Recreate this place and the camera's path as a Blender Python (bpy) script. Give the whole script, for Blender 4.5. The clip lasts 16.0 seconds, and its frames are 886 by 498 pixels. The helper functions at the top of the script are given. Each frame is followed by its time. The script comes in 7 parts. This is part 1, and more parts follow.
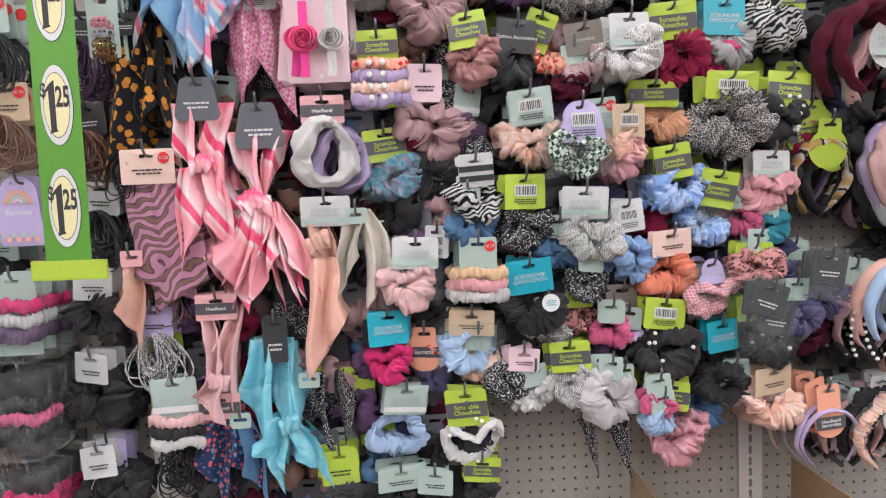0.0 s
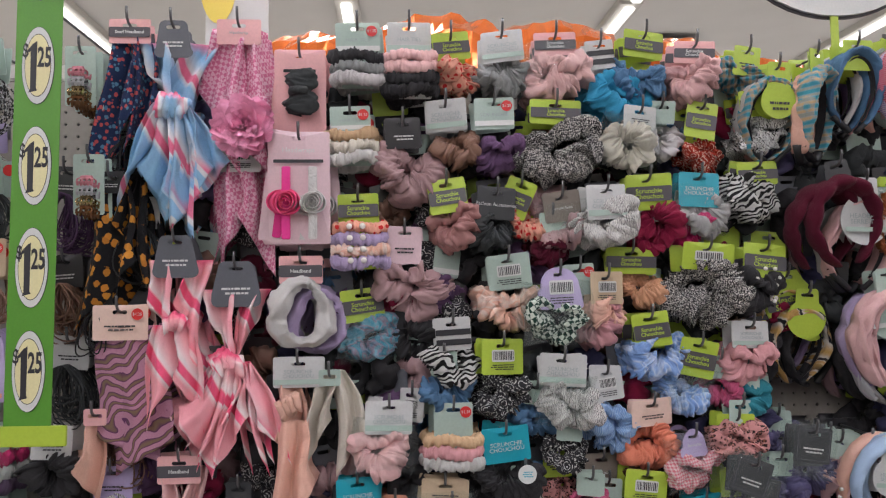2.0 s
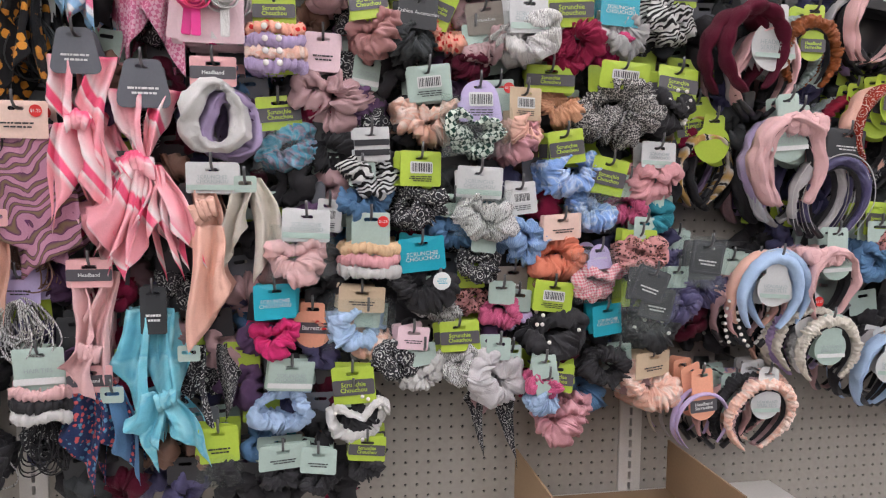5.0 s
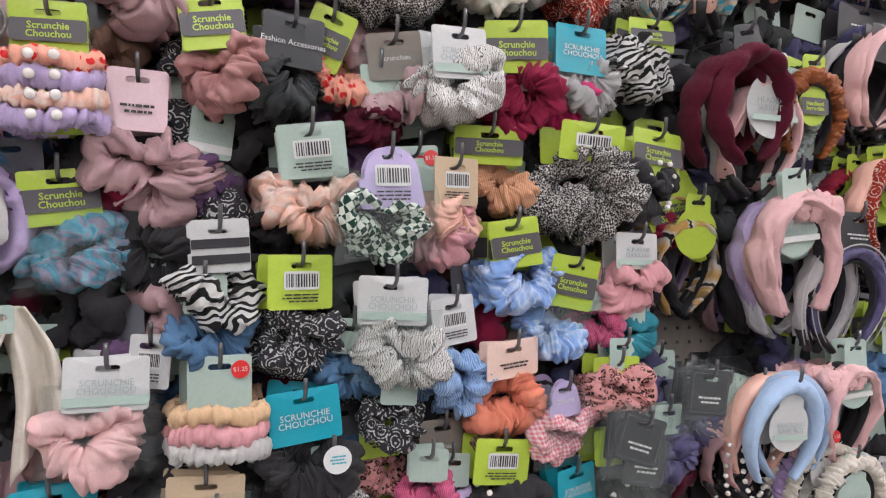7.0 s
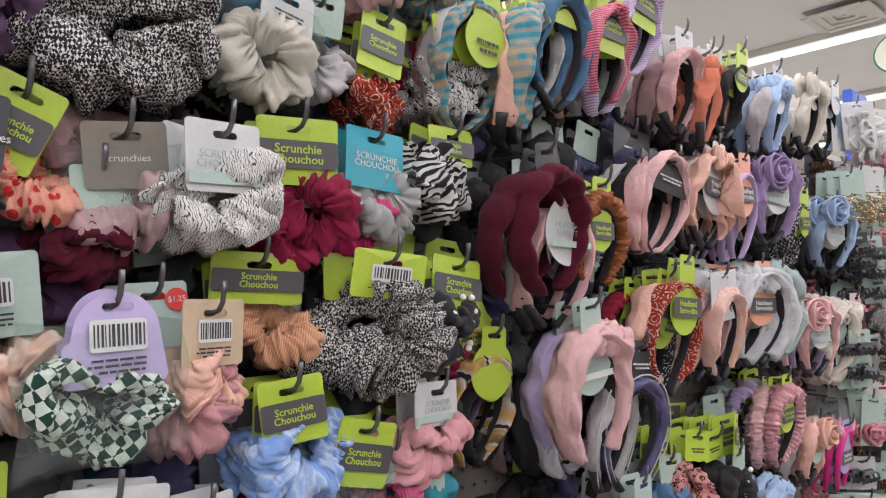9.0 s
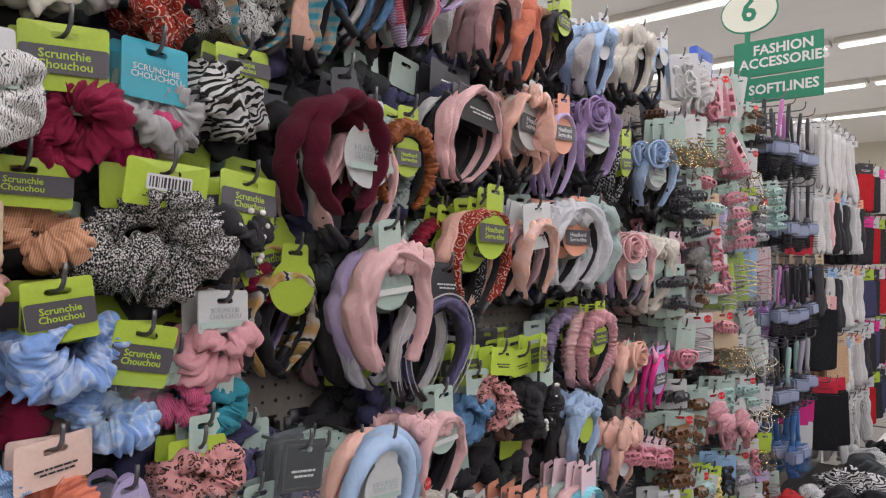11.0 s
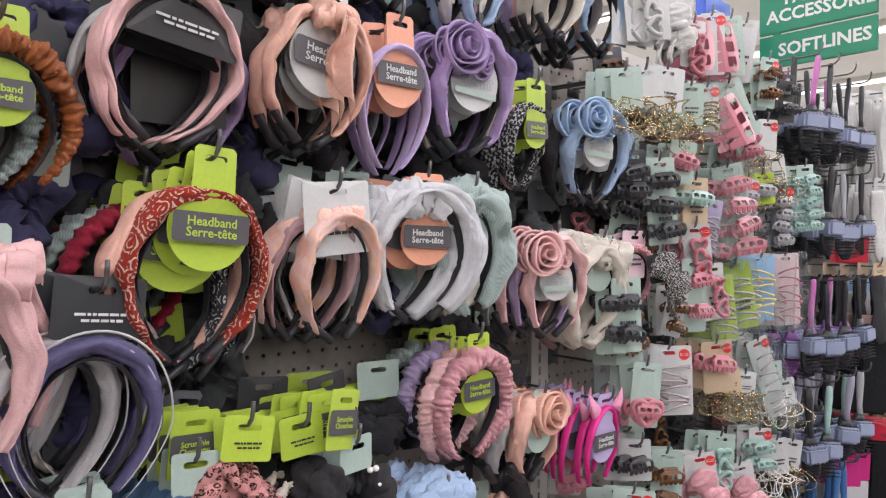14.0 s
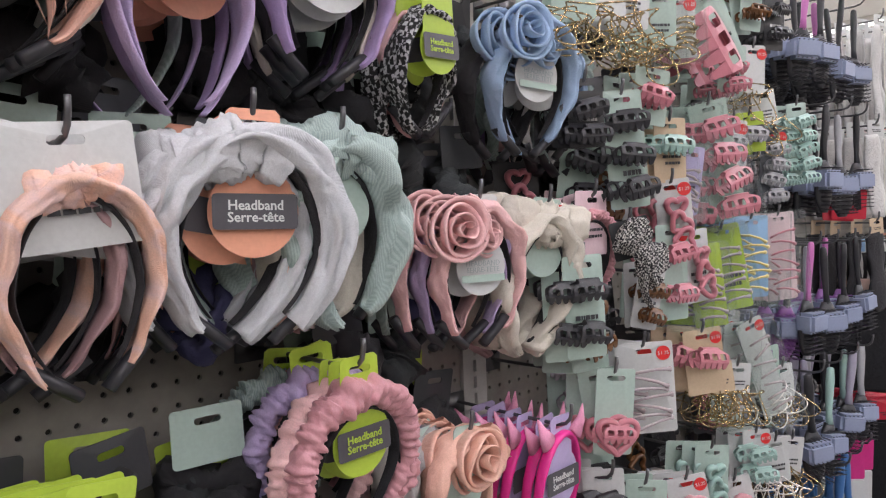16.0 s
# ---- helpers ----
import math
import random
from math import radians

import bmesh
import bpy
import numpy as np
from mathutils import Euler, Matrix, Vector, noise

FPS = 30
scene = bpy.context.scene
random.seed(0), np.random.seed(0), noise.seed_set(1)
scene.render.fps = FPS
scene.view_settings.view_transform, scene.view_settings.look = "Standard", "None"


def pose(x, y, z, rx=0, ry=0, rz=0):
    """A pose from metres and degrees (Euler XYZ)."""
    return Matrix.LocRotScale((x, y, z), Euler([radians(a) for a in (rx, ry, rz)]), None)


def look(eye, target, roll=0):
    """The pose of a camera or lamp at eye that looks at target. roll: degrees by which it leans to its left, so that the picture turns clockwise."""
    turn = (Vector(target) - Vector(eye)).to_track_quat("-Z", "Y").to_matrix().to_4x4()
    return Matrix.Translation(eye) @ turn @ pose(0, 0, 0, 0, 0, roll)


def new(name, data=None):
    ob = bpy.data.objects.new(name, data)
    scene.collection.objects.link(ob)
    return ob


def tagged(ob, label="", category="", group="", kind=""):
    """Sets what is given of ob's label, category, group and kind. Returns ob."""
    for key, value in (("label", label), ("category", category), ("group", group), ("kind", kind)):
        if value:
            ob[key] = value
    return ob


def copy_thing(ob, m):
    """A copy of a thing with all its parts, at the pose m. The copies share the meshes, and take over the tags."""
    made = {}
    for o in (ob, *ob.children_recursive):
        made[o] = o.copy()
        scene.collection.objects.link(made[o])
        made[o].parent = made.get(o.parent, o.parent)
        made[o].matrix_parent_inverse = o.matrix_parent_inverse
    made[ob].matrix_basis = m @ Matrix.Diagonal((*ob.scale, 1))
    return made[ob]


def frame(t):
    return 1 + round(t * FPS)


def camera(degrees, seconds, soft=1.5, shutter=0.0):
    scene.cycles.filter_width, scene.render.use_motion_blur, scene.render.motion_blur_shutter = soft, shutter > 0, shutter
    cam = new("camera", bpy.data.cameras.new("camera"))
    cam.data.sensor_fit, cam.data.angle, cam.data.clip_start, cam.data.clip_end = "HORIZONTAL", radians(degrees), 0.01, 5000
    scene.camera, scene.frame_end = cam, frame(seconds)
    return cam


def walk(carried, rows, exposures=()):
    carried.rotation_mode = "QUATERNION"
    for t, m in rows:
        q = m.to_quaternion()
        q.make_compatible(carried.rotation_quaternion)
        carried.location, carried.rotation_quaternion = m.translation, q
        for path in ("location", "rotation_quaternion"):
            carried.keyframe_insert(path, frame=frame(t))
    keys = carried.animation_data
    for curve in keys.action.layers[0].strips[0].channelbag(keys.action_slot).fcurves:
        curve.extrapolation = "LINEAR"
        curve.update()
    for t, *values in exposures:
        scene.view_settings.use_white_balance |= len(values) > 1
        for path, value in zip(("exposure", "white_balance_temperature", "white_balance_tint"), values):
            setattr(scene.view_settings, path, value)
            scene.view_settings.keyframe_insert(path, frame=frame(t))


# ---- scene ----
cam = camera(63.7, 16.0, 1.2)
PATH = [
    (0, (-0.154, 0.287, 1.577), (-0.045, 2.277, 1.404), -2.4),
    (0.5, (-0.155, 0.291, 1.612), (-0.127, 2.29, 1.582), -1.6),
    (1, (-0.141, 0.294, 1.685), (-0.081, 2.291, 1.763), -1.3),
    (1.5, (-0.131, 0.289, 1.699), (-0.032, 2.281, 1.834), -1.1),
    (2, (-0.122, 0.298, 1.684), (0.017, 2.29, 1.805), -0.8),
    (2.5, (-0.116, 0.299, 1.659), (0.059, 2.29, 1.731), -0.4),
    (3, (-0.116, 0.295, 1.636), (0.084, 2.285, 1.603), -0.1),
    (3.5, (-0.12, 0.281, 1.6), (0.09, 2.263, 1.434), 0.0),
    (3.7, (-0.119, 0.277, 1.588), (0.092, 2.255, 1.375), -0.1),
    (5.8, (-0.114, 0.342, 1.525), (0.337, 2.287, 1.404), 0.6),
    (6, (-0.114, 0.39, 1.536), (0.355, 2.331, 1.437), 0.4),
    (6.5, (-0.089, 0.578, 1.567), (0.457, 2.501, 1.519), -0.0),
    (7, (-0.057, 0.767, 1.609), (0.637, 2.643, 1.59), -0.3),
    (7.5, (-0.082, 0.977, 1.662), (0.789, 2.777, 1.647), -0.2),
    (8, (-0.072, 1.056, 1.692), (0.958, 2.77, 1.714), 0.1),
    (8.5, (-0.052, 1.04, 1.716), (1.148, 2.637, 1.802), 0.0),
    (9, (-0.011, 0.995, 1.717), (1.336, 2.466, 1.86), -0.3),
    (9.5, (0.006, 0.957, 1.727), (1.485, 2.293, 1.896), -0.6),
    (10, (0.016, 0.938, 1.719), (1.571, 2.186, 1.878), -0.8),
    (10.2, (0.02, 0.937, 1.712), (1.58, 2.179, 1.852), -0.7),
    (12.3, (0.234, 0.683, 1.608), (1.676, 2.063, 1.474), 0.5),
    (12.5, (0.279, 0.706, 1.612), (1.722, 2.086, 1.5), 0.5),
    (13, (0.412, 0.812, 1.644), (1.847, 2.205, 1.605), 0.2),
    (13.5, (0.539, 0.879, 1.657), (1.946, 2.3, 1.667), 0.3),
    (14, (0.723, 0.883, 1.674), (2.106, 2.326, 1.7), 0.5),
    (14.5, (0.832, 0.956, 1.678), (2.216, 2.399, 1.723), 0.2),
    (15, (0.929, 1.078, 1.709), (2.321, 2.513, 1.757), -0.5),
    (15.5, (0.982, 1.102, 1.715), (2.391, 2.521, 1.721), -1.2),
    (16, (1.051, 1.07, 1.68), (2.498, 2.45, 1.632), -2.2),
]
walk(cam, [(t, look(eye, target, roll)) for t, eye, target, roll in PATH],
     [(0, 0.2), (0.5, 0.10), (1.0, -0.12), (1.5, -0.5), (2.5, -0.52), (3.0, -0.22), (3.5, 0.05), (7, 0.02), (8.2, 0.08), (10, -0.46), (12.5, 0.0), (13.5, 0.06), (14.5, 0.15), (15, 0.3), (15.5, 0.2), (16, -0.1)])

import functools

# ---------------------------------------------------------------- light
LAMP_X = (-4.1, -2.25, -0.41, 1.45, 3.33, 5.4, 7.2, 9.0, 10.9)
CEIL = 3.6
world = bpy.data.worlds.new("store_air")
scene.world = world
world.use_nodes = True
world.node_tree.nodes["Background"].inputs[0].default_value = (0.9, 0.95, 1.0, 1)
world.node_tree.nodes["Background"].inputs[1].default_value = 0.05
for lx in LAMP_X:
    for ly0, ly1 in ((-5.0, 3.0), (3.2, 10.0)):
        ld = bpy.data.lights.new("tube_light", "AREA")
        ld.shape, ld.size, ld.size_y = "RECTANGLE", 0.1, ly1 - ly0
        ld.energy = 11.5 * (ly1 - ly0)
        ld.color = (0.98, 0.95, 1.04)
        lo = new("tube_light", ld)
        lo.matrix_world = pose(lx, (ly0 + ly1) / 2, CEIL - 0.085)


# ---------------------------------------------------------------- materials
def shader(name):
    m = bpy.data.materials.new(name)
    m.use_nodes = True
    nt = m.node_tree
    return m, nt, nt.nodes["Principled BSDF"]


def nd(nt, kind, **values):
    n = nt.nodes.new(kind)
    for k, v in values.items():
        n.inputs[k].default_value = v
    return n


def rgb(c, k=1.0):
    return (c[0] * k, c[1] * k, c[2] * k, 1)


def ramp(nt, fac, stops, hard=False):
    n = nt.nodes.new("ShaderNodeValToRGB")
    if hard:
        n.color_ramp.interpolation = "CONSTANT"
    e = n.color_ramp.elements
    while len(e) < len(stops):
        e.new(0.5)
    for el, (p, c) in zip(e, stops):
        el.position, el.color = p, c
    nt.links.new(fac, n.inputs[0])
    return n.outputs[0]


def mixed(nt, fac, a, b, mode="MIX"):
    n = nt.nodes.new("ShaderNodeMix")
    n.data_type, n.blend_type = "RGBA", mode
    for slot, v in ((0, fac), (6, a), (7, b)):
        if isinstance(v, (float, int)):
            n.inputs[slot].default_value = v
        elif isinstance(v, tuple):
            n.inputs[slot].default_value = v
        else:
            nt.links.new(v, n.inputs[slot])
    return n.outputs[2]


def coords(nt, scale=(1, 1, 1), rot=(0, 0, 0)):
    tc = nt.nodes.new("ShaderNodeTexCoord")
    mp = nt.nodes.new("ShaderNodeMapping")
    mp.inputs["Scale"].default_value = scale
    mp.inputs["Rotation"].default_value = rot
    nt.links.new(tc.outputs["Object"], mp.inputs[0])
    return mp.outputs[0]


def tex(nt, kind, vec, out=0, **values):
    n = nd(nt, kind, **values)
    nt.links.new(vec, n.inputs["Vector"])
    return n.outputs[out]


def wave(nt, vec, scale, distort=0.0, axis="X", detail=1.0):
    n = nd(nt, "ShaderNodeTexWave", Scale=scale, Distortion=distort, Detail=detail)
    n.bands_direction = axis
    nt.links.new(vec, n.inputs["Vector"])
    return n.outputs["Fac"]


def bump(nt, bsdf, height, strength=0.3, distance=0.002, before=None):
    b = nd(nt, "ShaderNodeBump", Strength=strength, Distance=distance)
    nt.links.new(height, b.inputs["Height"])
    if before:
        nt.links.new(before.outputs[0], b.inputs["Normal"])
    nt.links.new(b.outputs[0], bsdf.inputs["Normal"])
    return b


def paint(name, c, rough=0.5, metal=0.0, vary=0.12, scale=30.0, relief=0.1, coat=0.0):
    """Coated or plain stuff: two scales of stain, slight relief."""
    m, nt, b = shader(name)
    v = coords(nt)
    big = tex(nt, "ShaderNodeTexNoise", v, Scale=scale * 0.15, Detail=3.0)
    fine = tex(nt, "ShaderNodeTexNoise", v, Scale=scale * 8, Detail=2.0)
    col = mixed(nt, big, rgb(c, 1 - vary), rgb(c, 1 + vary * 0.6))
    col = mixed(nt, 0.25 * vary / 0.12, col, ramp(nt, fine, ((0.35, rgb(c, 0.85)), (0.65, rgb(c, 1.08)))))
    nt.links.new(col, b.inputs["Base Color"])
    b.inputs["Roughness"].default_value, b.inputs["Metallic"].default_value = rough, metal
    b.inputs["Coat Weight"].default_value = coat
    bump(nt, b, fine, relief, 0.001)
    return m


def cloth(name, c, c2=None, c3=None, pattern="", size=1.0, rough=0.85, gloss=0.0, weave=0.35):
    """Fabric with weave, wrinkles and, where asked, a woven or printed pattern."""
    m, nt, b = shader(name)
    v = coords(nt)
    k = 1.0 / size
    A, B, C = rgb(c), rgb(c2 or c), rgb(c3 or c2 or c)
    if pattern == "stripes":
        w = wave(nt, coords(nt, (1, 0.3, 1)), 42 * k, 2.5, "DIAGONAL", 1.0)
        col = ramp(nt, w, ((0.0, A), (0.38, A), (0.5, B), (0.72, C)))
    elif pattern == "rib":
        w = wave(nt, v, 130 * k, 0.4, "X")
        col = ramp(nt, w, ((0.2, A), (0.7, B)))
    elif pattern == "bands":
        w = wave(nt, v, 38 * k, 0.6, "Z")
        col = ramp(nt, w, ((0.0, A), (0.45, A), (0.55, B), (1.0, B)))
    elif pattern == "zebra":
        w = wave(nt, coords(nt, (1, 0.2, 1), (0, 0.5, 0)), 24 * k, 17.0, "Z", 1.5)
        col = ramp(nt, w, ((0.0, A), (0.5, A), (0.56, B), (1.0, C)))
    elif pattern == "check":
        w = tex(nt, "ShaderNodeTexChecker", coords(nt, (1, 1, 1), (0, 0.5, 0)), 1, Scale=110 * k)
        col = mixed(nt, w, A, B)
    elif pattern == "gingham":
        w1, w2 = wave(nt, v, 55 * k, 0.3, "X"), wave(nt, v, 55 * k, 0.3, "Z")
        col = mixed(nt, 0.5, ramp(nt, w1, ((0.45, A), (0.55, B))), ramp(nt, w2, ((0.45, A), (0.55, B))))
    elif pattern == "plaid":
        w1, w2 = wave(nt, v, 26 * k, 0.5, "X"), wave(nt, v, 22 * k, 0.5, "Z")
        col = mixed(nt, 0.5, ramp(nt, w1, ((0.3, A), (0.5, B), (0.75, C))), ramp(nt, w2, ((0.3, A), (0.5, B), (0.9, C))))
    elif pattern == "leopard":
        d = tex(nt, "ShaderNodeTexVoronoi", coords(nt, (1, 1, 1.3)), 0, Scale=95 * k)
        n = tex(nt, "ShaderNodeTexNoise", v, Scale=300 * k)
        spots = ramp(nt, d, ((0.0, B), (0.22, B), (0.25, C), (0.42, C), (0.46, A)), True)
        col = mixed(nt, ramp(nt, n, ((0.42, (0, 0, 0, 1)), (0.48, (1, 1, 1, 1)))), A, spots)
    elif pattern == "paisley":
        w = tex(nt, "ShaderNodeTexVoronoi", v, 0, Scale=55 * k)
        n = nt.nodes.new("ShaderNodeMath")
        n.operation = "SINE"
        mul = nt.nodes.new("ShaderNodeMath")
        mul.operation = "MULTIPLY"
        mul.inputs[1].default_value = 26.0
        nt.links.new(w, mul.inputs[0])
        nt.links.new(mul.outputs[0], n.inputs[0])
        brk = tex(nt, "ShaderNodeTexNoise", v, Scale=190 * k, Detail=1.0)
        col = mixed(nt, ramp(nt, brk, ((0.5, (1, 1, 1, 1)), (0.56, (0, 0, 0, 1)))), A, ramp(nt, n.outputs[0], ((0.45, A), (0.6, B))))
    elif pattern == "floral":
        d = nd(nt, "ShaderNodeTexVoronoi", Scale=62 * k)
        nt.links.new(v, d.inputs["Vector"])
        lo = tex(nt, "ShaderNodeTexNoise", v, Scale=160 * k)
        mm = nt.nodes.new("ShaderNodeMath")
        mm.operation = "MULTIPLY_ADD"
        mm.inputs[1].default_value = 0.35
        nt.links.new(lo, mm.inputs[0])
        nt.links.new(d.outputs["Distance"], mm.inputs[2])
        pick = nt.nodes.new("ShaderNodeSeparateColor")
        nt.links.new(d.outputs["Color"], pick.inputs[0])
        petal = ramp(nt, pick.outputs[0], ((0.0, B), (0.6, C)), True)
        col = mixed(nt, ramp(nt, mm.outputs[0], ((0.56, (1, 1, 1, 1)), (0.60, (0, 0, 0, 1)))), A, petal)
    elif pattern == "dots":
        d = tex(nt, "ShaderNodeTexVoronoi", v, 0, Scale=75 * k, Randomness=0.25)
        col = ramp(nt, d, ((0.0, B), (0.33, B), (0.38, A)))
    elif pattern == "tweed":
        n = tex(nt, "ShaderNodeTexChecker", coords(nt, (1, 1, 0.6), (0.3, 0.8, 0.2)), 1, Scale=420 * k)
        n2 = tex(nt, "ShaderNodeTexNoise", v, Scale=420 * k, Detail=1.0)
        col = mixed(nt, n, A, ramp(nt, n2, ((0.4, A), (0.52, B), (0.8, C))))
    elif pattern == "dye":
        n = tex(nt, "ShaderNodeTexNoise", coords(nt, (1, 0.4, 1), (0, 0.7, 0)), Scale=14 * k, Detail=1.5, Distortion=1.2)
        col = ramp(nt, n, ((0.36, A), (0.45, B), (0.52, C), (0.6, A), (0.68, B)))
    elif pattern == "scarf":
        w = wave(nt, coords(nt, (1, 0.4, 0.75)), 9.5 * k, 2.6, "DIAGONAL", 1.2)
        blot = tex(nt, "ShaderNodeTexNoise", v, Scale=16 * k, Detail=1.0)
        first = ramp(nt, w, ((0.0, A), (0.26, A), (0.30, C), (0.40, C), (0.44, B), (0.78, B), (0.82, C), (0.90, C), (0.94, A)))
        second = ramp(nt, w, ((0.0, B), (0.24, C), (0.3, C), (0.36, A), (0.56, A), (0.60, C), (0.74, B)))
        col = mixed(nt, ramp(nt, blot, ((0.47, (0, 0, 0, 1)), (0.53, (1, 1, 1, 1)))), first, second)
    elif pattern == "scribble":
        w = wave(nt, v, 95 * k, 14.0, "X", 3.0)
        col = ramp(nt, w, ((0.0, B), (0.14, B), (0.2, A)))
    else:
        col = mixed(nt, tex(nt, "ShaderNodeTexNoise", v, Scale=25.0, Detail=2.0), rgb(c, 0.86), rgb(c, 1.1))
    shade = tex(nt, "ShaderNodeTexNoise", v, Scale=700.0, Detail=2.0)
    col = mixed(nt, 0.35, col, ramp(nt, shade, ((0.3, (0.6, 0.6, 0.6, 1)), (0.7, (1, 1, 1, 1)))), "MULTIPLY")
    oi = nt.nodes.new("ShaderNodeObjectInfo")
    hs = nd(nt, "ShaderNodeHueSaturation")
    mr = nd(nt, "ShaderNodeMapRange")
    mr.inputs["To Min"].default_value, mr.inputs["To Max"].default_value = 0.88, 1.1
    nt.links.new(oi.outputs["Random"], mr.inputs[0])
    nt.links.new(mr.outputs[0], hs.inputs["Value"])
    nt.links.new(col, hs.inputs["Color"])
    nt.links.new(hs.outputs[0], b.inputs["Base Color"])
    b.inputs["Roughness"].default_value = rough
    b.inputs["Sheen Weight"].default_value = 0.0 if gloss else 0.05
    b.inputs["Specular IOR Level"].default_value = 0.5 if gloss else 0.2
    wr = tex(nt, "ShaderNodeTexNoise", v, Scale=38.0, Detail=2.0, Distortion=1.2)
    fine = wave(nt, v, 500.0, 1.0, "DIAGONAL")
    b1 = bump(nt, b, wr, 0.5, 0.006)
    bump(nt, b, fine, weave, 0.0006, b1)
    return m


def clear(name, tint=(0.95, 0.97, 0.96), rough=0.12):
    """Thin clear plastic."""
    m, nt, b = shader(name)
    tr = nt.nodes.new("ShaderNodeBsdfTransparent")
    tr.inputs[0].default_value = rgb(tint)
    mx = nt.nodes.new("ShaderNodeMixShader")
    v = coords(nt)
    n = tex(nt, "ShaderNodeTexNoise", v, Scale=40.0, Detail=2.0)
    nt.links.new(ramp(nt, n, ((0.35, (0.01, 0.01, 0.01, 1)), (0.8, (0.13, 0.13, 0.13, 1)))), mx.inputs[0])
    b.inputs["Base Color"].default_value = (0.75, 0.78, 0.78, 1)
    b.inputs["Roughness"].default_value = rough
    bump(nt, b, n, 0.6, 0.01)
    nt.links.new(tr.outputs[0], mx.inputs[1])
    nt.links.new(b.outputs[0], mx.inputs[2])
    nt.links.new(mx.outputs[0], nt.nodes["Material Output"].inputs[0])
    return m


CARD = {
    "lime": paint("lime_card", (0.42, 0.56, 0.06), 0.38), "mint": paint("mint_card", (0.40, 0.51, 0.45), 0.42),
    "white": paint("white_card", (0.57, 0.58, 0.57), 0.4), "pink": paint("pink_card", (0.78, 0.42, 0.42), 0.45),
    "peach": paint("peach_card", (0.80, 0.58, 0.49), 0.45), "kraft": paint("kraft_card", (0.56, 0.43, 0.29), 0.7),
    "teal": paint("teal_card", (0.015, 0.36, 0.46), 0.35), "dark": paint("dark_card", (0.038, 0.041, 0.044), 0.4),
    "grey": paint("grey_card", (0.115, 0.122, 0.14), 0.45), "lilac": paint("lilac_card", (0.50, 0.42, 0.66), 0.45),
    "coral": paint("coral_card", (0.80, 0.37, 0.24), 0.45), "rose": paint("rose_card", (0.76, 0.56, 0.60), 0.42),
    "hot": paint("hot_card", (0.75, 0.03, 0.27), 0.4), "black": paint("black_card", (0.032, 0.032, 0.035), 0.3),
    "brown": paint("brown_card", (0.22, 0.19, 0.16), 0.5), "blue": paint("blue_card", (0.28, 0.45, 0.66), 0.4), "red": paint("red_card", (0.58, 0.02, 0.05), 0.4),
}
INK_D, INK_W = paint("dark_print", (0.03, 0.03, 0.035), 0.5), paint("white_print", (0.66, 0.67, 0.65), 0.5)
INK_G = paint("grey_print", (0.36, 0.42, 0.42), 0.5)
BAND = paint("slate_band", (0.080, 0.076, 0.086), 0.42)
RED = paint("red_sticker", (0.68, 0.03, 0.03), 0.4)
PLASTIC = clear("clear_plastic")
STEEL = paint("hook_steel", (0.16, 0.16, 0.165), 0.38, 0.85, relief=0.05)
BLACKP = paint("black_plastic", (0.026, 0.026, 0.03), 0.4)
PEARL = paint("pearl_bead", (0.80, 0.77, 0.72), 0.18, coat=0.6)
GOLD = paint("gold_metal", (0.46, 0.35, 0.19), 0.24, 0.9, vary=0.4, scale=300)
PINKP = paint("pink_plastic", (0.52, 0.19, 0.23), 0.3)
TORT = paint("tortoise_plastic", (0.13, 0.055, 0.02), 0.25, vary=0.8, scale=200)
MINTP, GREYP = paint("mint_plastic", (0.33, 0.49, 0.44), 0.35), paint("grey_plastic", (0.38, 0.38, 0.40), 0.35)

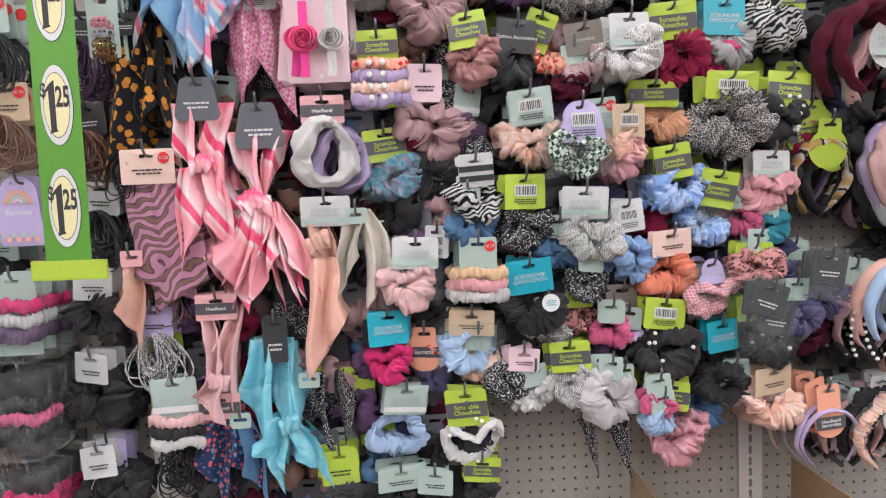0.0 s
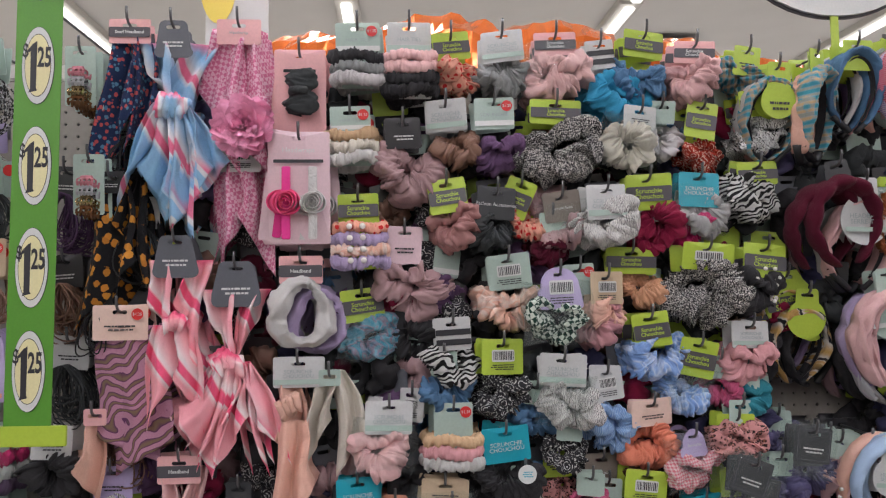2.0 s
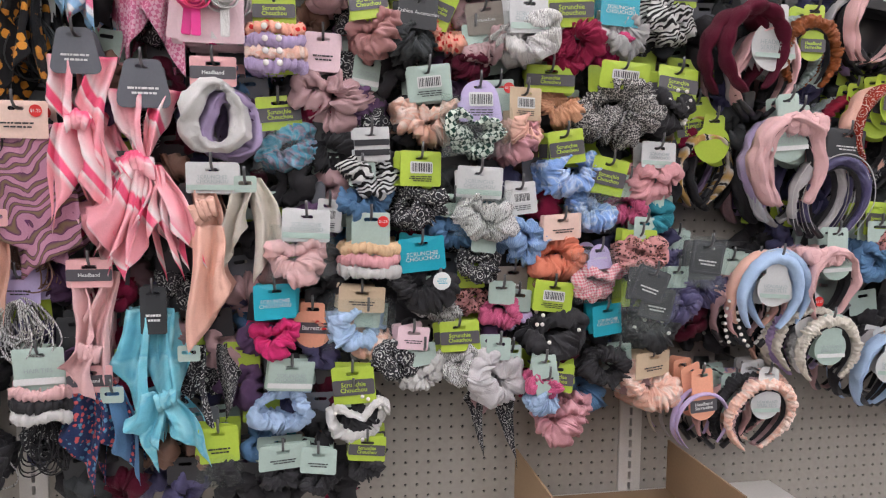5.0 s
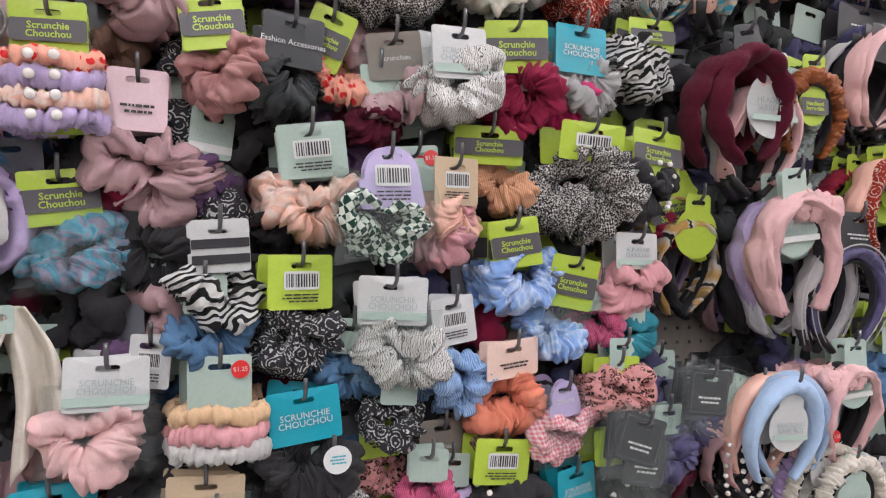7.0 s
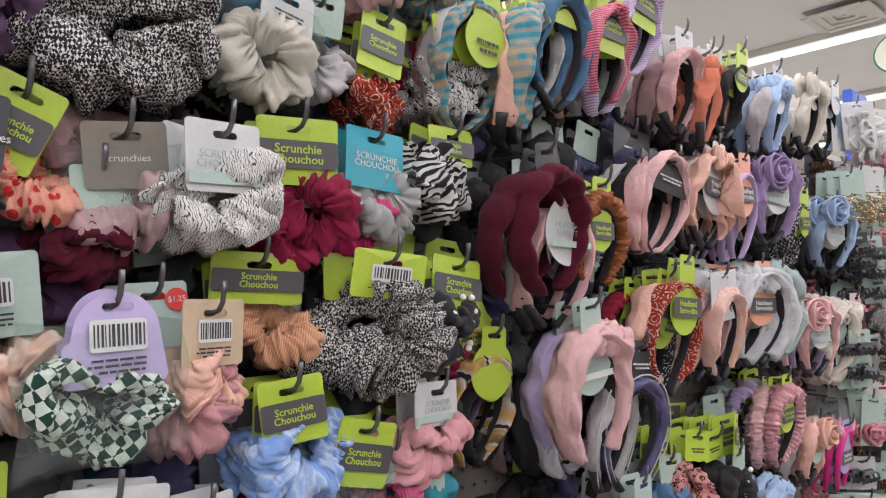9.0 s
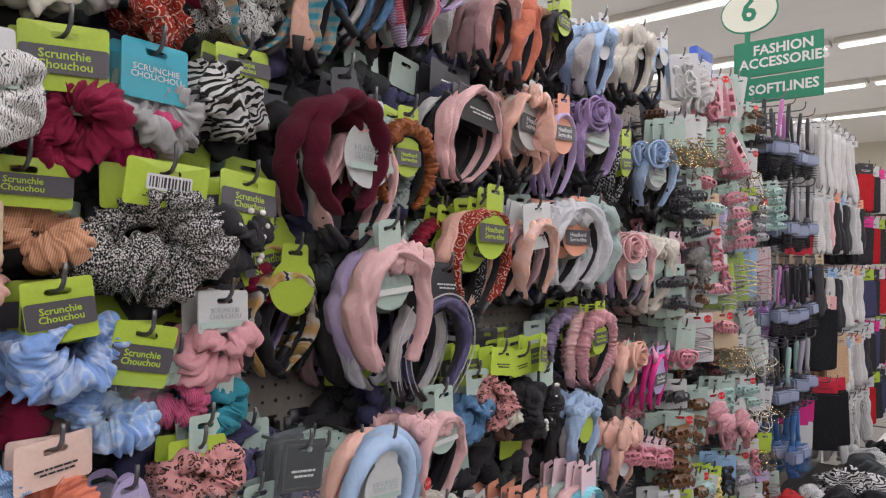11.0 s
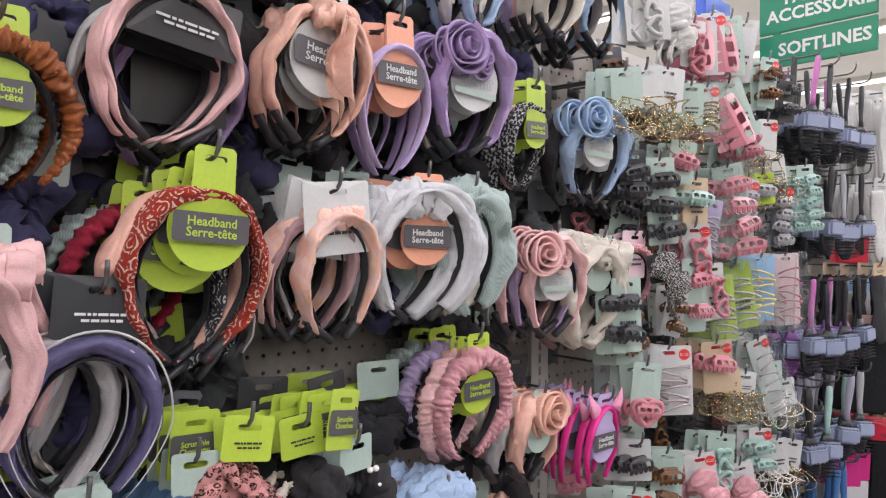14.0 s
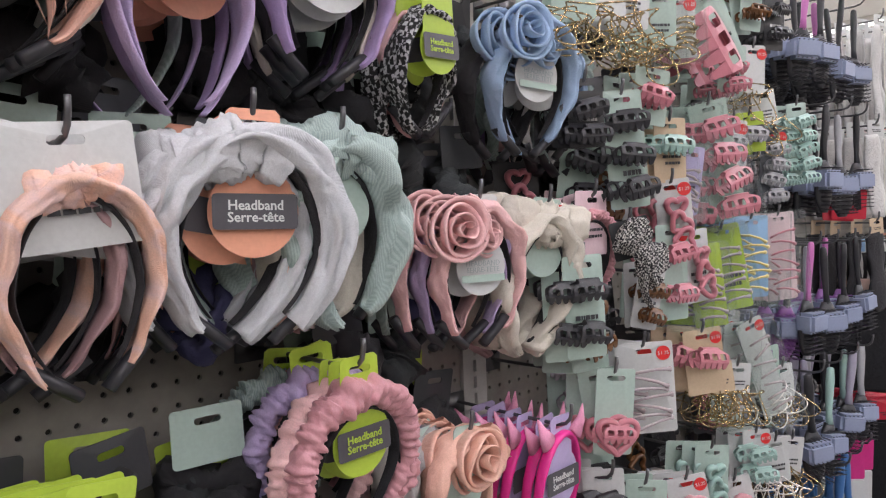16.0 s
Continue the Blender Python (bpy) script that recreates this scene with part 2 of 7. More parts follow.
FAB = {
    "black": cloth("black_cloth", (0.034, 0.033, 0.036)), "charcoal": cloth("charcoal_cloth", (0.048, 0.053, 0.055)),
    "white": cloth("white_cloth", (0.62, 0.61, 0.59)), "cream": cloth("cream_cloth", (0.70, 0.65, 0.56)),
    "grey": cloth("grey_cloth", (0.30, 0.31, 0.31)), "palegrey": cloth("pale_grey_cloth", (0.50, 0.48, 0.48)),
    "mauve": cloth("mauve_satin", (0.46, 0.29, 0.30), rough=0.5, gloss=1, weave=0.1), "pink": cloth("pink_cloth", (0.72, 0.36, 0.38)),
    "palepink": cloth("pale_pink_cloth", (0.80, 0.50, 0.49)), "hot": cloth("hot_pink_cloth", (0.62, 0.03, 0.16)),
    "ribpink": cloth("ribbed_pink_knit", (0.70, 0.16, 0.30), (0.5, 0.08, 0.18), pattern="rib"),
    "satinpink": cloth("pink_satin", (0.62, 0.30, 0.33), rough=0.42, gloss=1, weave=0.1),
    "peach": cloth("peach_cloth", (0.86, 0.54, 0.43), (0.82, 0.66, 0.58), (0.84, 0.48, 0.36), pattern="dye", size=0.6, rough=0.5, gloss=1), "peachsatin": cloth("peach_satin", (0.78, 0.46, 0.36), rough=0.42, gloss=1, weave=0.1),
    "peachrib": cloth("peach_ribbed_knit", (0.82, 0.46, 0.28), (0.6, 0.3, 0.17), pattern="rib"),
    "coral": cloth("coral_cloth", (0.75, 0.24, 0.15)), "coraldot": cloth("coral_dotted_cloth", (0.80, 0.38, 0.28), (0.65, 0.03, 0.03), pattern="dots"),
    "burgundy": cloth("burgundy_velvet", (0.085, 0.006, 0.02), rough=0.95), "wine": cloth("wine_cloth", (0.26, 0.012, 0.05)),
    "brown": cloth("brown_satin", (0.24, 0.13, 0.09), rough=0.5, gloss=1), "tan": cloth("tan_cloth", (0.66, 0.45, 0.27)),
    "rust": cloth("rust_satin", (0.30, 0.085, 0.02), rough=0.45, gloss=1), "purple": cloth("purple_velvet", (0.13, 0.07, 0.15)),
    "lavender": cloth("lavender_cloth", (0.42, 0.31, 0.54)), "lilac": cloth("lilac_cloth", (0.50, 0.40, 0.62)),
    "navy": cloth("navy_cloth", (0.055, 0.055, 0.12)), "denim": cloth("denim_cloth", (0.10, 0.21, 0.36)),
    "blue": cloth("blue_cloth", (0.18, 0.36, 0.68)), "paleblue": cloth("pale_blue_cloth", (0.40, 0.54, 0.74)),
    "bluerib": cloth("blue_ribbed_knit", (0.16, 0.32, 0.64), (0.42, 0.58, 0.8), pattern="rib"),
    "bluewhite": cloth("pale_blue_tie_dye_cloth", (0.22, 0.38, 0.74), (0.28, 0.44, 0.78), (0.55, 0.66, 0.84), pattern="dye", size=0.55),
    "teal": cloth("teal_cloth", (0.04, 0.27, 0.34)), "turq": cloth("turquoise_satin", (0.20, 0.58, 0.68), (0.30, 0.66, 0.74), (0.16, 0.50, 0.64), pattern="dye", rough=0.65, weave=0.1),
    "cyan": cloth("bright_blue_cloth", (0.04, 0.30, 0.50)), "mint": cloth("mint_rib_cloth", (0.45, 0.54, 0.51), (0.36, 0.45, 0.42), pattern="rib"),
    "tealplaid": cloth("teal_plaid_cloth", (0.05, 0.26, 0.34), (0.16, 0.36, 0.44), (0.5, 0.34, 0.2), pattern="plaid"),
    "tealdye": cloth("teal_blotched_cloth", (0.06, 0.27, 0.38), (0.18, 0.40, 0.50), (0.30, 0.24, 0.32), pattern="dye", size=0.5),
    "tweed": cloth("black_and_white_tweed", (0.015, 0.015, 0.018), (0.66, 0.64, 0.60), (0.7, 0.68, 0.64), pattern="tweed"),
    "bw": cloth("black_and_white_print", (0.62, 0.62, 0.60), (0.015, 0.015, 0.015), pattern="scribble"),
    "zebra": cloth("zebra_print_cloth", (0.62, 0.62, 0.60), (0.012, 0.012, 0.012), pattern="zebra", size=0.8),
    "bwpaisley": cloth("black_paisley_cloth", (0.03, 0.03, 0.035), (0.55, 0.55, 0.53), pattern="paisley"),
    "whiteprint": cloth("white_scribble_cloth", (0.70, 0.69, 0.66), (0.05, 0.05, 0.06), pattern="scribble", size=0.8),
    "check": cloth("green_checkered_cloth", (0.012, 0.05, 0.035), (0.62, 0.68, 0.60), pattern="check"),
    "redpaisley": cloth("red_paisley_cloth", (0.33, 0.03, 0.015), (0.70, 0.50, 0.42), pattern="paisley"),
    "leopard": cloth("pink_leopard_cloth", (0.60, 0.28, 0.27), (0.28, 0.10, 0.06), (0.02, 0.015, 0.015), pattern="leopard"),
    "gingham": cloth("pink_gingham_cloth", (0.70, 0.16, 0.22), (0.78, 0.58, 0.58), pattern="gingham"),
    "navyfloral": cloth("navy_floral_cloth", (0.02, 0.035, 0.10), (0.55, 0.10, 0.10), (0.10, 0.25, 0.38), pattern="floral", size=0.6),
    "orangefloral": cloth("black_cloth_with_orange_flowers", (0.012, 0.012, 0.014), (0.62, 0.26, 0.04), (0.5, 0.2, 0.03), pattern="floral", size=1.15),
    "pinkdye": cloth("pink_tie_dye_satin", (0.94, 0.13, 0.26), (0.95, 0.42, 0.47), (0.90, 0.80, 0.79), pattern="scarf", size=3.0, rough=0.75, weave=0.2),
    "bluedye": cloth("pink_blue_white_scarf_cloth", (0.82, 0.20, 0.33), (0.30, 0.54, 0.78), (0.76, 0.76, 0.78), pattern="scarf", size=3.0),
    "zebrascarf": cloth("purple_zebra_cloth", (0.55, 0.27, 0.38), (0.13, 0.03, 0.13), (0.24, 0.16, 0.10), pattern="zebra", size=1.5),
    "crochet": cloth("pink_crochet", (0.95, 0.58, 0.70), (0.78, 0.22, 0.38), pattern="check", size=0.75, weave=0.8),
    "lilacstripe": cloth("lilac_striped_knit", (0.46, 0.30, 0.62), (0.72, 0.66, 0.74), pattern="bands", size=0.45),
    "redstripe": cloth("red_and_pink_striped_knit", (0.66, 0.06, 0.12), (0.76, 0.36, 0.46), pattern="bands", size=0.45),
    "pastel": cloth("peach_tie_dye_cloth", (0.84, 0.50, 0.37), (0.84, 0.55, 0.44), (0.80, 0.56, 0.52), pattern="dye", size=0.7),
    "blacktan": cloth("black_tan_white_striped_cloth", (0.018, 0.018, 0.02), (0.58, 0.36, 0.12), (0.66, 0.62, 0.56), pattern="scarf", size=1.3),
    "rosebrown": cloth("rose_brown_satin", (0.42, 0.20, 0.19), rough=0.45, gloss=1, weave=0.1),
    "icewhite": cloth("white_gauze_cloth", (0.68, 0.69, 0.71)),
    "redbraid": cloth("dark_red_braid", (0.36, 0.02, 0.05)), "yarn": cloth("black_white_yarn", (0.02, 0.02, 0.02), (0.5, 0.5, 0.5), pattern="tweed", size=2.0),
    "brownfur": cloth("tan_teddy_cloth", (0.30, 0.18, 0.11)), "grape": cloth("dusk_purple_satin", (0.10, 0.09, 0.20), rough=0.45, gloss=1),
}
PETAL = cloth("pink_petal_tulle", (0.98, 0.42, 0.62))
FAB["roseknit"] = cloth("bright_pink_rose_knit", (0.90, 0.10, 0.26))


# ---------------------------------------------------------------- mesh helpers
def bm_mesh(bm, smooth=True):
    me = bpy.data.meshes.new("m")
    bmesh.ops.recalc_face_normals(bm, faces=bm.faces)
    bm.to_mesh(me)
    bm.free()
    if smooth:
        for p in me.polygons:
            p.use_smooth = True
    me.materials.append(None)
    return me


def part(name, me, material, parent, label="", at=(0, 0, 0), turn=(0, 0, 0), scale=(1, 1, 1)):
    """One mesh object under a thing or a part; the mesh may be shared, the material is the object's."""
    ob = new(name, me)
    ob.material_slots[0].link = "OBJECT"
    ob.material_slots[0].material = material
    ob.parent = parent
    ob.matrix_basis = Matrix.LocRotScale(at, Euler([radians(a) for a in turn]), scale)
    return tagged(ob, label)


def thing(name, x, y, z, label, category, group="", turn=(0, 0, 0), kind=""):
    ob = new(name)
    ob.empty_display_size = 0.02
    ob.matrix_basis = pose(x, y, z, *turn)
    return tagged(ob, label, category, group, kind)


def solid(name, me, material, label, category, m=None, group="", kind=""):
    ob = new(name, me)
    ob.material_slots[0].link = "OBJECT"
    ob.material_slots[0].material = material
    if m is not None:
        ob.matrix_basis = m
    return tagged(ob, label, category, group, kind)


cached = functools.lru_cache(maxsize=None)


def box_bm(bm, x0, x1, y0, y1, z0, z1):
    r = bmesh.ops.create_cube(bm, size=1.0)
    bmesh.ops.scale(bm, vec=(x1 - x0, y1 - y0, z1 - z0), verts=r["verts"])
    bmesh.ops.translate(bm, vec=((x0 + x1) / 2, (y0 + y1) / 2, (z0 + z1) / 2), verts=r["verts"])


@cached
def box(x0, x1, y0, y1, z0, z1, bevel=0.0):
    bm = bmesh.new()
    box_bm(bm, x0, x1, y0, y1, z0, z1)
    if bevel:
        bmesh.ops.bevel(bm, geom=bm.edges[:], offset=bevel, segments=2, affect="EDGES")
    return bm_mesh(bm, False)


def arc(cx, cz, r, a0, a1, n):
    return [(cx + r * math.cos(radians(a0 + (a1 - a0) * i / n)), cz + r * math.sin(radians(a0 + (a1 - a0) * i / n))) for i in range(n + 1)]


def rounded(x0, x1, z0, z1, r, n=4):
    return arc(x1 - r, z1 - r, r, 0, 90, n) + arc(x0 + r, z1 - r, r, 90, 180, n) + arc(x0 + r, z0 + r, r, 180, 270, n) + arc(x1 - r, z0 + r, r, 270, 360, n)


def plate_mesh(outline, holes=(), thick=0.0012, bend=0.0):
    """A flat sheet in x and z, its face towards -y, cut by holes."""
    bm = bmesh.new()
    edges = []
    for loop in (outline, *holes):
        vs = [bm.verts.new((px, 0, pz)) for px, pz in loop]
        edges += [bm.edges.new((a, b)) for a, b in zip(vs, vs[1:] + vs[:1])]
    bmesh.ops.triangle_fill(bm, edges=edges, use_beauty=True, normal=(0, -1, 0))
    ex = bmesh.ops.extrude_face_region(bm, geom=bm.faces[:])
    bmesh.ops.translate(bm, vec=(0, thick, 0), verts=[g for g in ex["geom"] if isinstance(g, bmesh.types.BMVert)])
    if bend:
        for v in bm.verts:
            v.co.y += bend * v.co.x * v.co.x * 10 + bend * v.co.z * v.co.z * 4
    return bm_mesh(bm, False)


@cached
def card_mesh(shape, w, h):
    """Header cards, hung by a slot at the origin."""
    top = 0.013
    slot = rounded(-0.013, 0.013, -0.0035, 0.0035, 0.0034, 3)
    if shape == "bulb":
        r = w / 2
        a = math.degrees(math.asin(min(0.95, 0.024 / r)))
        out = arc(0, -h + top + r, r, 90 + a, 450 - a, 28) + [(0.023, top - 0.004), (0.019, top), (-0.019, top), (-0.023, top - 0.004)]
    elif shape == "disc":
        r = w / 2
        out = arc(0, -h + top + r, r, 130, 410, 26) + [(0.03, top - 0.012), (0.024, top), (-0.024, top), (-0.03, top - 0.012)]
    elif shape == "trap":
        out = arc(w * 0.36, -h + top + 0.012, 0.012, -90, 0, 4)[::1] + [(w * 0.48, -h * 0.55)] + arc(w * 0.22, top - 0.012, 0.012, 20, 90, 4) + arc(-w * 0.22, top - 0.012, 0.012, 90, 160, 4) + [(-w * 0.48, -h * 0.55)] + arc(-w * 0.36, -h + top + 0.012, 0.012, 180, 270, 4)
    elif shape == "arch":
        out = arc(0, top - w * 0.42, w * 0.42, 15, 165, 14) + rounded(-w / 2, w / 2, -h + top, -h * 0.35, 0.006)[5:15] + rounded(-w / 2, w / 2, -h + top, -h * 0.35, 0.006)[15:]
    else:
        out = rounded(-w / 2, w / 2, -h + top, top, 0.0042)
    return plate_mesh(out, (slot,), 0.0011, 0.12)


@cached
def strip_mesh(w, h):
    return plate_mesh(rounded(-w / 2, w / 2, -h / 2, h / 2, min(w, h) * 0.12, 2), (), 0.0003)


@cached
def disc_mesh(r):
    return plate_mesh(arc(0, 0, r, 0, 345, 23), (), 0.0004)


@cached
def text_mesh(s, size, bold=0.0):
    cu = bpy.data.curves.new("t", "FONT")
    cu.body, cu.size, cu.align_x, cu.align_y = s, size, "CENTER", "CENTER"
    cu.extrude, cu.offset, cu.resolution_u, cu.space_line = 0.00015, bold, 2, 0.85
    ob = bpy.data.objects.new("t", cu)
    scene.collection.objects.link(ob)
    me = bpy.data.meshes.new_from_object(ob.evaluated_get(bpy.context.evaluated_depsgraph_get()))
    bpy.data.objects.remove(ob)
    me.transform(Matrix.Rotation(radians(90), 4, "X"))
    if not me.materials:
        me.materials.append(None)
    return me


@cached
def bars_mesh(w, h, n, seed):
    rnd = random.Random(seed)
    bm = bmesh.new()
    x = -w / 2
    while x < w / 2:
        t = w / n * rnd.uniform(0.3, 1.0)
        box_bm(bm, x, x + t, 0, 0.0003, -h / 2, h / 2)
        x += t + w / n * rnd.uniform(0.4, 0.9)
    return bm_mesh(bm, False)


@cached
def lines_mesh(w, h, n, seed):
    """Unreadable small print: rows of bars."""
    rnd = random.Random(seed)
    bm = bmesh.new()
    for i in range(n):
        z = h / 2 - h * (i + 0.5) / n
        x = -w / 2 * rnd.uniform(0.6, 1.0)
        while x < w / 2 * 0.8:
            t = rnd.uniform(0.06, 0.22) * w
            box_bm(bm, x, min(x + t, w / 2), 0, 0.0003, z - h / n * 0.22, z + h / n * 0.22)
            x += t + 0.03 * w
    return bm_mesh(bm, False)


def sweep(bm, path, half_n, half_y, ring=10, ruffle=None, close=False, cap=True):
    """A tube along points (x, y, z) with half widths in the path's plane (half_n) and across it (half_y), both functions of 0..1."""
    n = len(path)
    rows = []
    P = [Vector(p) for p in path]
    for i, p in enumerate(P):
        a, b = (P[(i - 1) % n], P[(i + 1) % n]) if close else (P[max(i - 1, 0)], P[min(i + 1, n - 1)])
        t = (b - a).normalized()
        up = Vector((0, 1, 0)) if abs(t.y) < 0.9 else Vector((1, 0, 0))
        nn = t.cross(up).normalized()
        bb = nn.cross(t).normalized()
        s = i / (n if close else n - 1)
        hn, hy = half_n(s), half_y(s)
        row = []
        for k in range(ring):
            f = 2 * math.pi * k / ring
            d = ruffle(s, f) if ruffle else 1.0
            row.append(bm.verts.new(p + nn * (hn * d * math.cos(f)) + bb * (hy * d * math.sin(f))))
        rows.append(row)
    pairs = list(zip(rows, rows[1:])) + ([(rows[-1], rows[0])] if close else [])
    for r0, r1 in pairs:
        for k in range(ring):
            bm.faces.new((r0[k], r0[(k + 1) % ring], r1[(k + 1) % ring], r1[k]))
    if cap and not close:
        bm.faces.new(rows[0][::-1])
        bm.faces.new(rows[-1])


def folds(seed, k, depth, fine=0.3):
    """Gathered cloth: sharp uneven creases across the tube with puffed cloth between them."""
    kk = k * 0.36
    def f(s, a):
        c, d = math.cos(2 * math.pi * s), math.sin(2 * math.pi * s)
        ca, sa = math.cos(a), math.sin(a)
        skew = 0.5 * math.sin(a + seed) / kk
        c2, d2 = math.cos(2 * math.pi * s + skew), math.sin(2 * math.pi * s + skew)
        ridge = min(1.0, 2.9 * abs(noise.noise(Vector((c2 * kk + seed * 3.1, d2 * kk, 0.55 * ca + seed)))))
        ridge2 = min(1.0, 2.6 * abs(noise.noise(Vector((c * kk * 0.55 - seed, d * kk * 0.55, 0.9 * sa + 0.4 * ca + 3.0)))))
        outer = 0.5 + 0.5 * ca
        swell = 0.35 + 1.3 * abs(noise.noise(Vector((c * 2.7 + seed, d * 2.7, 0.8 * ca))))
        lump = noise.noise(Vector((c * 1.7, d * 1.7, seed * 1.3 + 0.6 * ca)))
        ripple = noise.noise(Vector((c * 6 + 1.2 * sa, d * 6, 1.6 * ca + seed)))
        return 0.62 + depth * (0.35 + 0.35 * outer) * (ridge ** 0.6 - 0.35) * swell * 1.5 + 0.30 * (ridge2 ** 0.7 - 0.4) + 0.34 * lump + fine * 0.30 * ripple
    return f


@cached
def scrunchie_mesh(seed, ring_r, tube, tall, low):
    """A gathered cloth ring lying in x and z, slack, its top drawn down where the card holds it."""
    bm = bmesh.new()
    n, m = (44, 9) if low else (150, 22)
    rnd = random.Random(seed)
    p1, p2, p3 = rnd.uniform(0, 6), rnd.uniform(0, 6), rnd.uniform(0, 6)
    dip, side = rnd.uniform(0.35, 0.75), rnd.uniform(-0.35, 0.35)
    pts = []
    for i in range(n):
        a = 2 * math.pi * i / n
        b = (a + math.pi) % (2 * math.pi) - math.pi
        wob = 1 + 0.13 * math.cos(2 * a + p1) + 0.10 * math.sin(3 * a + p2)
        drop = dip * math.exp(-((b - side) / 0.6) ** 2)
        pts.append((ring_r * wob * math.sin(a) * (1.06 + 0.12 * math.cos(a)), 0.012 * math.sin(a + p3) + 0.007 * math.sin(2 * a + p1), tall * ring_r * (wob * math.cos(a) - drop)))
    sag = lambda s: 0.98 - 0.22 * math.cos(2 * math.pi * s) + 0.14 * math.sin(4 * math.pi * s + p2)
    sweep(bm, pts, lambda s: tube * sag(s), lambda s: tube * 0.9 * sag(s), m, folds(seed, 9 + seed % 5, 0.85), close=True)
    off = Vector((seed * 1.7, seed * 0.9, 3.1))
    for v in bm.verts:
        q = v.co
        big = noise.noise_vector(q * 20 + off)
        mid = noise.noise_vector(q * 50 - off)
        v.co = q + Vector((big.x * 0.014, big.y * 0.010, big.z * 0.014)) + mid * 0.0045
    return bm_mesh(bm)


@cached
def band_mesh(seed, w, h, t, depth, style, low):
    """A headband: an arch open below, its ends tapered."""
    bm = bmesh.new()
    n = 40 if low else (220 if style == "ruffle" else 90)
    rnd = random.Random(seed)
    open_a = rnd.uniform(132, 160)
    skew, lop = rnd.uniform(-0.008, 0.008), rnd.uniform(-0.10, 0.10)
    pts = []
    for i in range(n):
        a = radians(-open_a + 2 * open_a * i / (n - 1))
        pts.append((w / 2 * (math.sin(a) * (1.0 - 0.26 * max(0, -math.cos(a))) + lop * (1 - math.cos(a))), skew * math.sin(a) + 0.012 * (1 - math.cos(a)), h / 2 * math.cos(a) - h / 2))
    fat = lambda s: 0.26 + 0.74 * math.sin(math.pi * s) ** 0.95
    if style == "ruffle":
        rf = folds(seed, 30, 0.85)
    elif style == "braid":
        rf = lambda s, a: 1 + 0.3 * math.sin(60 * s * math.pi + 2 * a)
    elif style == "smooth":
        rf = lambda s, a: 1 + 0.03 * math.sin(90 * s + 3 * a)
    elif style == "gauze":
        fat = lambda s: 0.30 + 0.38 * abs(math.sin(2 * math.pi * (0.06 + 0.88 * s))) ** 0.8 + 0.38 * math.sin(math.pi * s)
        rf = lambda s, a: 0.62 + 0.75 * min(1, 2.8 * abs(noise.noise(Vector((4.2 * s + seed, 2.1 * math.cos(a), 2.1 * math.sin(a)))))) ** 0.7 + 0.14 * noise.noise(Vector((9 * s, 1.6 * math.cos(a), seed)))
    elif style == "scallop":
        rf = lambda s, a: 0.8 + 0.35 * abs(math.sin(9 * math.pi * s)) + 0.05 * math.sin(3 * a)
    else:
        rf = lambda s, a: 0.86 + 0.36 * min(1, 2.6 * abs(noise.noise(Vector((9 * s + seed, 1.7 * math.cos(a), 1.7 * math.sin(a)))))) ** 0.7 + 0.30 * noise.noise(Vector((6 * s, 1.2 * math.cos(a), seed))) + 0.12 * (0.5 - abs(noise.noise(Vector((18 * s, 2 * math.sin(a), seed + 5)))) * 2)
    flat = {"wrap": 0.72, "gauze": 0.85}.get(style, 1.0)
    sweep(bm, pts, lambda s: t * flat * fat(s), lambda s: depth * (0.35 + 0.75 * fat(s)), 8 if low else 26, rf)
    if style in ("wrap", "gauze"):
        off = Vector((seed * 2.1, 1.7, seed))
        for v in bm.verts:
            q = noise.noise_vector(v.co * 30 + off)
            v.co += Vector((q.x * 0.006, q.y * 0.007, q.z * 0.006))
    return bm_mesh(bm)


@cached
def bag_mesh(seed):
    """A crumpled pillow of clear film, two units wide."""
    bm = bmesh.new()
    n = 14
    for side in (-1, 1):
        rows = []
        for i in range(n + 1):
            u = 2 * i / n - 1
            row = []
            for j in range(n + 1):
                v = 2 * j / n - 1
                puff = (1 - u ** 4) * (1 - v ** 4)
                crumple = 0.30 * noise.noise(Vector((u * 2.3 + seed, v * 2.3, side))) + 0.35 * abs(noise.noise(Vector((u * 3.1, v * 3.1 + seed, side))))
                row.append(bm.verts.new((u * (1 + 0.05 * math.sin(5 * v + seed)), side * puff * (0.75 + crumple), v * (1 + 0.05 * math.sin(4 * u + seed)))))
            rows.append(row)
        for a, b in zip(rows, rows[1:]):
            for j in range(n):
                bm.faces.new((a[j], a[j + 1], b[j + 1], b[j]))
    bmesh.ops.remove_doubles(bm, verts=bm.verts[:], dist=0.001)
    return bm_mesh(bm)


@cached
def tip_mesh(w, h, side):
    bm = bmesh.new()
    a0 = radians(146)
    p = (side * w / 2 * math.sin(a0) * 0.79, 0.023, h / 2 * math.cos(a0) - h / 2)
    pts = [(p[0] + side * (0.020 - 0.034 * q), p[1], p[2] + 0.020 - 0.030 * q) for q in (0, 0.3, 0.6, 1.0)]
    sweep(bm, pts, lambda s: 0.0055, lambda s: 0.0085, 8)
    return bm_mesh(bm)


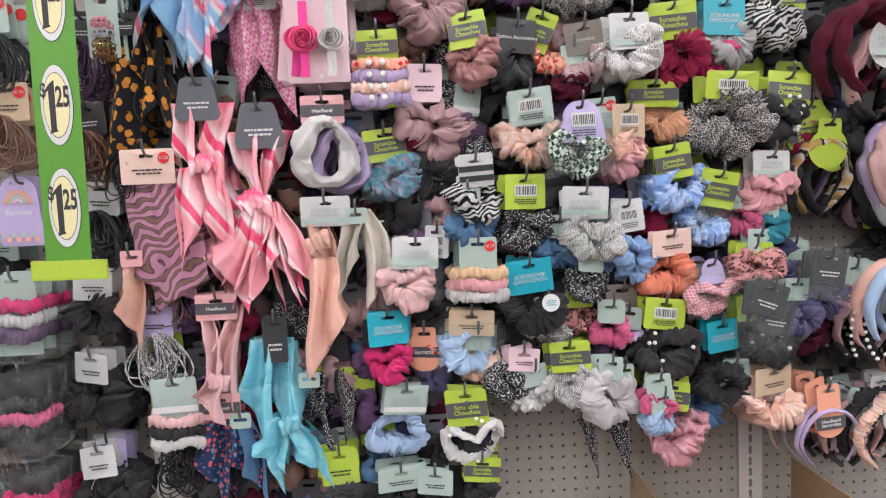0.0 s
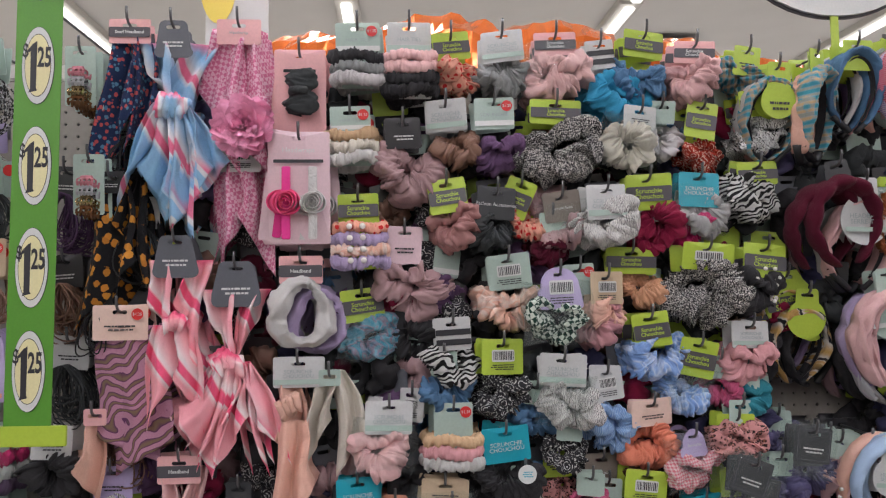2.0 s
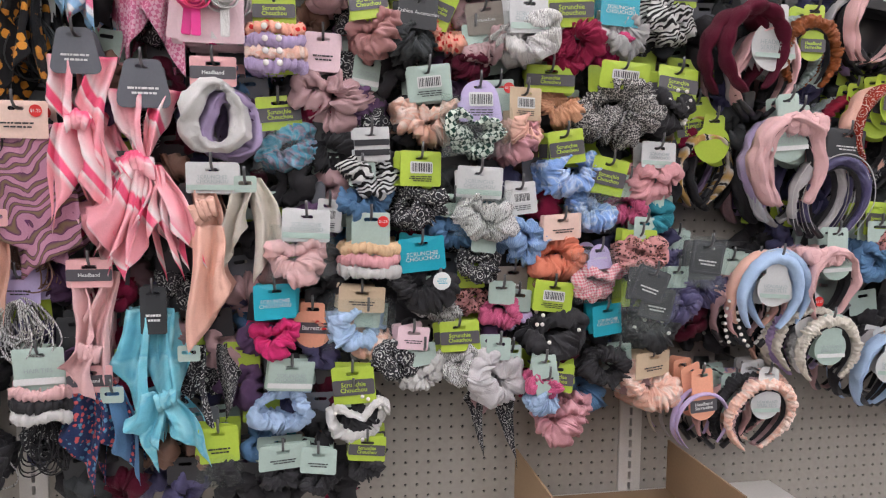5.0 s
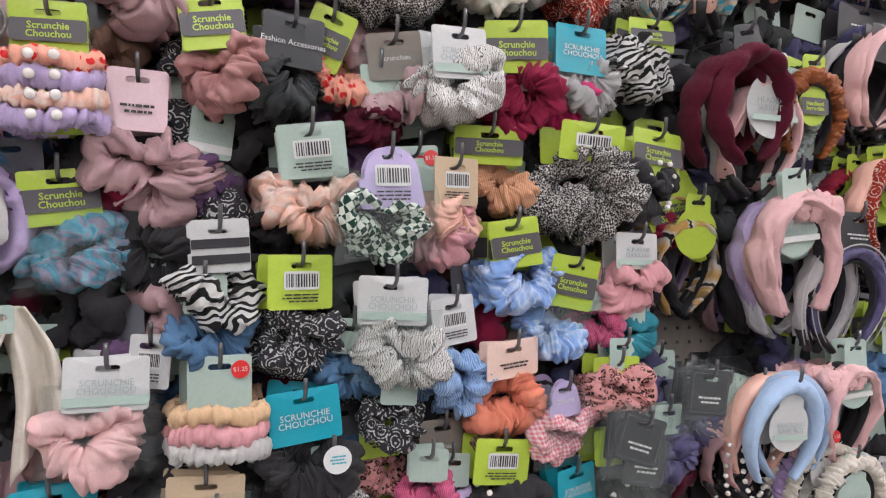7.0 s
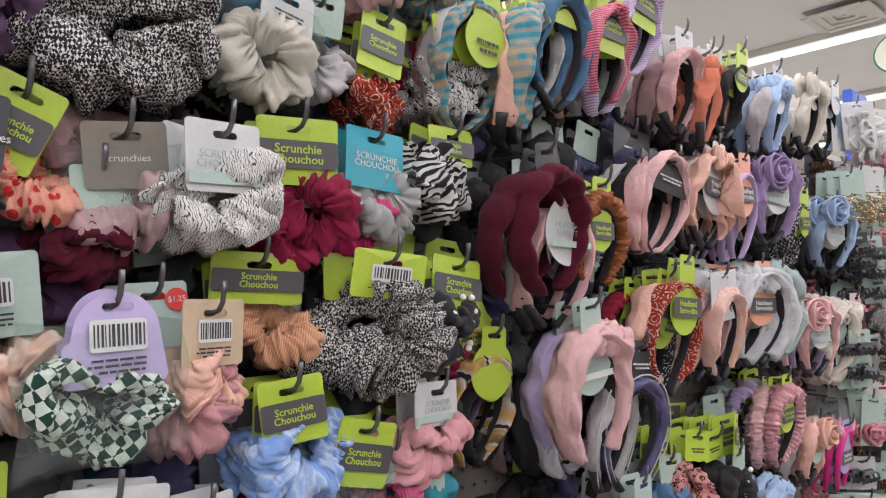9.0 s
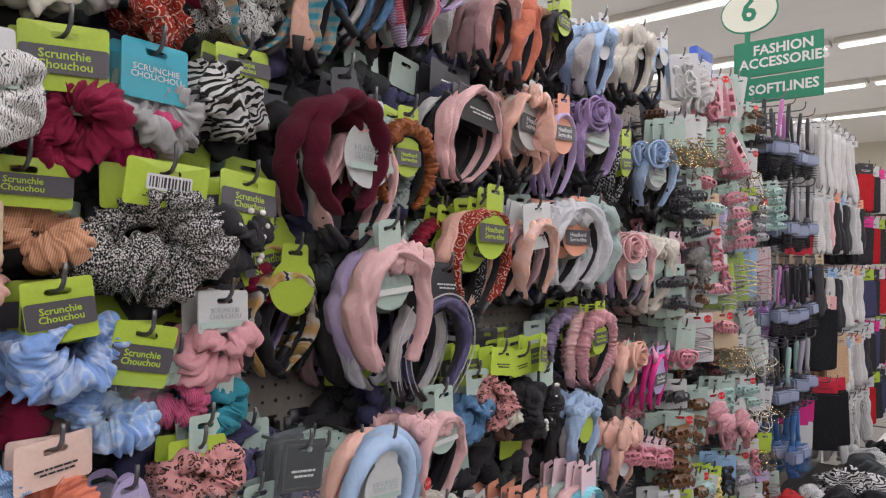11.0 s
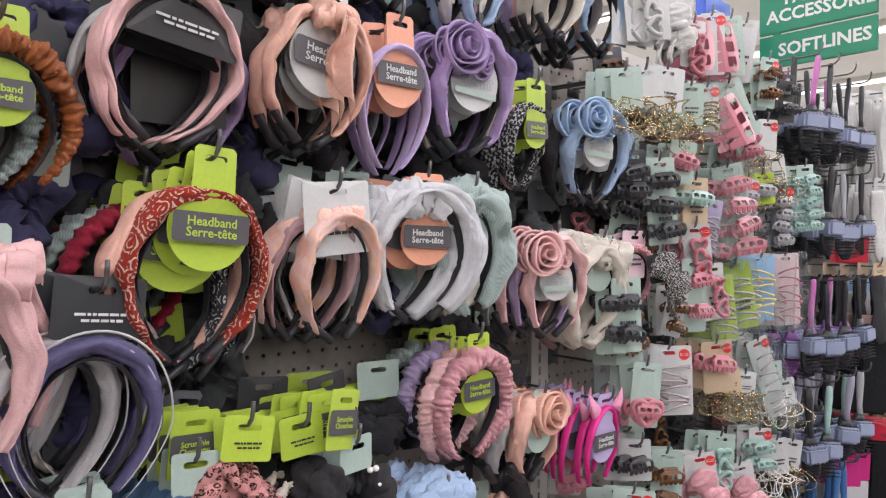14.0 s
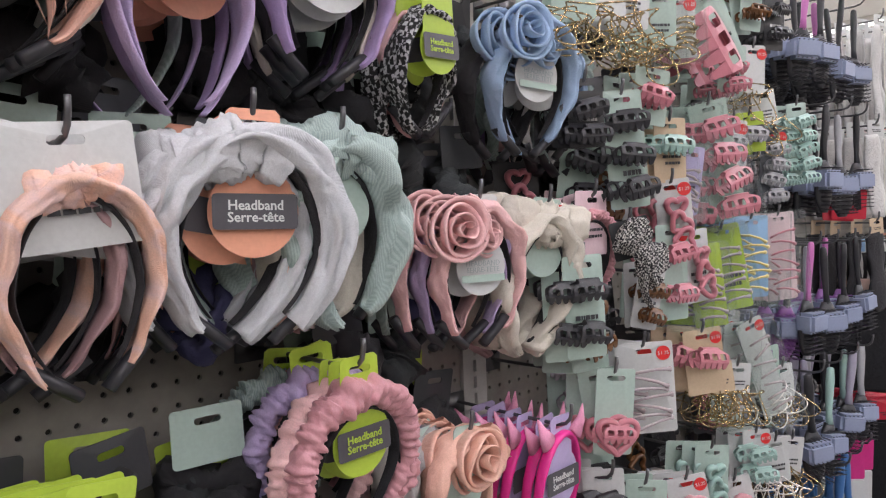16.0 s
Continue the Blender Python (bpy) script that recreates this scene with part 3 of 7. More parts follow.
@cached
def rose_mesh(seed, r):
    """A rolled cloth rose facing -y."""
    bm = bmesh.new()
    n = 110
    rows = []
    for i in range(n):
        s = i / (n - 1)
        a = s * 2 * math.pi * 4.2
        rad = r * (0.08 + 0.92 * s ** 0.85) * (1 + 0.07 * math.sin(a * 2.3 + seed))
        lift = 0.55 * r * (1 - s) + 0.10 * r * math.sin(a * 1.7 + seed)
        c, d = math.cos(a), math.sin(a)
        rows.append([bm.verts.new((c * rad * f, -lift + g * r, d * rad * f)) for f, g in ((0.78, 0.45), (0.9, 0.12), (1.0, -0.02), (1.07, 0.04), (1.02, 0.14), (0.86, 0.5))])
    for a, b in zip(rows, rows[1:]):
        for k in range(5):
            bm.faces.new((a[k], a[k + 1], b[k + 1], b[k]))
    return bm_mesh(bm)


@cached
def drape_mesh(seed, length, w0, w1, lean, fold):
    """A hanging length of thin cloth with lengthwise folds and a slanting end, from the origin down."""
    bm = bmesh.new()
    n, m = 30, 21
    rnd = random.Random(seed)
    ph, k, cut = rnd.uniform(0, 6), rnd.uniform(0.8, 1.5), rnd.choice((-1, 1)) * rnd.uniform(0.30, 0.50) * (0.3 if w0 > 0.09 else 1.0)
    front, back = [], []
    for i in range(n):
        s = i / (n - 1)
        row = []
        for j in range(m):
            u = 2 * j / (m - 1) - 1
            w = (w0 + (w1 - w0) * s ** 0.9) / 2 * (1 + 0.08 * math.sin(8 * s + ph))
            drop = length * s * (1 + cut * u * s)
            amp = (0.005 + 0.014 * min(1, s * 2.0 + fold)) * (0.4 if w0 > 0.09 else 1.0)
            yy = 0.85 * amp * math.sin(k * math.pi * u + ph + 1.6 * s) + 0.22 * amp * math.sin(2.7 * k * math.pi * u - ph + 3 * s) + 0.004 * noise.noise(Vector((u * 2, s * 7, seed)))
            row.append(Vector((lean * length * s + w * u * (1 - 0.10 * math.cos(k * math.pi * u + ph)) + 0.006 * math.sin(5 * s + ph), yy + 0.006 * u * u, -drop)))
        front.append([bm.verts.new(p) for p in row])
        back.append([bm.verts.new(p + Vector((0, 0.0016, 0))) for p in row])
    for i in range(n - 1):
        for j in range(m - 1):
            bm.faces.new((front[i][j], front[i][j + 1], front[i + 1][j + 1], front[i + 1][j]))
            bm.faces.new((back[i][j], back[i + 1][j], back[i + 1][j + 1], back[i][j + 1]))
        bm.faces.new((front[i][0], front[i + 1][0], back[i + 1][0], back[i][0]))
        bm.faces.new((front[i][-1], back[i][-1], back[i + 1][-1], front[i + 1][-1]))
    for j in range(m - 1):
        bm.faces.new((front[-1][j], front[-1][j + 1], back[-1][j + 1], back[-1][j]))
        bm.faces.new((front[0][j], back[0][j], back[0][j + 1], front[0][j + 1]))
    return bm_mesh(bm)


@cached
def knot_mesh(seed, r):
    """A tied cloth knot: gathered cloth fanning out on both sides of a creased wrap."""
    bm = bmesh.new()
    pts = [(r * 1.5 * (2 * i / 27 - 1), 0.05 * r * math.sin(i), 0.16 * r * math.sin(5.0 * i / 27 + seed) - 0.30 * r * (2 * i / 27 - 1) ** 2) for i in range(28)]
    wrap = lambda s: math.exp(-((s - 0.5) / 0.13) ** 2)
    swell = lambda s: 0.52 + 0.36 * abs(2 * s - 1) ** 1.3 - 0.55 * max(0, abs(2 * s - 1) - 0.8) + 0.38 * wrap(s)
    rf = lambda s, a: 0.72 + 0.55 * min(1, 2.6 * abs(noise.noise(Vector((2.0 * s + 5 * wrap(s) * math.cos(a), 1.9 * math.cos(a) + seed, 1.9 * math.sin(a)))))) ** 0.6
    sweep(bm, pts, lambda s: r * 0.85 * swell(s), lambda s: r * 0.60 * swell(s), 26, rf)
    return bm_mesh(bm)


@cached
def bow_mesh(seed, w, h):
    """A cloth bow: two puffed loops and the tie between them."""
    bm = bmesh.new()
    for sd in (-1, 1):
        pts = [(sd * w / 2 * q, 0.004 * math.sin(3 * q), h * 0.10 * math.sin(2.2 * q)) for q in [i / 14 for i in range(15)]]
        sweep(bm, pts, lambda s: h * (0.12 + 0.42 * math.sin(math.pi * min(1, s * 0.85 + 0.05)) ** 0.8), lambda s: 0.004 + 0.006 * math.sin(math.pi * s), 26, lambda s, a: 0.75 + 0.55 * min(1, 2.6 * abs(noise.noise(Vector((3 * s + seed, 1.8 * math.cos(a), 1.8 * math.sin(a)))))) ** 0.6)
    sweep(bm, [(0, -0.004, h * 0.28), (0, -0.010, 0), (0, -0.004, -h * 0.28)], lambda s: w * 0.09, lambda s: 0.009, 10)
    return bm_mesh(bm)


@cached
def ties_mesh(seed, w, t, flat):
    """A gathered hair tie wrapped level round a card."""
    bm = bmesh.new()
    n = 150
    pts = [(w / 2 * math.cos(a), flat * math.sin(a), 0.003 * math.sin(3 * a + seed)) for a in [2 * math.pi * i / n for i in range(n)]]
    rows = []
    f = folds(seed, 24, 0.95, 0.5)
    for i, p in enumerate(pts):
        a = 2 * math.pi * i / n
        out = Vector((math.cos(a), math.sin(a), 0))
        rows.append([bm.verts.new(Vector(p) + out * (t * 0.7 * f(i / n, q) * math.cos(q)) + Vector((0, 0, t * f(i / n, q) * math.sin(q)))) for q in [2 * math.pi * k / 10 for k in range(10)]])
    for r0, r1 in zip(rows, rows[1:] + rows[:1]):
        for k in range(10):
            bm.faces.new((r0[k], r0[(k + 1) % 10], r1[(k + 1) % 10], r1[k]))
    return bm_mesh(bm)


@cached
def loop_mesh(seed, w, h, n):
    """A loose bundle of thin elastic loops, hung from the origin."""
    bm = bmesh.new()
    rnd = random.Random(seed)
    for i in range(n):
        ww, hh, ox, oy = w * rnd.uniform(0.35, 1.15), h * rnd.uniform(0.55, 1.1), rnd.uniform(-0.22, 0.22) * w, rnd.uniform(-0.014, 0.012)
        tw, sl, ph = rnd.uniform(-0.6, 0.6), rnd.uniform(-0.25, 0.25), rnd.uniform(0, 6)
        pts = [(ox * (1 - math.cos(a)) / 2 + ww / 2 * math.sin(a) * (1 - 0.35 * math.cos(a)) + sl * hh / 2 * (1 - math.cos(a)), oy + tw * 0.02 * math.sin(a) + 0.003 * math.sin(3 * a + ph), hh / 2 * (math.cos(a) - 1)) for a in [2 * math.pi * k / 24 for k in range(24)]]
        sweep(bm, pts, lambda s: 0.0014, lambda s: 0.0014, 5, close=True)
    return bm_mesh(bm)


@cached
def claw_mesh(seed, w):
    """A moulded jaw clip: two curved halves with windows and teeth, joined by the spring bar."""
    bm = bmesh.new()
    h = w * (0.55 if seed == 1 else 0.75)
    teeth = 5
    out = [(w / 2 * math.cos(a), -0.34 * h + 0.34 * h * math.sin(a)) for a in [math.pi * i / 12 for i in range(13)]]
    out.append((-w / 2, -0.62 * h))
    for k in range(teeth):
        x0, x1 = -w / 2 + w * k / teeth, -w / 2 + w * (k + 1) / teeth
        out += [(x0 + 0.10 * (x1 - x0), -0.95 * h), (x0 + 0.40 * (x1 - x0), -h), (x0 + 0.62 * (x1 - x0), -0.95 * h), (x1 - 0.14 * (x1 - x0), -0.64 * h)]
    holes = [rounded(c * w - 0.10 * w, c * w + 0.10 * w, -0.54 * h, -0.22 * h, 0.04 * w, 3) for c in (-0.29, 0.0, 0.29)]
    for sd in (-1, 1):
        me = plate_mesh(out, holes, 0.0024)
        me.transform(Matrix.Translation((0, -0.0012, 0)))
        b0 = len(bm.verts)
        bm.from_mesh(me)
        bm.verts.ensure_lookup_table()
        for v in bm.verts[b0:]:
            q = min(1.0, max(0.0, -v.co.z / h))
            v.co.y += sd * (0.003 + 0.36 * h * math.sin(math.pi * (0.04 + 0.80 * q))) - 0.004
    sweep(bm, [(-w * 0.30, -0.004, -0.05 * h), (0, -0.004, -0.03 * h), (w * 0.30, -0.004, -0.05 * h)], lambda s: 0.004, lambda s: 0.006, 8)
    return bm_mesh(bm, False)


@cached
def bead_mesh(r):
    bm = bmesh.new()
    bmesh.ops.create_icosphere(bm, subdivisions=2, radius=r)
    return bm_mesh(bm)


@cached
def hook_mesh(length):
    """A pegboard display hook, from its tip at the origin back to the board."""
    bm = bmesh.new()
    tip = [(0, 0.012, 0.030), (0, 0.012, 0.022), (0, 0.015, 0.010), (0, 0.022, 0.003), (0, 0.035, 0.0)]
    pts = tip + [(0, 0.035 + (length - 0.035) * q, 0.006 * q) for q in (0.35, 0.7, 1.0)]
    rows = []
    for i, p in enumerate(pts):
        a, b = Vector(pts[max(0, i - 1)]), Vector(pts[min(len(pts) - 1, i + 1)])
        t = (b - a).normalized()
        u = t.cross(Vector((1, 0, 0))).normalized()
        rows.append([bm.verts.new(Vector(p) + 0.0026 * (Vector((1, 0, 0)) * math.cos(q) + u * math.sin(q))) for q in [math.pi * k / 4 for k in range(8)]])
    for r0, r1 in zip(rows, rows[1:]):
        for k in range(8):
            bm.faces.new((r0[k], r0[(k + 1) % 8], r1[(k + 1) % 8], r1[k]))
    bm.faces.new(rows[0][::-1])
    box_bm(bm, -0.018, 0.018, length - 0.006, length - 0.001, -0.012, 0.02)
    return bm_mesh(bm)


# ---------------------------------------------------------------- structure
WALL_Y = 1.80
PITCH = 0.0254
LENGTH0, LENGTH1 = -2.45, 7.5


def tiles_floor():
    m, nt, b = shader("vinyl_floor")
    v = coords(nt)
    n = tex(nt, "ShaderNodeTexNoise", v, Scale=6.0, Detail=4.0)
    s = tex(nt, "ShaderNodeTexNoise", v, Scale=120.0, Detail=2.0)
    col = mixed(nt, 0.4, ramp(nt, n, ((0.3, (0.42, 0.40, 0.36, 1)), (0.7, (0.52, 0.50, 0.46, 1)))), ramp(nt, s, ((0.4, (0.38, 0.36, 0.33, 1)), (0.6, (0.56, 0.54, 0.5, 1)))))
    nt.links.new(col, b.inputs["Base Color"])
    b.inputs["Roughness"].default_value = 0.3
    return m


BOARD = paint("pegboard_beige", (0.35, 0.325, 0.285), 0.6, vary=0.2, scale=9)
PANEL = paint("off_white_metal", (0.62, 0.60, 0.56), 0.45)
# near-black sheets behind the holes and slots stand in for the shade there
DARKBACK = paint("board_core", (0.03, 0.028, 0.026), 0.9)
CEILM = paint("ceiling_panel", (0.74, 0.73, 0.70), 0.85, vary=0.06)
solid("floor", box(-6, 14, -5, 12, -0.1, 0.0), tiles_floor(), "pale vinyl store floor", "floor", kind="structure")
solid("ceiling", box(-6, 14, -5, 12, CEIL, CEIL + 0.1), CEILM, "white suspended store ceiling", "ceiling", kind="structure")
WALLM = paint("store_wall", (0.60, 0.56, 0.46), 0.7)
solid("wall_north", box(-6, 14, 12, 12.1, 0, CEIL), WALLM, "cream painted store wall", "wall", kind="structure")
solid("wall_south", box(-6, 14, -5.1, -5, 0, CEIL), WALLM, "cream painted store wall", "wall", kind="structure")
solid("wall_east", box(14, 14.1, -5, 12, 0, CEIL), WALLM, "cream painted store wall", "wall", kind="structure")
solid("wall_west", box(-6.1, -6, -5, 12, 0, CEIL), WALLM, "cream painted store wall", "wall", kind="structure")


@cached
def peg_mesh(nx, nz):
    """A sheet with a round hole in every square inch."""
    verts, faces = [], []
    h, r = PITCH / 2, 0.0032
    for j in range(nz):
        for i in range(nx):
            cx, cz = (i + 0.5) * PITCH, (j + 0.5) * PITCH
            b0 = len(verts)
            for k in range(8):
                a = math.pi / 4 * k
                d = 1 / max(abs(math.cos(a)), abs(math.sin(a)))
                verts += [(cx + h * d * math.cos(a), 0, cz + h * d * math.sin(a)), (cx + r * math.cos(a), 0, cz + r * math.sin(a)), (cx + r * math.cos(a), 0.005, cz + r * math.sin(a))]
            for k in range(8):
                p, q = b0 + 3 * k, b0 + 3 * ((k + 1) % 8)
                faces += [(p, p + 1, q + 1, q), (p + 1, p + 2, q + 2, q + 1)]
    me = bpy.data.meshes.new("peg")
    me.from_pydata(verts, [], faces)
    bm = bmesh.new()
    bm.from_mesh(me)
    bmesh.ops.remove_doubles(bm, verts=bm.verts[:], dist=0.0002)
    bm.to_mesh(me)
    bm.free()
    me.flip_normals()
    me.materials.append(None)
    return me


BAY = 48 * PITCH + 0.055
X_POST = 0.597
Z0 = 0.30
wall_bay = thing("wall_pegboard", 0, WALL_Y, 0, "beige pegboard back of the store display run", "pegboard wall", kind="structure")
for k in range(-2, 5):
    x0 = X_POST + 0.0275 + k * BAY
    part("peg_panel", peg_mesh(48, 72), BOARD, wall_bay, "beige pegboard panel with round holes", (x0, 0, Z0))
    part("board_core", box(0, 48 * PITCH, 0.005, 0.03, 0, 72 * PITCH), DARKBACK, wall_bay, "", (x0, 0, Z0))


@cached
def post_mesh():
    """A slotted upright."""
    slots = [rounded(sx - 0.0035, sx + 0.0035, 0.32 + 0.0254 * i, 0.338 + 0.0254 * i, 0.001, 1) for i in range(70) for sx in (0.0,)]
    return plate_mesh(rounded(-0.0265, 0.0265, 0.0, 2.135, 0.002, 1), slots, 0.02)


for k in range(-2, 6):
    p = thing("shelf_upright", X_POST + k * BAY, WALL_Y - 0.006, 0, "off-white slotted steel shelving upright", "upright", "uprights of the display run")
    part("slotted_face", post_mesh(), PANEL, p)
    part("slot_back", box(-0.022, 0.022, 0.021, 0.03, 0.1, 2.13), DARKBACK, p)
solid("top_rail", box(LENGTH0, LENGTH1, WALL_Y - 0.004, WALL_Y + 0.05, 2.131, 2.165, 0.004), PANEL, "off-white steel top rail of the display run", "rail", kind="structure")
solid("base_deck", box(LENGTH0, LENGTH1, WALL_Y - 0.40, WALL_Y + 0.03, 0.0, 0.18, 0.006), PANEL, "off-white steel base deck of the display run", "base deck", kind="structure")
# shelving run across the aisle behind the walker: unseen dark box, limits bounced light
solid("shelf_run_south", box(-3.5, 8.0, -1.05, -0.75, 0.0, 1.9, 0.01), paint("dark_unseen_shelf", (0.14, 0.13, 0.13), 0.7, vary=0.5, scale=25), "unseen dark box for the shelving run across the aisle", "shelving", kind="structure")


def tube_fixture(x, y0, y1):
    f = thing("ceiling_light", x, (y0 + y1) / 2, CEIL, "white fluorescent strip light on the ceiling", "ceiling light", "strip lights", kind="")
    ln = (y1 - y0) / 2
    part("housing", box(-0.08, 0.08, -ln, ln, -0.05, 0.0, 0.006), PANEL, f)
    part("tube", box(-0.035, 0.035, -ln + 0.03, ln - 0.03, -0.08, -0.052, 0.01), TUBE, f, "glowing white tube")


m, nt, b = shader("lit_tube")
b.inputs["Emission Color"].default_value, b.inputs["Emission Strength"].default_value = (1, 0.97, 0.93, 1), 2.2
TUBE = m
for lx in LAMP_X:
    for k in range(6):
        tube_fixture(lx, -5 + 2.44 * k, -5 + 2.44 * k + 2.4)


def air_vent(x, y):
    v = thing("ceiling_vent", x, y, CEIL, "white square air diffuser in the ceiling", "vent", "air diffusers")
    for i, s in enumerate((0.18, 0.13, 0.08, 0.035)):
        bm = bmesh.new()
        for ax in (0, 1):
            for sd in (-1, 1):
                if ax:
                    box_bm(bm, -s, s, sd * s - 0.025, sd * s + 0.025, -0.05 + 0.008 * i, -0.042 + 0.008 * i)
                else:
                    box_bm(bm, sd * s - 0.025, sd * s + 0.025, -s + 0.025, s - 0.025, -0.05 + 0.008 * i, -0.042 + 0.008 * i)
        part("vane", bm_mesh(bm, False), PANEL, v)
    part("throat", box(-0.19, 0.19, -0.19, 0.19, -0.004, -0.001), GREYP, v)


air_vent(5.03, 2.58)
air_vent(2.0, 5.6)


# ---------------------------------------------------------------- goods
COUNT = [0]


FAR_HOOKS = []


def hook(x, y, z):
    length = WALL_Y - y + 0.012
    length = round(length * 50) / 50
    if x > 1.95:
        FAR_HOOKS.append((length, pose(x, WALL_Y - length + 0.001, z)))
    else:
        solid("display_hook", hook_mesh(length), STEEL, "grey steel pegboard display hook", "hook", pose(x, WALL_Y - length + 0.001, z), "display hooks")


def far_hooks():
    """The crowded hooks of the further bays, joined."""
    bm = bmesh.new()
    for length, m in FAR_HOOKS:
        b0 = len(bm.verts)
        bm.from_mesh(hook_mesh(length))
        bm.verts.ensure_lookup_table()
        bmesh.ops.transform(bm, matrix=m, verts=bm.verts[b0:])
    solid("display_hooks", bm_mesh(bm), STEEL, "grey steel display hooks crowded along the further bays", "hooks", kind="stuff")


def print_card(c, shape, w, h, color, face):
    """Prints the front of a card: band, words, bar code or sticker."""
    zt = 0.013
    mid = -h + zt + (w / 2 if shape in ("bulb", "disc") else h * 0.45)
    y = -0.0006
    if "band" in face:
        bw = w * (0.985 if shape == "rect" else 0.93)
        bd = part("label_band", strip_mesh(round(bw, 3), round(h * (0.42 if shape == "rect" else 0.24), 3)), BAND, c, "slate grey printed band", (0, y, mid))
        words = face.split(":")[1] if ":" in face else "Scrunchie\nChouchou"
        part("lettering", text_mesh(words, round(min(h * 0.18, w * 0.15), 4), 0.0002), CARD["lime"] if color == "lime" else INK_W, bd, "", (0, -0.0004, 0))
    elif "bar" in face:
        lab = part("barcode_label", strip_mesh(round(w * 0.55, 3), round(h * 0.34, 3)), INK_W, c, "white barcode label", (0, y, mid + h * 0.08))
        part("barcode", bars_mesh(round(w * 0.48, 3), round(h * 0.24, 3), 16, 3), INK_D, lab, "", (0, -0.0004, 0))
        part("small_print", lines_mesh(round(w * 0.62, 3), round(h * 0.18, 3), 3, 5), INK_D, c, "", (0, y, mid - h * 0.24))
    elif "word" in face:
        words = face.split(":")[1]
        part("lettering", text_mesh(words, round(min(h * 0.17, w * 0.13), 4)), INK_W if color in ("teal", "grey", "dark", "brown", "lilac") else INK_G, c, "", (0, y, mid))
        if color in ("white", "mint"):
            round_card = shape in ("bulb", "disc")
            part("pale_band", strip_mesh(round(w * (0.88 if round_card else 0.985), 3), round(h * (0.07 if round_card else 0.16), 3)), CARD["mint"] if color == "white" else INK_W, c, "", (0, y, mid - (w * 0.20 if round_card else h * 0.26)))
    elif "mark" in face:
        part("printed_mark", lines_mesh(round(w * 0.56, 3), round(h * 0.2, 3), 2, 2), INK_W if color in ("grey", "dark", "black", "teal") else INK_D, c, "", (0, y, mid - h * 0.1))
    if "dot" in face:
        d = part("price_sticker", disc_mesh(0.0105), RED, c, "round red price sticker", (w * 0.32, y - 0.0004, -0.004))
        part("price", text_mesh("$1.25", 0.0075), INK_W, d, "", (0, -0.0003, 0))
    if "stripe" in face:
        for q in (0.1, -0.2):
            part("black_stripe", strip_mesh(round(w * 0.985, 3), round(h * 0.18, 3)), INK_D, c, "", (0, y, mid + q * h))


def card_on(t, shape, w, h, color, face):
    c = part("card", card_mesh(shape, round(w, 3), round(h, 3)), CARD[color], t, "")
    print_card(c, shape, w, h, color, face)
    return c


OTHER = ("lavender", "palepink", "black", "cream", "palegrey", "mint", "lilac", "white", "mauve", "black", "peachsatin")


def repeat_back(t, n, step, y, mixed_stock=False, loose=1.0):
    """More of the same pack behind the first on the same hook."""
    rnd = random.Random(COUNT[0])
    base = t.matrix_basis.copy()
    yaw = base.to_euler().z
    for i in range(1, n):
        yy = i * step
        if y + yy > WALL_Y - 0.03:
            break
        o = pose(rnd.uniform(-0.010, 0.010) * loose, yy, rnd.uniform(-0.006, 0.003) * loose, rnd.uniform(-4, 4), rnd.uniform(-8, 8) * loose, rnd.uniform(-13, 13) * loose)
        again = copy_thing(t, Matrix.Translation(base.translation) @ o @ Matrix.Rotation(yaw, 4, "Z"))
        if mixed_stock and (i + COUNT[0]) % 3:
            f = OTHER[(i * 5 + COUNT[0] * 3) % len(OTHER)]
            for q in again.children:
                if q.name.split(".")[0] == "headband":
                    q.material_slots[0].material = FAB[f]
            tagged(again, words_of(f) + " headband on a hanging card behind others")
        for q in again.children_recursive:  # print that the pack in front covers
            if q.name.split(".")[0] in ("lettering", "barcode", "small_print", "printed_mark", "price", "pale_band", "barcode_label", "black_stripe"):
                bpy.data.objects.remove(q)


def words_of(fab):
    return FAB[fab].name.replace("_", " ")


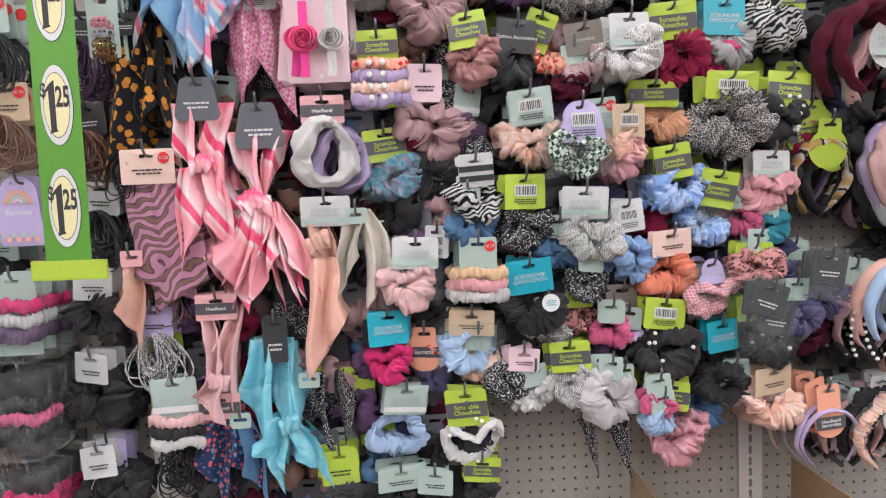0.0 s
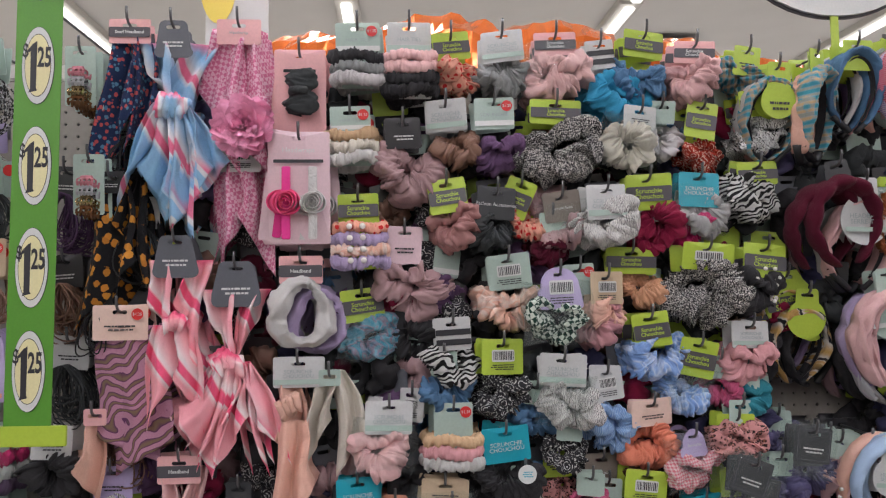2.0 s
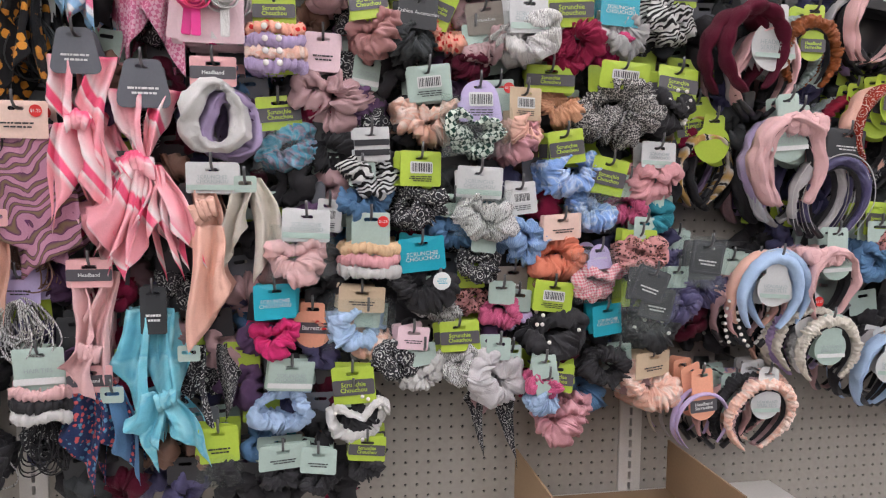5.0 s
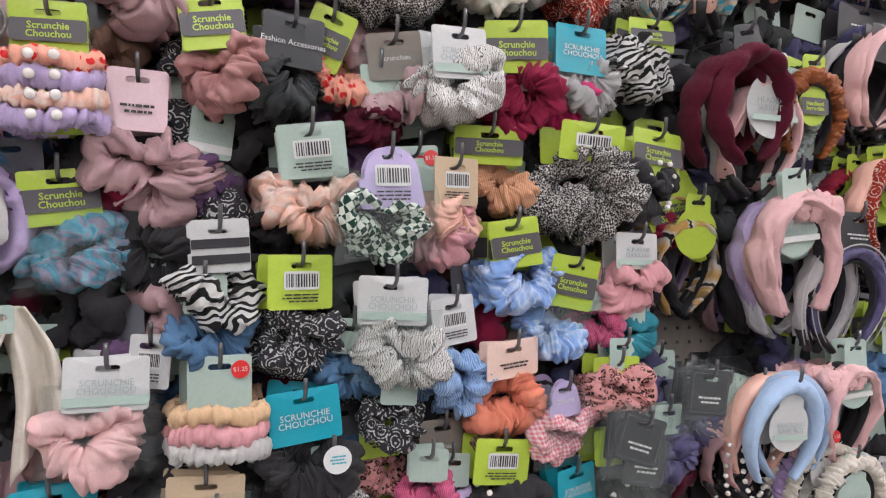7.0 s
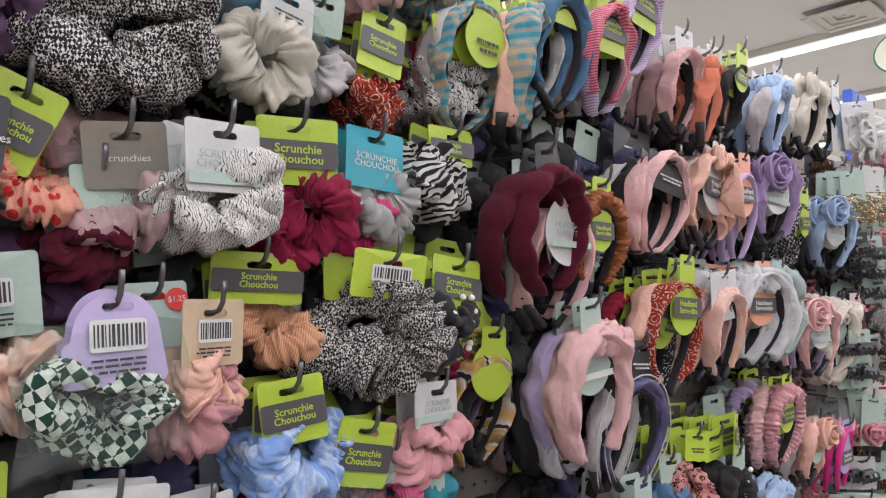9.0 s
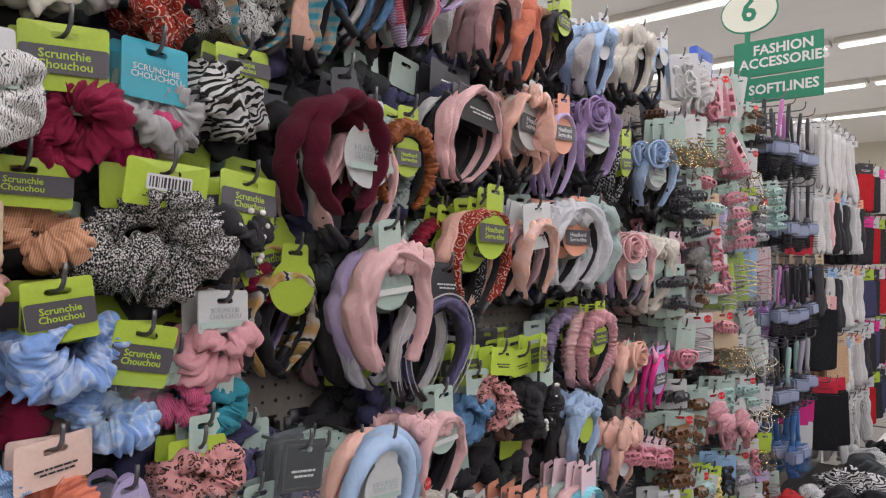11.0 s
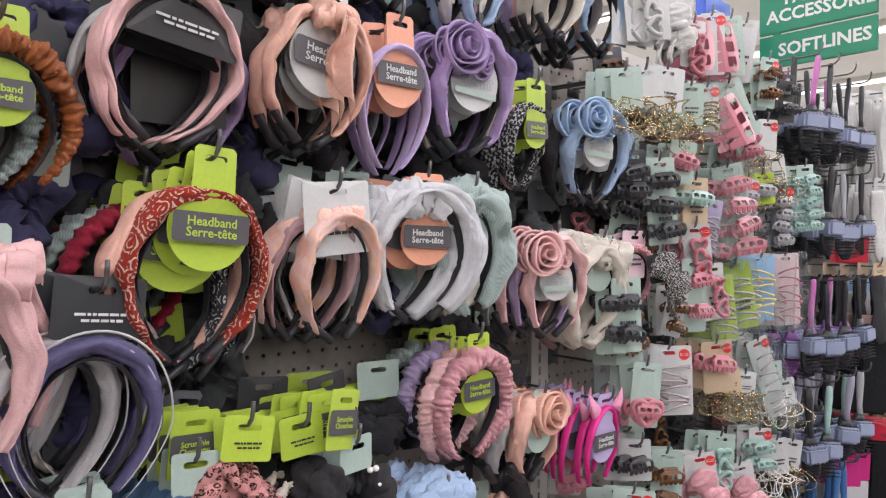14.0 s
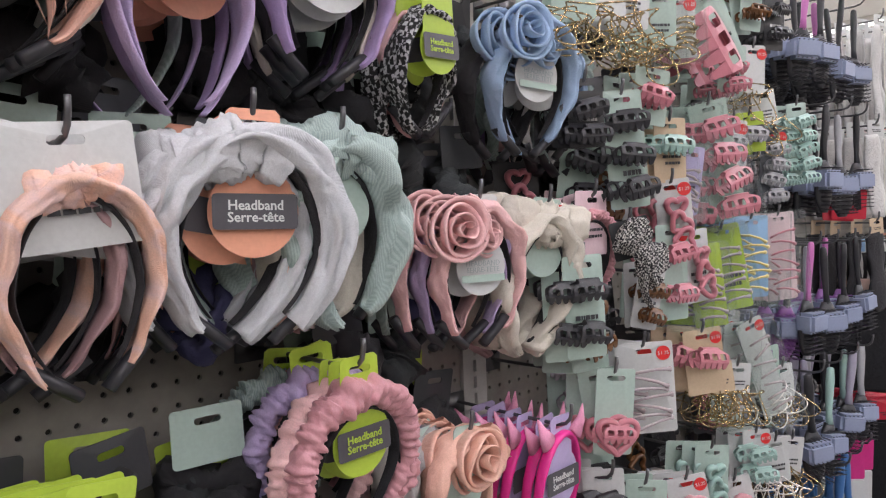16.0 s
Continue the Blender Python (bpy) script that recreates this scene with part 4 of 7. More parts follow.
def scrunchie_pack(x, y, z, card, w, h, face, fab, dia, dx=0.0, dz=0.0, tall=0.78, lean=None, n=3, shape="rect", pearls=0, hole=0.36, hooked=True):
    """A header card with one gathered scrunchie hung from it."""
    COUNT[0] += 1
    seed = COUNT[0]
    if lean is None:
        lean = (seed * 47 % 15) - 7
    t = thing("scrunchie_pack", x, y, z, words_of(fab) + " scrunchie on a " + card + " hanging card", "scrunchie", "scrunchies on the pegboard", ((seed * 29) % 13 - 6, lean, (seed * 41) % 33 - 16))
    card_on(t, shape, w, h, card, face)
    tube = dia * (1 - hole) / 4 * 1.3
    rr = dia / 2 * 1.04 - tube * 0.9
    zc = -h + 0.013 - dia * tall * 0.30 + dz
    s = part("scrunchie", scrunchie_mesh(seed % 13, round(rr, 3), round(tube, 3), tall, False), FAB[fab], t, "", (dx, 0.014, zc), ((seed * 53) % 30 - 15, (seed * 67) % 30 - 15, (seed * 31) % 36 - 18))
    rnd = random.Random(seed)
    for k in range(pearls):
        a = rnd.uniform(0, 6.28)
        q = rr + tube * rnd.uniform(-0.5, 0.6)
        part("pearl", bead_mesh(0.0042), PEARL, s, "", (q * math.sin(a), -tube * 0.95, q * tall * math.cos(a)))
    if seed % 5 == 0 and card != "mint":
        part("clear_bag", bag_mesh(seed % 4), PLASTIC, t, "crumpled clear plastic bag", (dx * 0.5, 0.012, zc + dia * 0.05), (0, 0, 0), (dia * 0.62, tube * 1.9 + 0.004, dia * tall * 0.55 + 0.010))
    if hooked:
        hook(x, y - 0.012, z)
    repeat_back(t, n, max(0.028, tube * 1.5), y)


def tie_set(x, y, z, card, w, h, face, fabs, wide, n=3, pearls=0):
    """A card wrapped by several gathered hair ties."""
    COUNT[0] += 1
    seed = COUNT[0]
    t = thing("hair_tie_set", x, y, z, words_of(fabs[0]) + " hair ties set on a " + card + " card", "hair ties", "hair tie sets", (0, (seed % 5) - 2, 0))
    full = h + 0.021 * len(fabs)
    c = part("card", card_mesh("rect", round(w, 3), round(full, 3)), CARD[card], t)
    print_card(c, "rect", w, h, card, face)
    for i, f in enumerate(fabs):
        tie = part("hair_tie", ties_mesh((seed + i) % 6, round(wide, 3), 0.0125, 0.012), FAB[f], t, "", (0, 0.0, -h + 0.006 - 0.021 * i), (0, (i * 7 + seed) % 7 - 3, 0))
        for k in range(pearls):
            part("pearl", bead_mesh(0.006), PEARL, tie, "", ((k - 0.7) * 0.024, -0.024, 0.002))
    hook(x, y - 0.012, z)
    repeat_back(t, n, 0.045, y)


def headband_pack(x, y, z, card, w, h, face, fab, bw, bh, drop=0.03, thick=0.011, depth=0.016, style="wrap", shape="bulb", trim="", trim_at=(0, 0), tips=True, n=5, lean=0.0, fab2="", step=0.024, yaw=0.0):
    """A headband on its card."""
    COUNT[0] += 1
    seed = COUNT[0]
    lean = lean or seed * 37 % 15 - 7
    t = thing("headband_pack", x, y, z, words_of(fab) + " headband on a " + card + " hanging card", "headband", "headbands on the pegboard", (0, lean, yaw))
    card_on(t, shape, w, h, card, face)
    back = depth * 0.9 + 0.004 if shape in ("bulb", "disc") and not trim and style in ("wrap", "braid", "gauze") else 0.002
    b = part("headband", band_mesh(seed % 5, round(bw, 3), round(bh, 3), thick, depth, style, False), FAB[fab], t, "", (0, back, -drop))
    if style in ("wrap", "ruffle", "gauze"):
        part("lining", band_mesh(seed % 5, round(bw - 2.1 * thick, 3), round(bh - 1.6 * thick, 3), 0.0022, depth * 0.5, "smooth", False), FAB["black"], t, "black velvet lining", (0, back + 0.003, -drop - thick * 0.95))
    if tips:
        for sd in (-1, 1):
            part("tip", tip_mesh(round(bw, 3), round(bh, 3), sd), BLACKP, b, "black end tip")
    tx, tz = trim_at
    f2 = FAB[fab2 or fab]
    if trim == "rose":
        part("rose", rose_mesh(seed % 4, 0.040), f2, b, "rolled cloth rose", (tx, -depth - 0.006, tz))
        part("rose", rose_mesh((seed + 1) % 4, 0.030), f2, b, "rolled cloth rose", (tx + 0.042, -depth * 0.4, tz - 0.006), (0, 20, 20))
    elif trim == "bow":
        part("bow", bow_mesh(seed % 5, 0.12, 0.05), f2, b, "", (tx, -depth * 0.8, tz))
    elif trim == "tails":
        part("knot", knot_mesh(seed % 5, 0.017), f2, b, "", (tx, -depth * 0.8, tz))
        part("tail", drape_mesh(seed % 5, 0.09, 0.018, 0.028, 0.06, 0.0), f2, b, "", (tx + 0.004, -depth - 0.012, tz))
        part("bow", bow_mesh(seed % 5, 0.07, 0.03), f2, b, "", (tx, -depth * 0.8, tz + 0.004), (0, 12, 0))
    elif trim == "knot":
        part("knot", knot_mesh(seed % 5, thick * 2.1), f2, b, "", (tx, -0.002, tz))
    elif trim == "piping":
        for q in (0.0, 1.7):
            part("piping", band_mesh(seed % 5, round(bw + 2 * thick - q * thick, 3), round(bh + 2 * thick - q * thick, 3), 0.0013, 0.0013, "smooth", True), FAB["white"], b, "white piping", (0, -depth * 0.8, thick * (1 - q / 2)))
    elif trim == "pearls":
        for k in range(26):
            a = radians(-140 + 280 * k / 25)
            part("pearl", bead_mesh(0.0042), PEARL, b, "", (bw / 2 * math.sin(a), -depth, bh / 2 * math.cos(a) - bh / 2))
    hook(x, y - 0.012, z)
    repeat_back(t, n, step, y, style != "scallop", 1.6)


def scarf_pack(x, y, z, card, w, h, face, fab, tails, shape="rect", knot=None, n=3, lean=0.0):
    """A hair scarf: a card with lengths of folded cloth; tails are (x, z, length, top width, low width, lean)."""
    COUNT[0] += 1
    seed = COUNT[0]
    t = thing("hair_scarf_pack", x, y, z, words_of(fab) + " hair scarf on a " + card + " hanging card", "hair scarf", "hair scarves", (0, lean, 0))
    card_on(t, shape, w, h, card, face)
    for i, (tx, tz, ln, w0, w1, le) in enumerate(tails):
        tucked = tz > -h - 0.005  # held behind the card
        part("cloth_tail", drape_mesh((seed + i) % 7, round(ln + 0.02 * tucked, 2), round(w0, 3), round(w1 * 1.2, 3), le, 0.30), FAB[fab], t, "", (tx, 0.012 + 0.003 * i if tucked else -0.006 - 0.005 * (i % 3), tz + 0.02 * tucked), (0, 0, (i * 17) % 22 - 11))
    if knot:
        part("knot", knot_mesh(seed % 5, knot[2]), FAB[fab], t, "", (knot[0], -0.016, knot[1]), (0, seed * 31 % 50 - 25, 0), (0.62, 1.0, 1.05))
    hook(x, y - 0.012, z)
    repeat_back(t, n, 0.045, y)


@cached
def petals_mesh(r):
    """A full ruffled tulle flower facing -y: rings of curled petals, one sheet each."""
    bm = bmesh.new()
    rnd = random.Random(5)
    for ring, (count, rad, tilt) in enumerate(((16, 1.0, 0.25), (15, 0.92, 0.55), (13, 0.80, 0.85), (10, 0.66, 1.15), (7, 0.50, 1.4))):
        for k in range(count):
            a = 2 * math.pi * (k + rnd.uniform(-0.4, 0.4)) / count
            tt = tilt + rnd.uniform(-0.2, 0.2)
            ct, st = math.cos(tt), math.sin(tt)
            vs = []
            for i in range(5):
                q = i / 4
                for j in (-1, -0.4, 0.4, 1):
                    wdt = r * 0.34 * math.sin(math.pi * (0.12 + 0.72 * q)) * j
                    d = r * rad * q
                    curl = 0.012 * q * q * math.sin(3 * j + k)
                    vs.append(bm.verts.new((math.cos(a) * d * ct - math.sin(a) * wdt, -st * d * 0.7 + curl + 0.004 * rnd.uniform(-1, 1), math.sin(a) * d * ct + math.cos(a) * wdt)))
            for i in range(4):
                for j in range(3):
                    bm.faces.new((vs[i * 4 + j], vs[i * 4 + j + 1], vs[i * 4 + j + 5], vs[i * 4 + j + 4]))
    return bm_mesh(bm)


def flower_head(x, y, z, r):
    t = thing("flower_headband", x, y, z, "bright pink tulle flower sewn to a crochet headband", "headband")
    part("flower", petals_mesh(r), PETAL, t)
    part("crochet_band", drape_mesh(3, 0.1, 0.07, 0.09, 0.0, 0.2), FAB["crochet"], t, "", (0, 0.02, 0.06))


def bow_card(x, y, z):
    t = thing("headwrap_card", x, y, z, "large pink card with a grey cloth bow headwrap", "headwrap")
    c = part("card", card_mesh("rect", 0.096, 0.165), CARD["pink"], t)
    part("elastic", box(-0.03, 0.03, -0.004, -0.0012, -0.032, -0.026, 0.001), FAB["charcoal"], c)
    part("bow", bow_mesh(2, 0.085, 0.05), FAB["charcoal"], t, "grey cloth bow", (0, -0.012, -0.07), (0, 90, 0))
    hook(x, y - 0.012, z)
    repeat_back(t, 5, 0.02, y)


def headwrap_box(x, y, z):
    t = thing("headwrap_card", x, y, z, "pink headwrap card with a pink and a white crochet rose band", "headwrap")
    c = part("card", card_mesh("rect", 0.112, 0.205), CARD["rose"], t, "pink card")
    part("lettering", text_mesh("Headwraps", 0.013), INK_W, c, "", (0, -0.0008, -0.022))
    part("stitch_line", strip_mesh(0.09, 0.006), INK_D, c, "", (0, -0.0008, -0.042))
    for sx, f, r in ((-0.022, "hot", 0.026), (0.026, "white", 0.023)):
        part("lace_strap", box(sx - 0.008, sx + 0.008, -0.004, -0.0012, -0.185, -0.052, 0.0015), FAB[f] if f == "white" else CARD["hot"], t, "lace strap")
        part("rose", rose_mesh(1, r), FAB[f] if f == "white" else FAB["roseknit"], t, "crochet rose", (sx, -0.010, -0.118))
    hook(x, y - 0.012, z)
    repeat_back(t, 8, 0.016, y)


@cached
def wide_loop_mesh(seed):
    """A wide soft knitted headband loop, twisted at the front."""
    bm = bmesh.new()
    n = 80
    pts = []
    for i in range(n):
        a = 2 * math.pi * i / n
        pts.append((0.044 * math.sin(a) * (1 - 0.12 * math.cos(a)), 0.006 * math.sin(2 * a), 0.056 * math.cos(a)))
    pinch = lambda s: 1 - 0.45 * math.exp(-((s - 0.5) / 0.07) ** 2)
    rf = lambda s, a: 1 + 0.20 * math.sin(5 * a + 9 * s) + 0.22 * noise.noise(Vector((3 * math.cos(6.283 * s), 3 * math.sin(6.283 * s), math.cos(a) + seed)))
    sweep(bm, pts, lambda s: 0.012 + 0.006 * math.sin(2 * math.pi * s) ** 2, lambda s: 0.030 * pinch(s), 18, rf, close=True)
    for v in bm.verts:
        q = noise.noise_vector(v.co * 26 + Vector((seed, 2.2, 0.4))) * 0.009 + noise.noise_vector(v.co * 70) * 0.003
        v.co += q
    return bm_mesh(bm)


def ring_scarf(x, y, z, card, f1, f2):
    t = thing("twist_headband_pack", x, y, z, "white and lilac wide knit headbands on a pink card", "headband")
    card_on(t, "rect", 0.08, 0.052, card, "word:Headband")
    for i, (f, dx, dz, yy) in enumerate(((f1, 0.0, -0.092, 0.006), (f2, 0.022, -0.105, 0.04))):
        part("wide_band", wide_loop_mesh(i), FAB[f], t, "", (dx, yy, dz), (8, 0, 16))
    hook(x, y - 0.012, z)
    repeat_back(t, 2, 0.07, y)


def charm(x, y, z):
    t = solid("charm_tag", disc_mesh(0.017), INK_W, "round white paper tag on a scrunchie", "tag", pose(x, y, z))
    part("printed_mark", lines_mesh(0.02, 0.012, 3, 4), CARD["teal"], t, "", (0, -0.0006, 0))


def clear_card(x, y, z, lean):
    t = thing("clear_wrap_pack", x, y, z, "scrunchie with a dark card under clear plastic", "scrunchie", "clear wrapped packs", (0, lean, 0))
    c = card_on(t, "rect", 0.07, 0.066, "dark", "mark")
    part("edge_line", plate_mesh(rounded(-0.031, 0.031, -0.048, 0.008, 0.002, 2), (rounded(-0.030, 0.030, -0.047, 0.007, 0.002, 2),), 0.0003), CARD["grey"], c, "thin printed outline", (0, -0.0006, 0))
    part("clear_bag", bag_mesh(int(lean) % 4), PLASTIC, t, "crumpled clear plastic bag", (0, 0.002, -0.03), (0, 0, 0), (0.046, 0.014, 0.052))
    hook(x, y - 0.012, z)
    repeat_back(t, 2, 0.04, y)


def cat_ear_band(x, y, z):
    t = thing("cat_ear_headband", x, y, z, "hot pink headband with cat ears on a purple card", "headband")
    c = card_on(t, "bulb", 0.078, 0.125, "lilac", HEADWORDS)
    part("headband", band_mesh(1, 0.105, 0.16, 0.005, 0.008, "smooth", False), CARD["hot"], t, "", (0, 0, -0.012))
    for sd in (-1, 1):
        bm = bmesh.new()
        sweep(bm, [(sd * 0.03, 0, -0.018), (sd * 0.044, -0.002, 0.0), (sd * 0.052, 0, 0.018)], lambda s: 0.014 * (1 - s) + 0.001, lambda s: 0.006 * (1 - s) + 0.001, 10)
        part("ear", bm_mesh(bm), PETAL, t)
    hook(x, y - 0.012, z)
    repeat_back(t, 6, 0.026, y)


HEADWORDS = "band:Headband\nSerre-t\u00eate"


def lime_flag(x, y, z, lean):
    t = thing("scrunchie_card", x, y, z, "lime green scrunchie header card on a hook", "scrunchie card", "lime header cards", (0, lean, lean * 2))
    card_on(t, "rect", 0.06, 0.072, "lime", "band")


def oval(a, c):
    return [(a * math.cos(q), c * math.sin(q)) for q in [2 * math.pi * i / 32 for i in range(32)]]


ONE = [(-0.007, -0.044), (0.009, -0.040), (0.0065, -0.036), (0.0065, 0.046), (-0.001, 0.041), (-0.0105, 0.030), (-0.0105, 0.025), (-0.005, 0.028), (-0.004, -0.037)]


def price_strip(x, y, z, count):
    """A green hanging strip with oval price badges."""
    t = thing("price_strip", x, y, z, "long green hanging strip with cream oval price badges", "price strip", turn=(0, 0.6, 0))
    h = 0.165 * count + 0.06
    part("strip", box(-0.036, 0.036, 0, 0.0015, -h, 0.0), paint("green_strip", (0.10, 0.30, 0.035), 0.4), t, "green plastic strip")
    cream = paint("cream_badge", (0.78, 0.72, 0.40), 0.45)
    for k in range(count):
        zc = -0.118 - 0.163 * k
        rim = part("badge", plate_mesh(oval(0.0305, 0.068), (), 0.0006), INK_D, t, "oval price badge", (0, -0.0008, zc), (0, 0, 0), (0.84, 1, 0.94))
        part("badge_rim", plate_mesh(oval(0.0295, 0.067), (), 0.0004), INK_W, rim, "", (0, -0.0006, 0))
        part("badge_edge", plate_mesh(oval(0.0245, 0.055), (), 0.0003), INK_D, rim, "", (0, -0.0010, 0))
        part("badge_face", plate_mesh(oval(0.0236, 0.0537), (), 0.0003), cream, rim, "", (0, -0.0013, 0))
        part("one", plate_mesh(ONE, (), 0.0004), INK_D, rim, "", (-0.0085, -0.0019, -0.004))
        fig = part("price_figure", text_mesh("25", 0.040, 0.0010), INK_D, rim, "", (0.0125, -0.0019, 0.0125))
        fig.scale = (0.66, 1, 1.2)
        dol = part("dollar", text_mesh("$", 0.034, 0.0006), INK_D, rim, "", (-0.0225, -0.0019, 0.024))
        dol.scale = (0.62, 1, 1)
    part("strip_clip", box(-0.06, 0.06, -0.002, 0.004, -h - 0.004, -h + 0.028, 0.001), CARD["lime"], t, "lime card under the strip")
    hook(x, y - 0.01, z - 0.01)


def stock_layer():
    """Unsold dark stock hung close to the board, behind the front packs: one joined layer."""
    rnd = random.Random(4)
    names = ["black", "charcoal", "purple", "navy", "burgundy", "brown", "grape", "bwpaisley", "wine", "mauve", "denim", "teal"]
    odds = [6, 4, 2, 2, 2, 2, 2, 2, 1, 2, 1, 1]
    cards = ["lime", "mint", "black", "dark", "grey", "black"]
    verts, faces, index = [], [], []

    def add(me, m, mi):
        b0 = len(verts)
        verts.extend(tuple(m @ v.co) for v in me.vertices)
        for p in me.polygons:
            faces.append([b0 + i for i in p.vertices])
            index.append(mi)

    def bare(x, z):
        return ((-0.02 < x < 0.32 and z < 1.16) or (0.32 < x < 0.62 and z < 1.06) or (0.60 < x < 0.86 and 1.34 < z < 1.54)
                or (1.12 < x < 1.45 and 1.44 < z < 1.60) or (1.70 < x < 1.92 and 1.40 < z < 1.56) or (x > 0.86 and 1.30 < z < 1.40) or (x > 0.6 and z < 1.2))
    z, r = 2.10, 0
    while z > 0.98:
        x = -0.62 + 0.05 * (r % 2)
        while x < 1.75:
            for y in (1.695, 1.735):
                px, pz = x + rnd.uniform(-0.02, 0.02), z + rnd.uniform(-0.025, 0.025)
                f = rnd.choices(range(len(names)), odds)[0]
                f = f if px < 0.7 else (0, 1, 0, 1, 3)[f % 5]
                if bare(px, pz - 0.07):
                    continue
                turn = pose(px, y + rnd.uniform(-0.01, 0.01), pz, rnd.uniform(-6, 6), rnd.uniform(-9, 9), rnd.uniform(-12, 12))
                add(card_mesh("rect", 0.07, 0.055), turn, len(names) + rnd.randrange(len(cards)))
                add(scrunchie_mesh(rnd.randrange(6), 0.027, 0.021, 0.85, True), turn @ pose(0, 0.01, -0.07, 0, rnd.uniform(0, 360), 0), f)
            x += 0.10
        z -= 0.10
        r += 1
    me = bpy.data.meshes.new("stock")
    me.from_pydata(verts, [], faces)
    for k in names:
        me.materials.append(FAB[k])
    for k in cards:
        me.materials.append(CARD[k])
    me.polygons.foreach_set("material_index", index)
    me.polygons.foreach_set("use_smooth", [i < len(names) for i in index])
    tagged(new("hanging_stock", me), "dark scrunchies crowded on hooks close to the pegboard", "scrunchies", kind="stuff")


def blue_pack(x, y, z):
    t = thing("blue_carton", x, y, z, "bright blue printed carton standing on the top rail", "carton")
    c = part("carton", box(-0.08, 0.08, -0.015, 0.015, 0.0, 0.26, 0.003), paint("bright_blue_carton", (0.03, 0.10, 0.52), 0.35), t, "bright blue carton")
    part("printed_mark", lines_mesh(0.1, 0.07, 5, 8), INK_W, c, "", (0, -0.0155, 0.19))


# the hanging goods, place by place
scarf_pack(-0.606, 1.630, 2.186, "pink", 0.076, 0.046, 'word:Scarf Headband', "navyfloral", ((-0.015, -0.03, 0.19, 0.05, 0.075, -0.05), (0.012, -0.03, 0.16, 0.04, 0.05, 0.05)))
scarf_pack(-0.636, 1.630, 1.900, "black", 0.046, 0.040, 'mark', "orangefloral", ((-0.005, -0.02, 0.2, 0.07, 0.095, -0.02), (0.03, -0.02, 0.15, 0.04, 0.06, 0.1)), n=2)
scarf_pack(-0.527, 1.630, 2.184, "grey", 0.066, 0.070, "mark", "bluedye", ((-0.042, -0.045, 0.115, 0.06, 0.034, 0.3), (0.042, -0.045, 0.115, 0.06, 0.034, -0.3), (-0.012, -0.145, 0.14, 0.030, 0.062, -0.46), (-0.006, -0.15, 0.155, 0.03, 0.055, -0.2), (0.006, -0.15, 0.19, 0.03, 0.055, 0.05), (0.014, -0.15, 0.165, 0.03, 0.055, 0.2), (0.02, -0.148, 0.15, 0.028, 0.058, 0.36)), shape="trap", knot=(0.004, -0.15, 0.03))
scarf_pack(-0.407, 1.630, 2.188, "pink", 0.082, 0.048, 'word:Headwrap', "crochet", ((-0.028, -0.022, 0.19, 0.058, 0.072, -0.04), (0.026, -0.022, 0.195, 0.058, 0.072, 0.05), (0.0, -0.03, 0.15, 0.06, 0.07, 0)), n=2)
flower_head(-0.392, 1.600, 1.990, 0.060)
scarf_pack(-0.404, 1.630, 1.954, "white", 0.076, 0.055, 'bar', "crochet", ((-0.018, -0.025, 0.15, 0.06, 0.066, -0.02), (0.018, -0.025, 0.145, 0.06, 0.066, 0.02)), n=3)
bow_card(-0.294, 1.630, 2.131)
headwrap_box(-0.293, 1.600, 1.968)
tie_set(-0.186, 1.630, 2.184, "mint", 0.084, 0.062, 'dot word:HAIR TIES', ['black', 'grey', 'palegrey'], 0.092)
tie_set(-0.088, 1.630, 2.186, "white", 0.084, 0.062, 'word:HAIR TIES', ['palepink', 'palepink', 'black', 'black'], 0.094)
scrunchie_pack(-0.009, 1.630, 2.167, "lime", 0.076, 0.052, 'band', "coraldot", 0.088, lean=-10, dx=0.012, dz=0.003)
scrunchie_pack(0.089, 1.630, 2.172, "white", 0.080, 0.062, 'word:SCRUNCHIE\nCHOUCHOU', "grey", 0.090, dx=-0.009, dz=0.005)
scrunchie_pack(0.193, 1.630, 2.170, "pink", 0.082, 0.046, 'band', "palepink", 0.120, tall=0.7, dx=0.001, dz=-0.004)
scrunchie_pack(0.280, 1.630, 2.155, "white", 0.058, 0.056, 'stripe', "cyan", 0.108, lean=-8, dx=0.028, dz=-0.025)
scrunchie_pack(0.370, 1.630, 2.174, "lime", 0.088, 0.052, 'band', "denim", 0.092, dx=-0.009, dz=-0.016)
scrunchie_pack(0.470, 1.630, 2.156, "pink", 0.078, 0.046, 'band', "palepink", 0.096, dx=-0.0, dz=0.004)
scrunchie_pack(0.577, 1.630, 2.146, "lime", 0.052, 0.060, 'mark', "tealplaid", 0.084, lean=8, dx=-0.008, dz=0.028)
tie_set(-0.201, 1.630, 2.023, "mint", 0.076, 0.050, 'dot word:HAIR TIES', ['tan', 'cream', 'white'], 0.084)
scrunchie_pack(-0.102, 1.630, 2.001, "black", 0.070, 0.058, 'mark', "mauve", 0.116, tall=0.9, dx=0.009, dz=-0.006)
scrunchie_pack(-0.021, 1.630, 2.037, "white", 0.078, 0.060, 'word:SCRUNCHIE\nCHOUCHOU', "brown", 0.082, dx=0.016, dz=-0.009)
scrunchie_pack(0.072, 1.630, 2.041, "mint", 0.076, 0.062, 'dot word:SCRUNCHIE', "purple", 0.094, dx=0.009, dz=-0.015)
scrunchie_pack(0.192, 1.630, 2.038, "lime", 0.102, 0.048, 'band', "tweed", 0.150, tall=0.75, n=3, dx=0.008, dz=-0.011)
scrunchie_pack(0.358, 1.630, 2.026, "white", 0.070, 0.045, 'mark', "cream", 0.104, dx=-0.021, dz=-0.001)
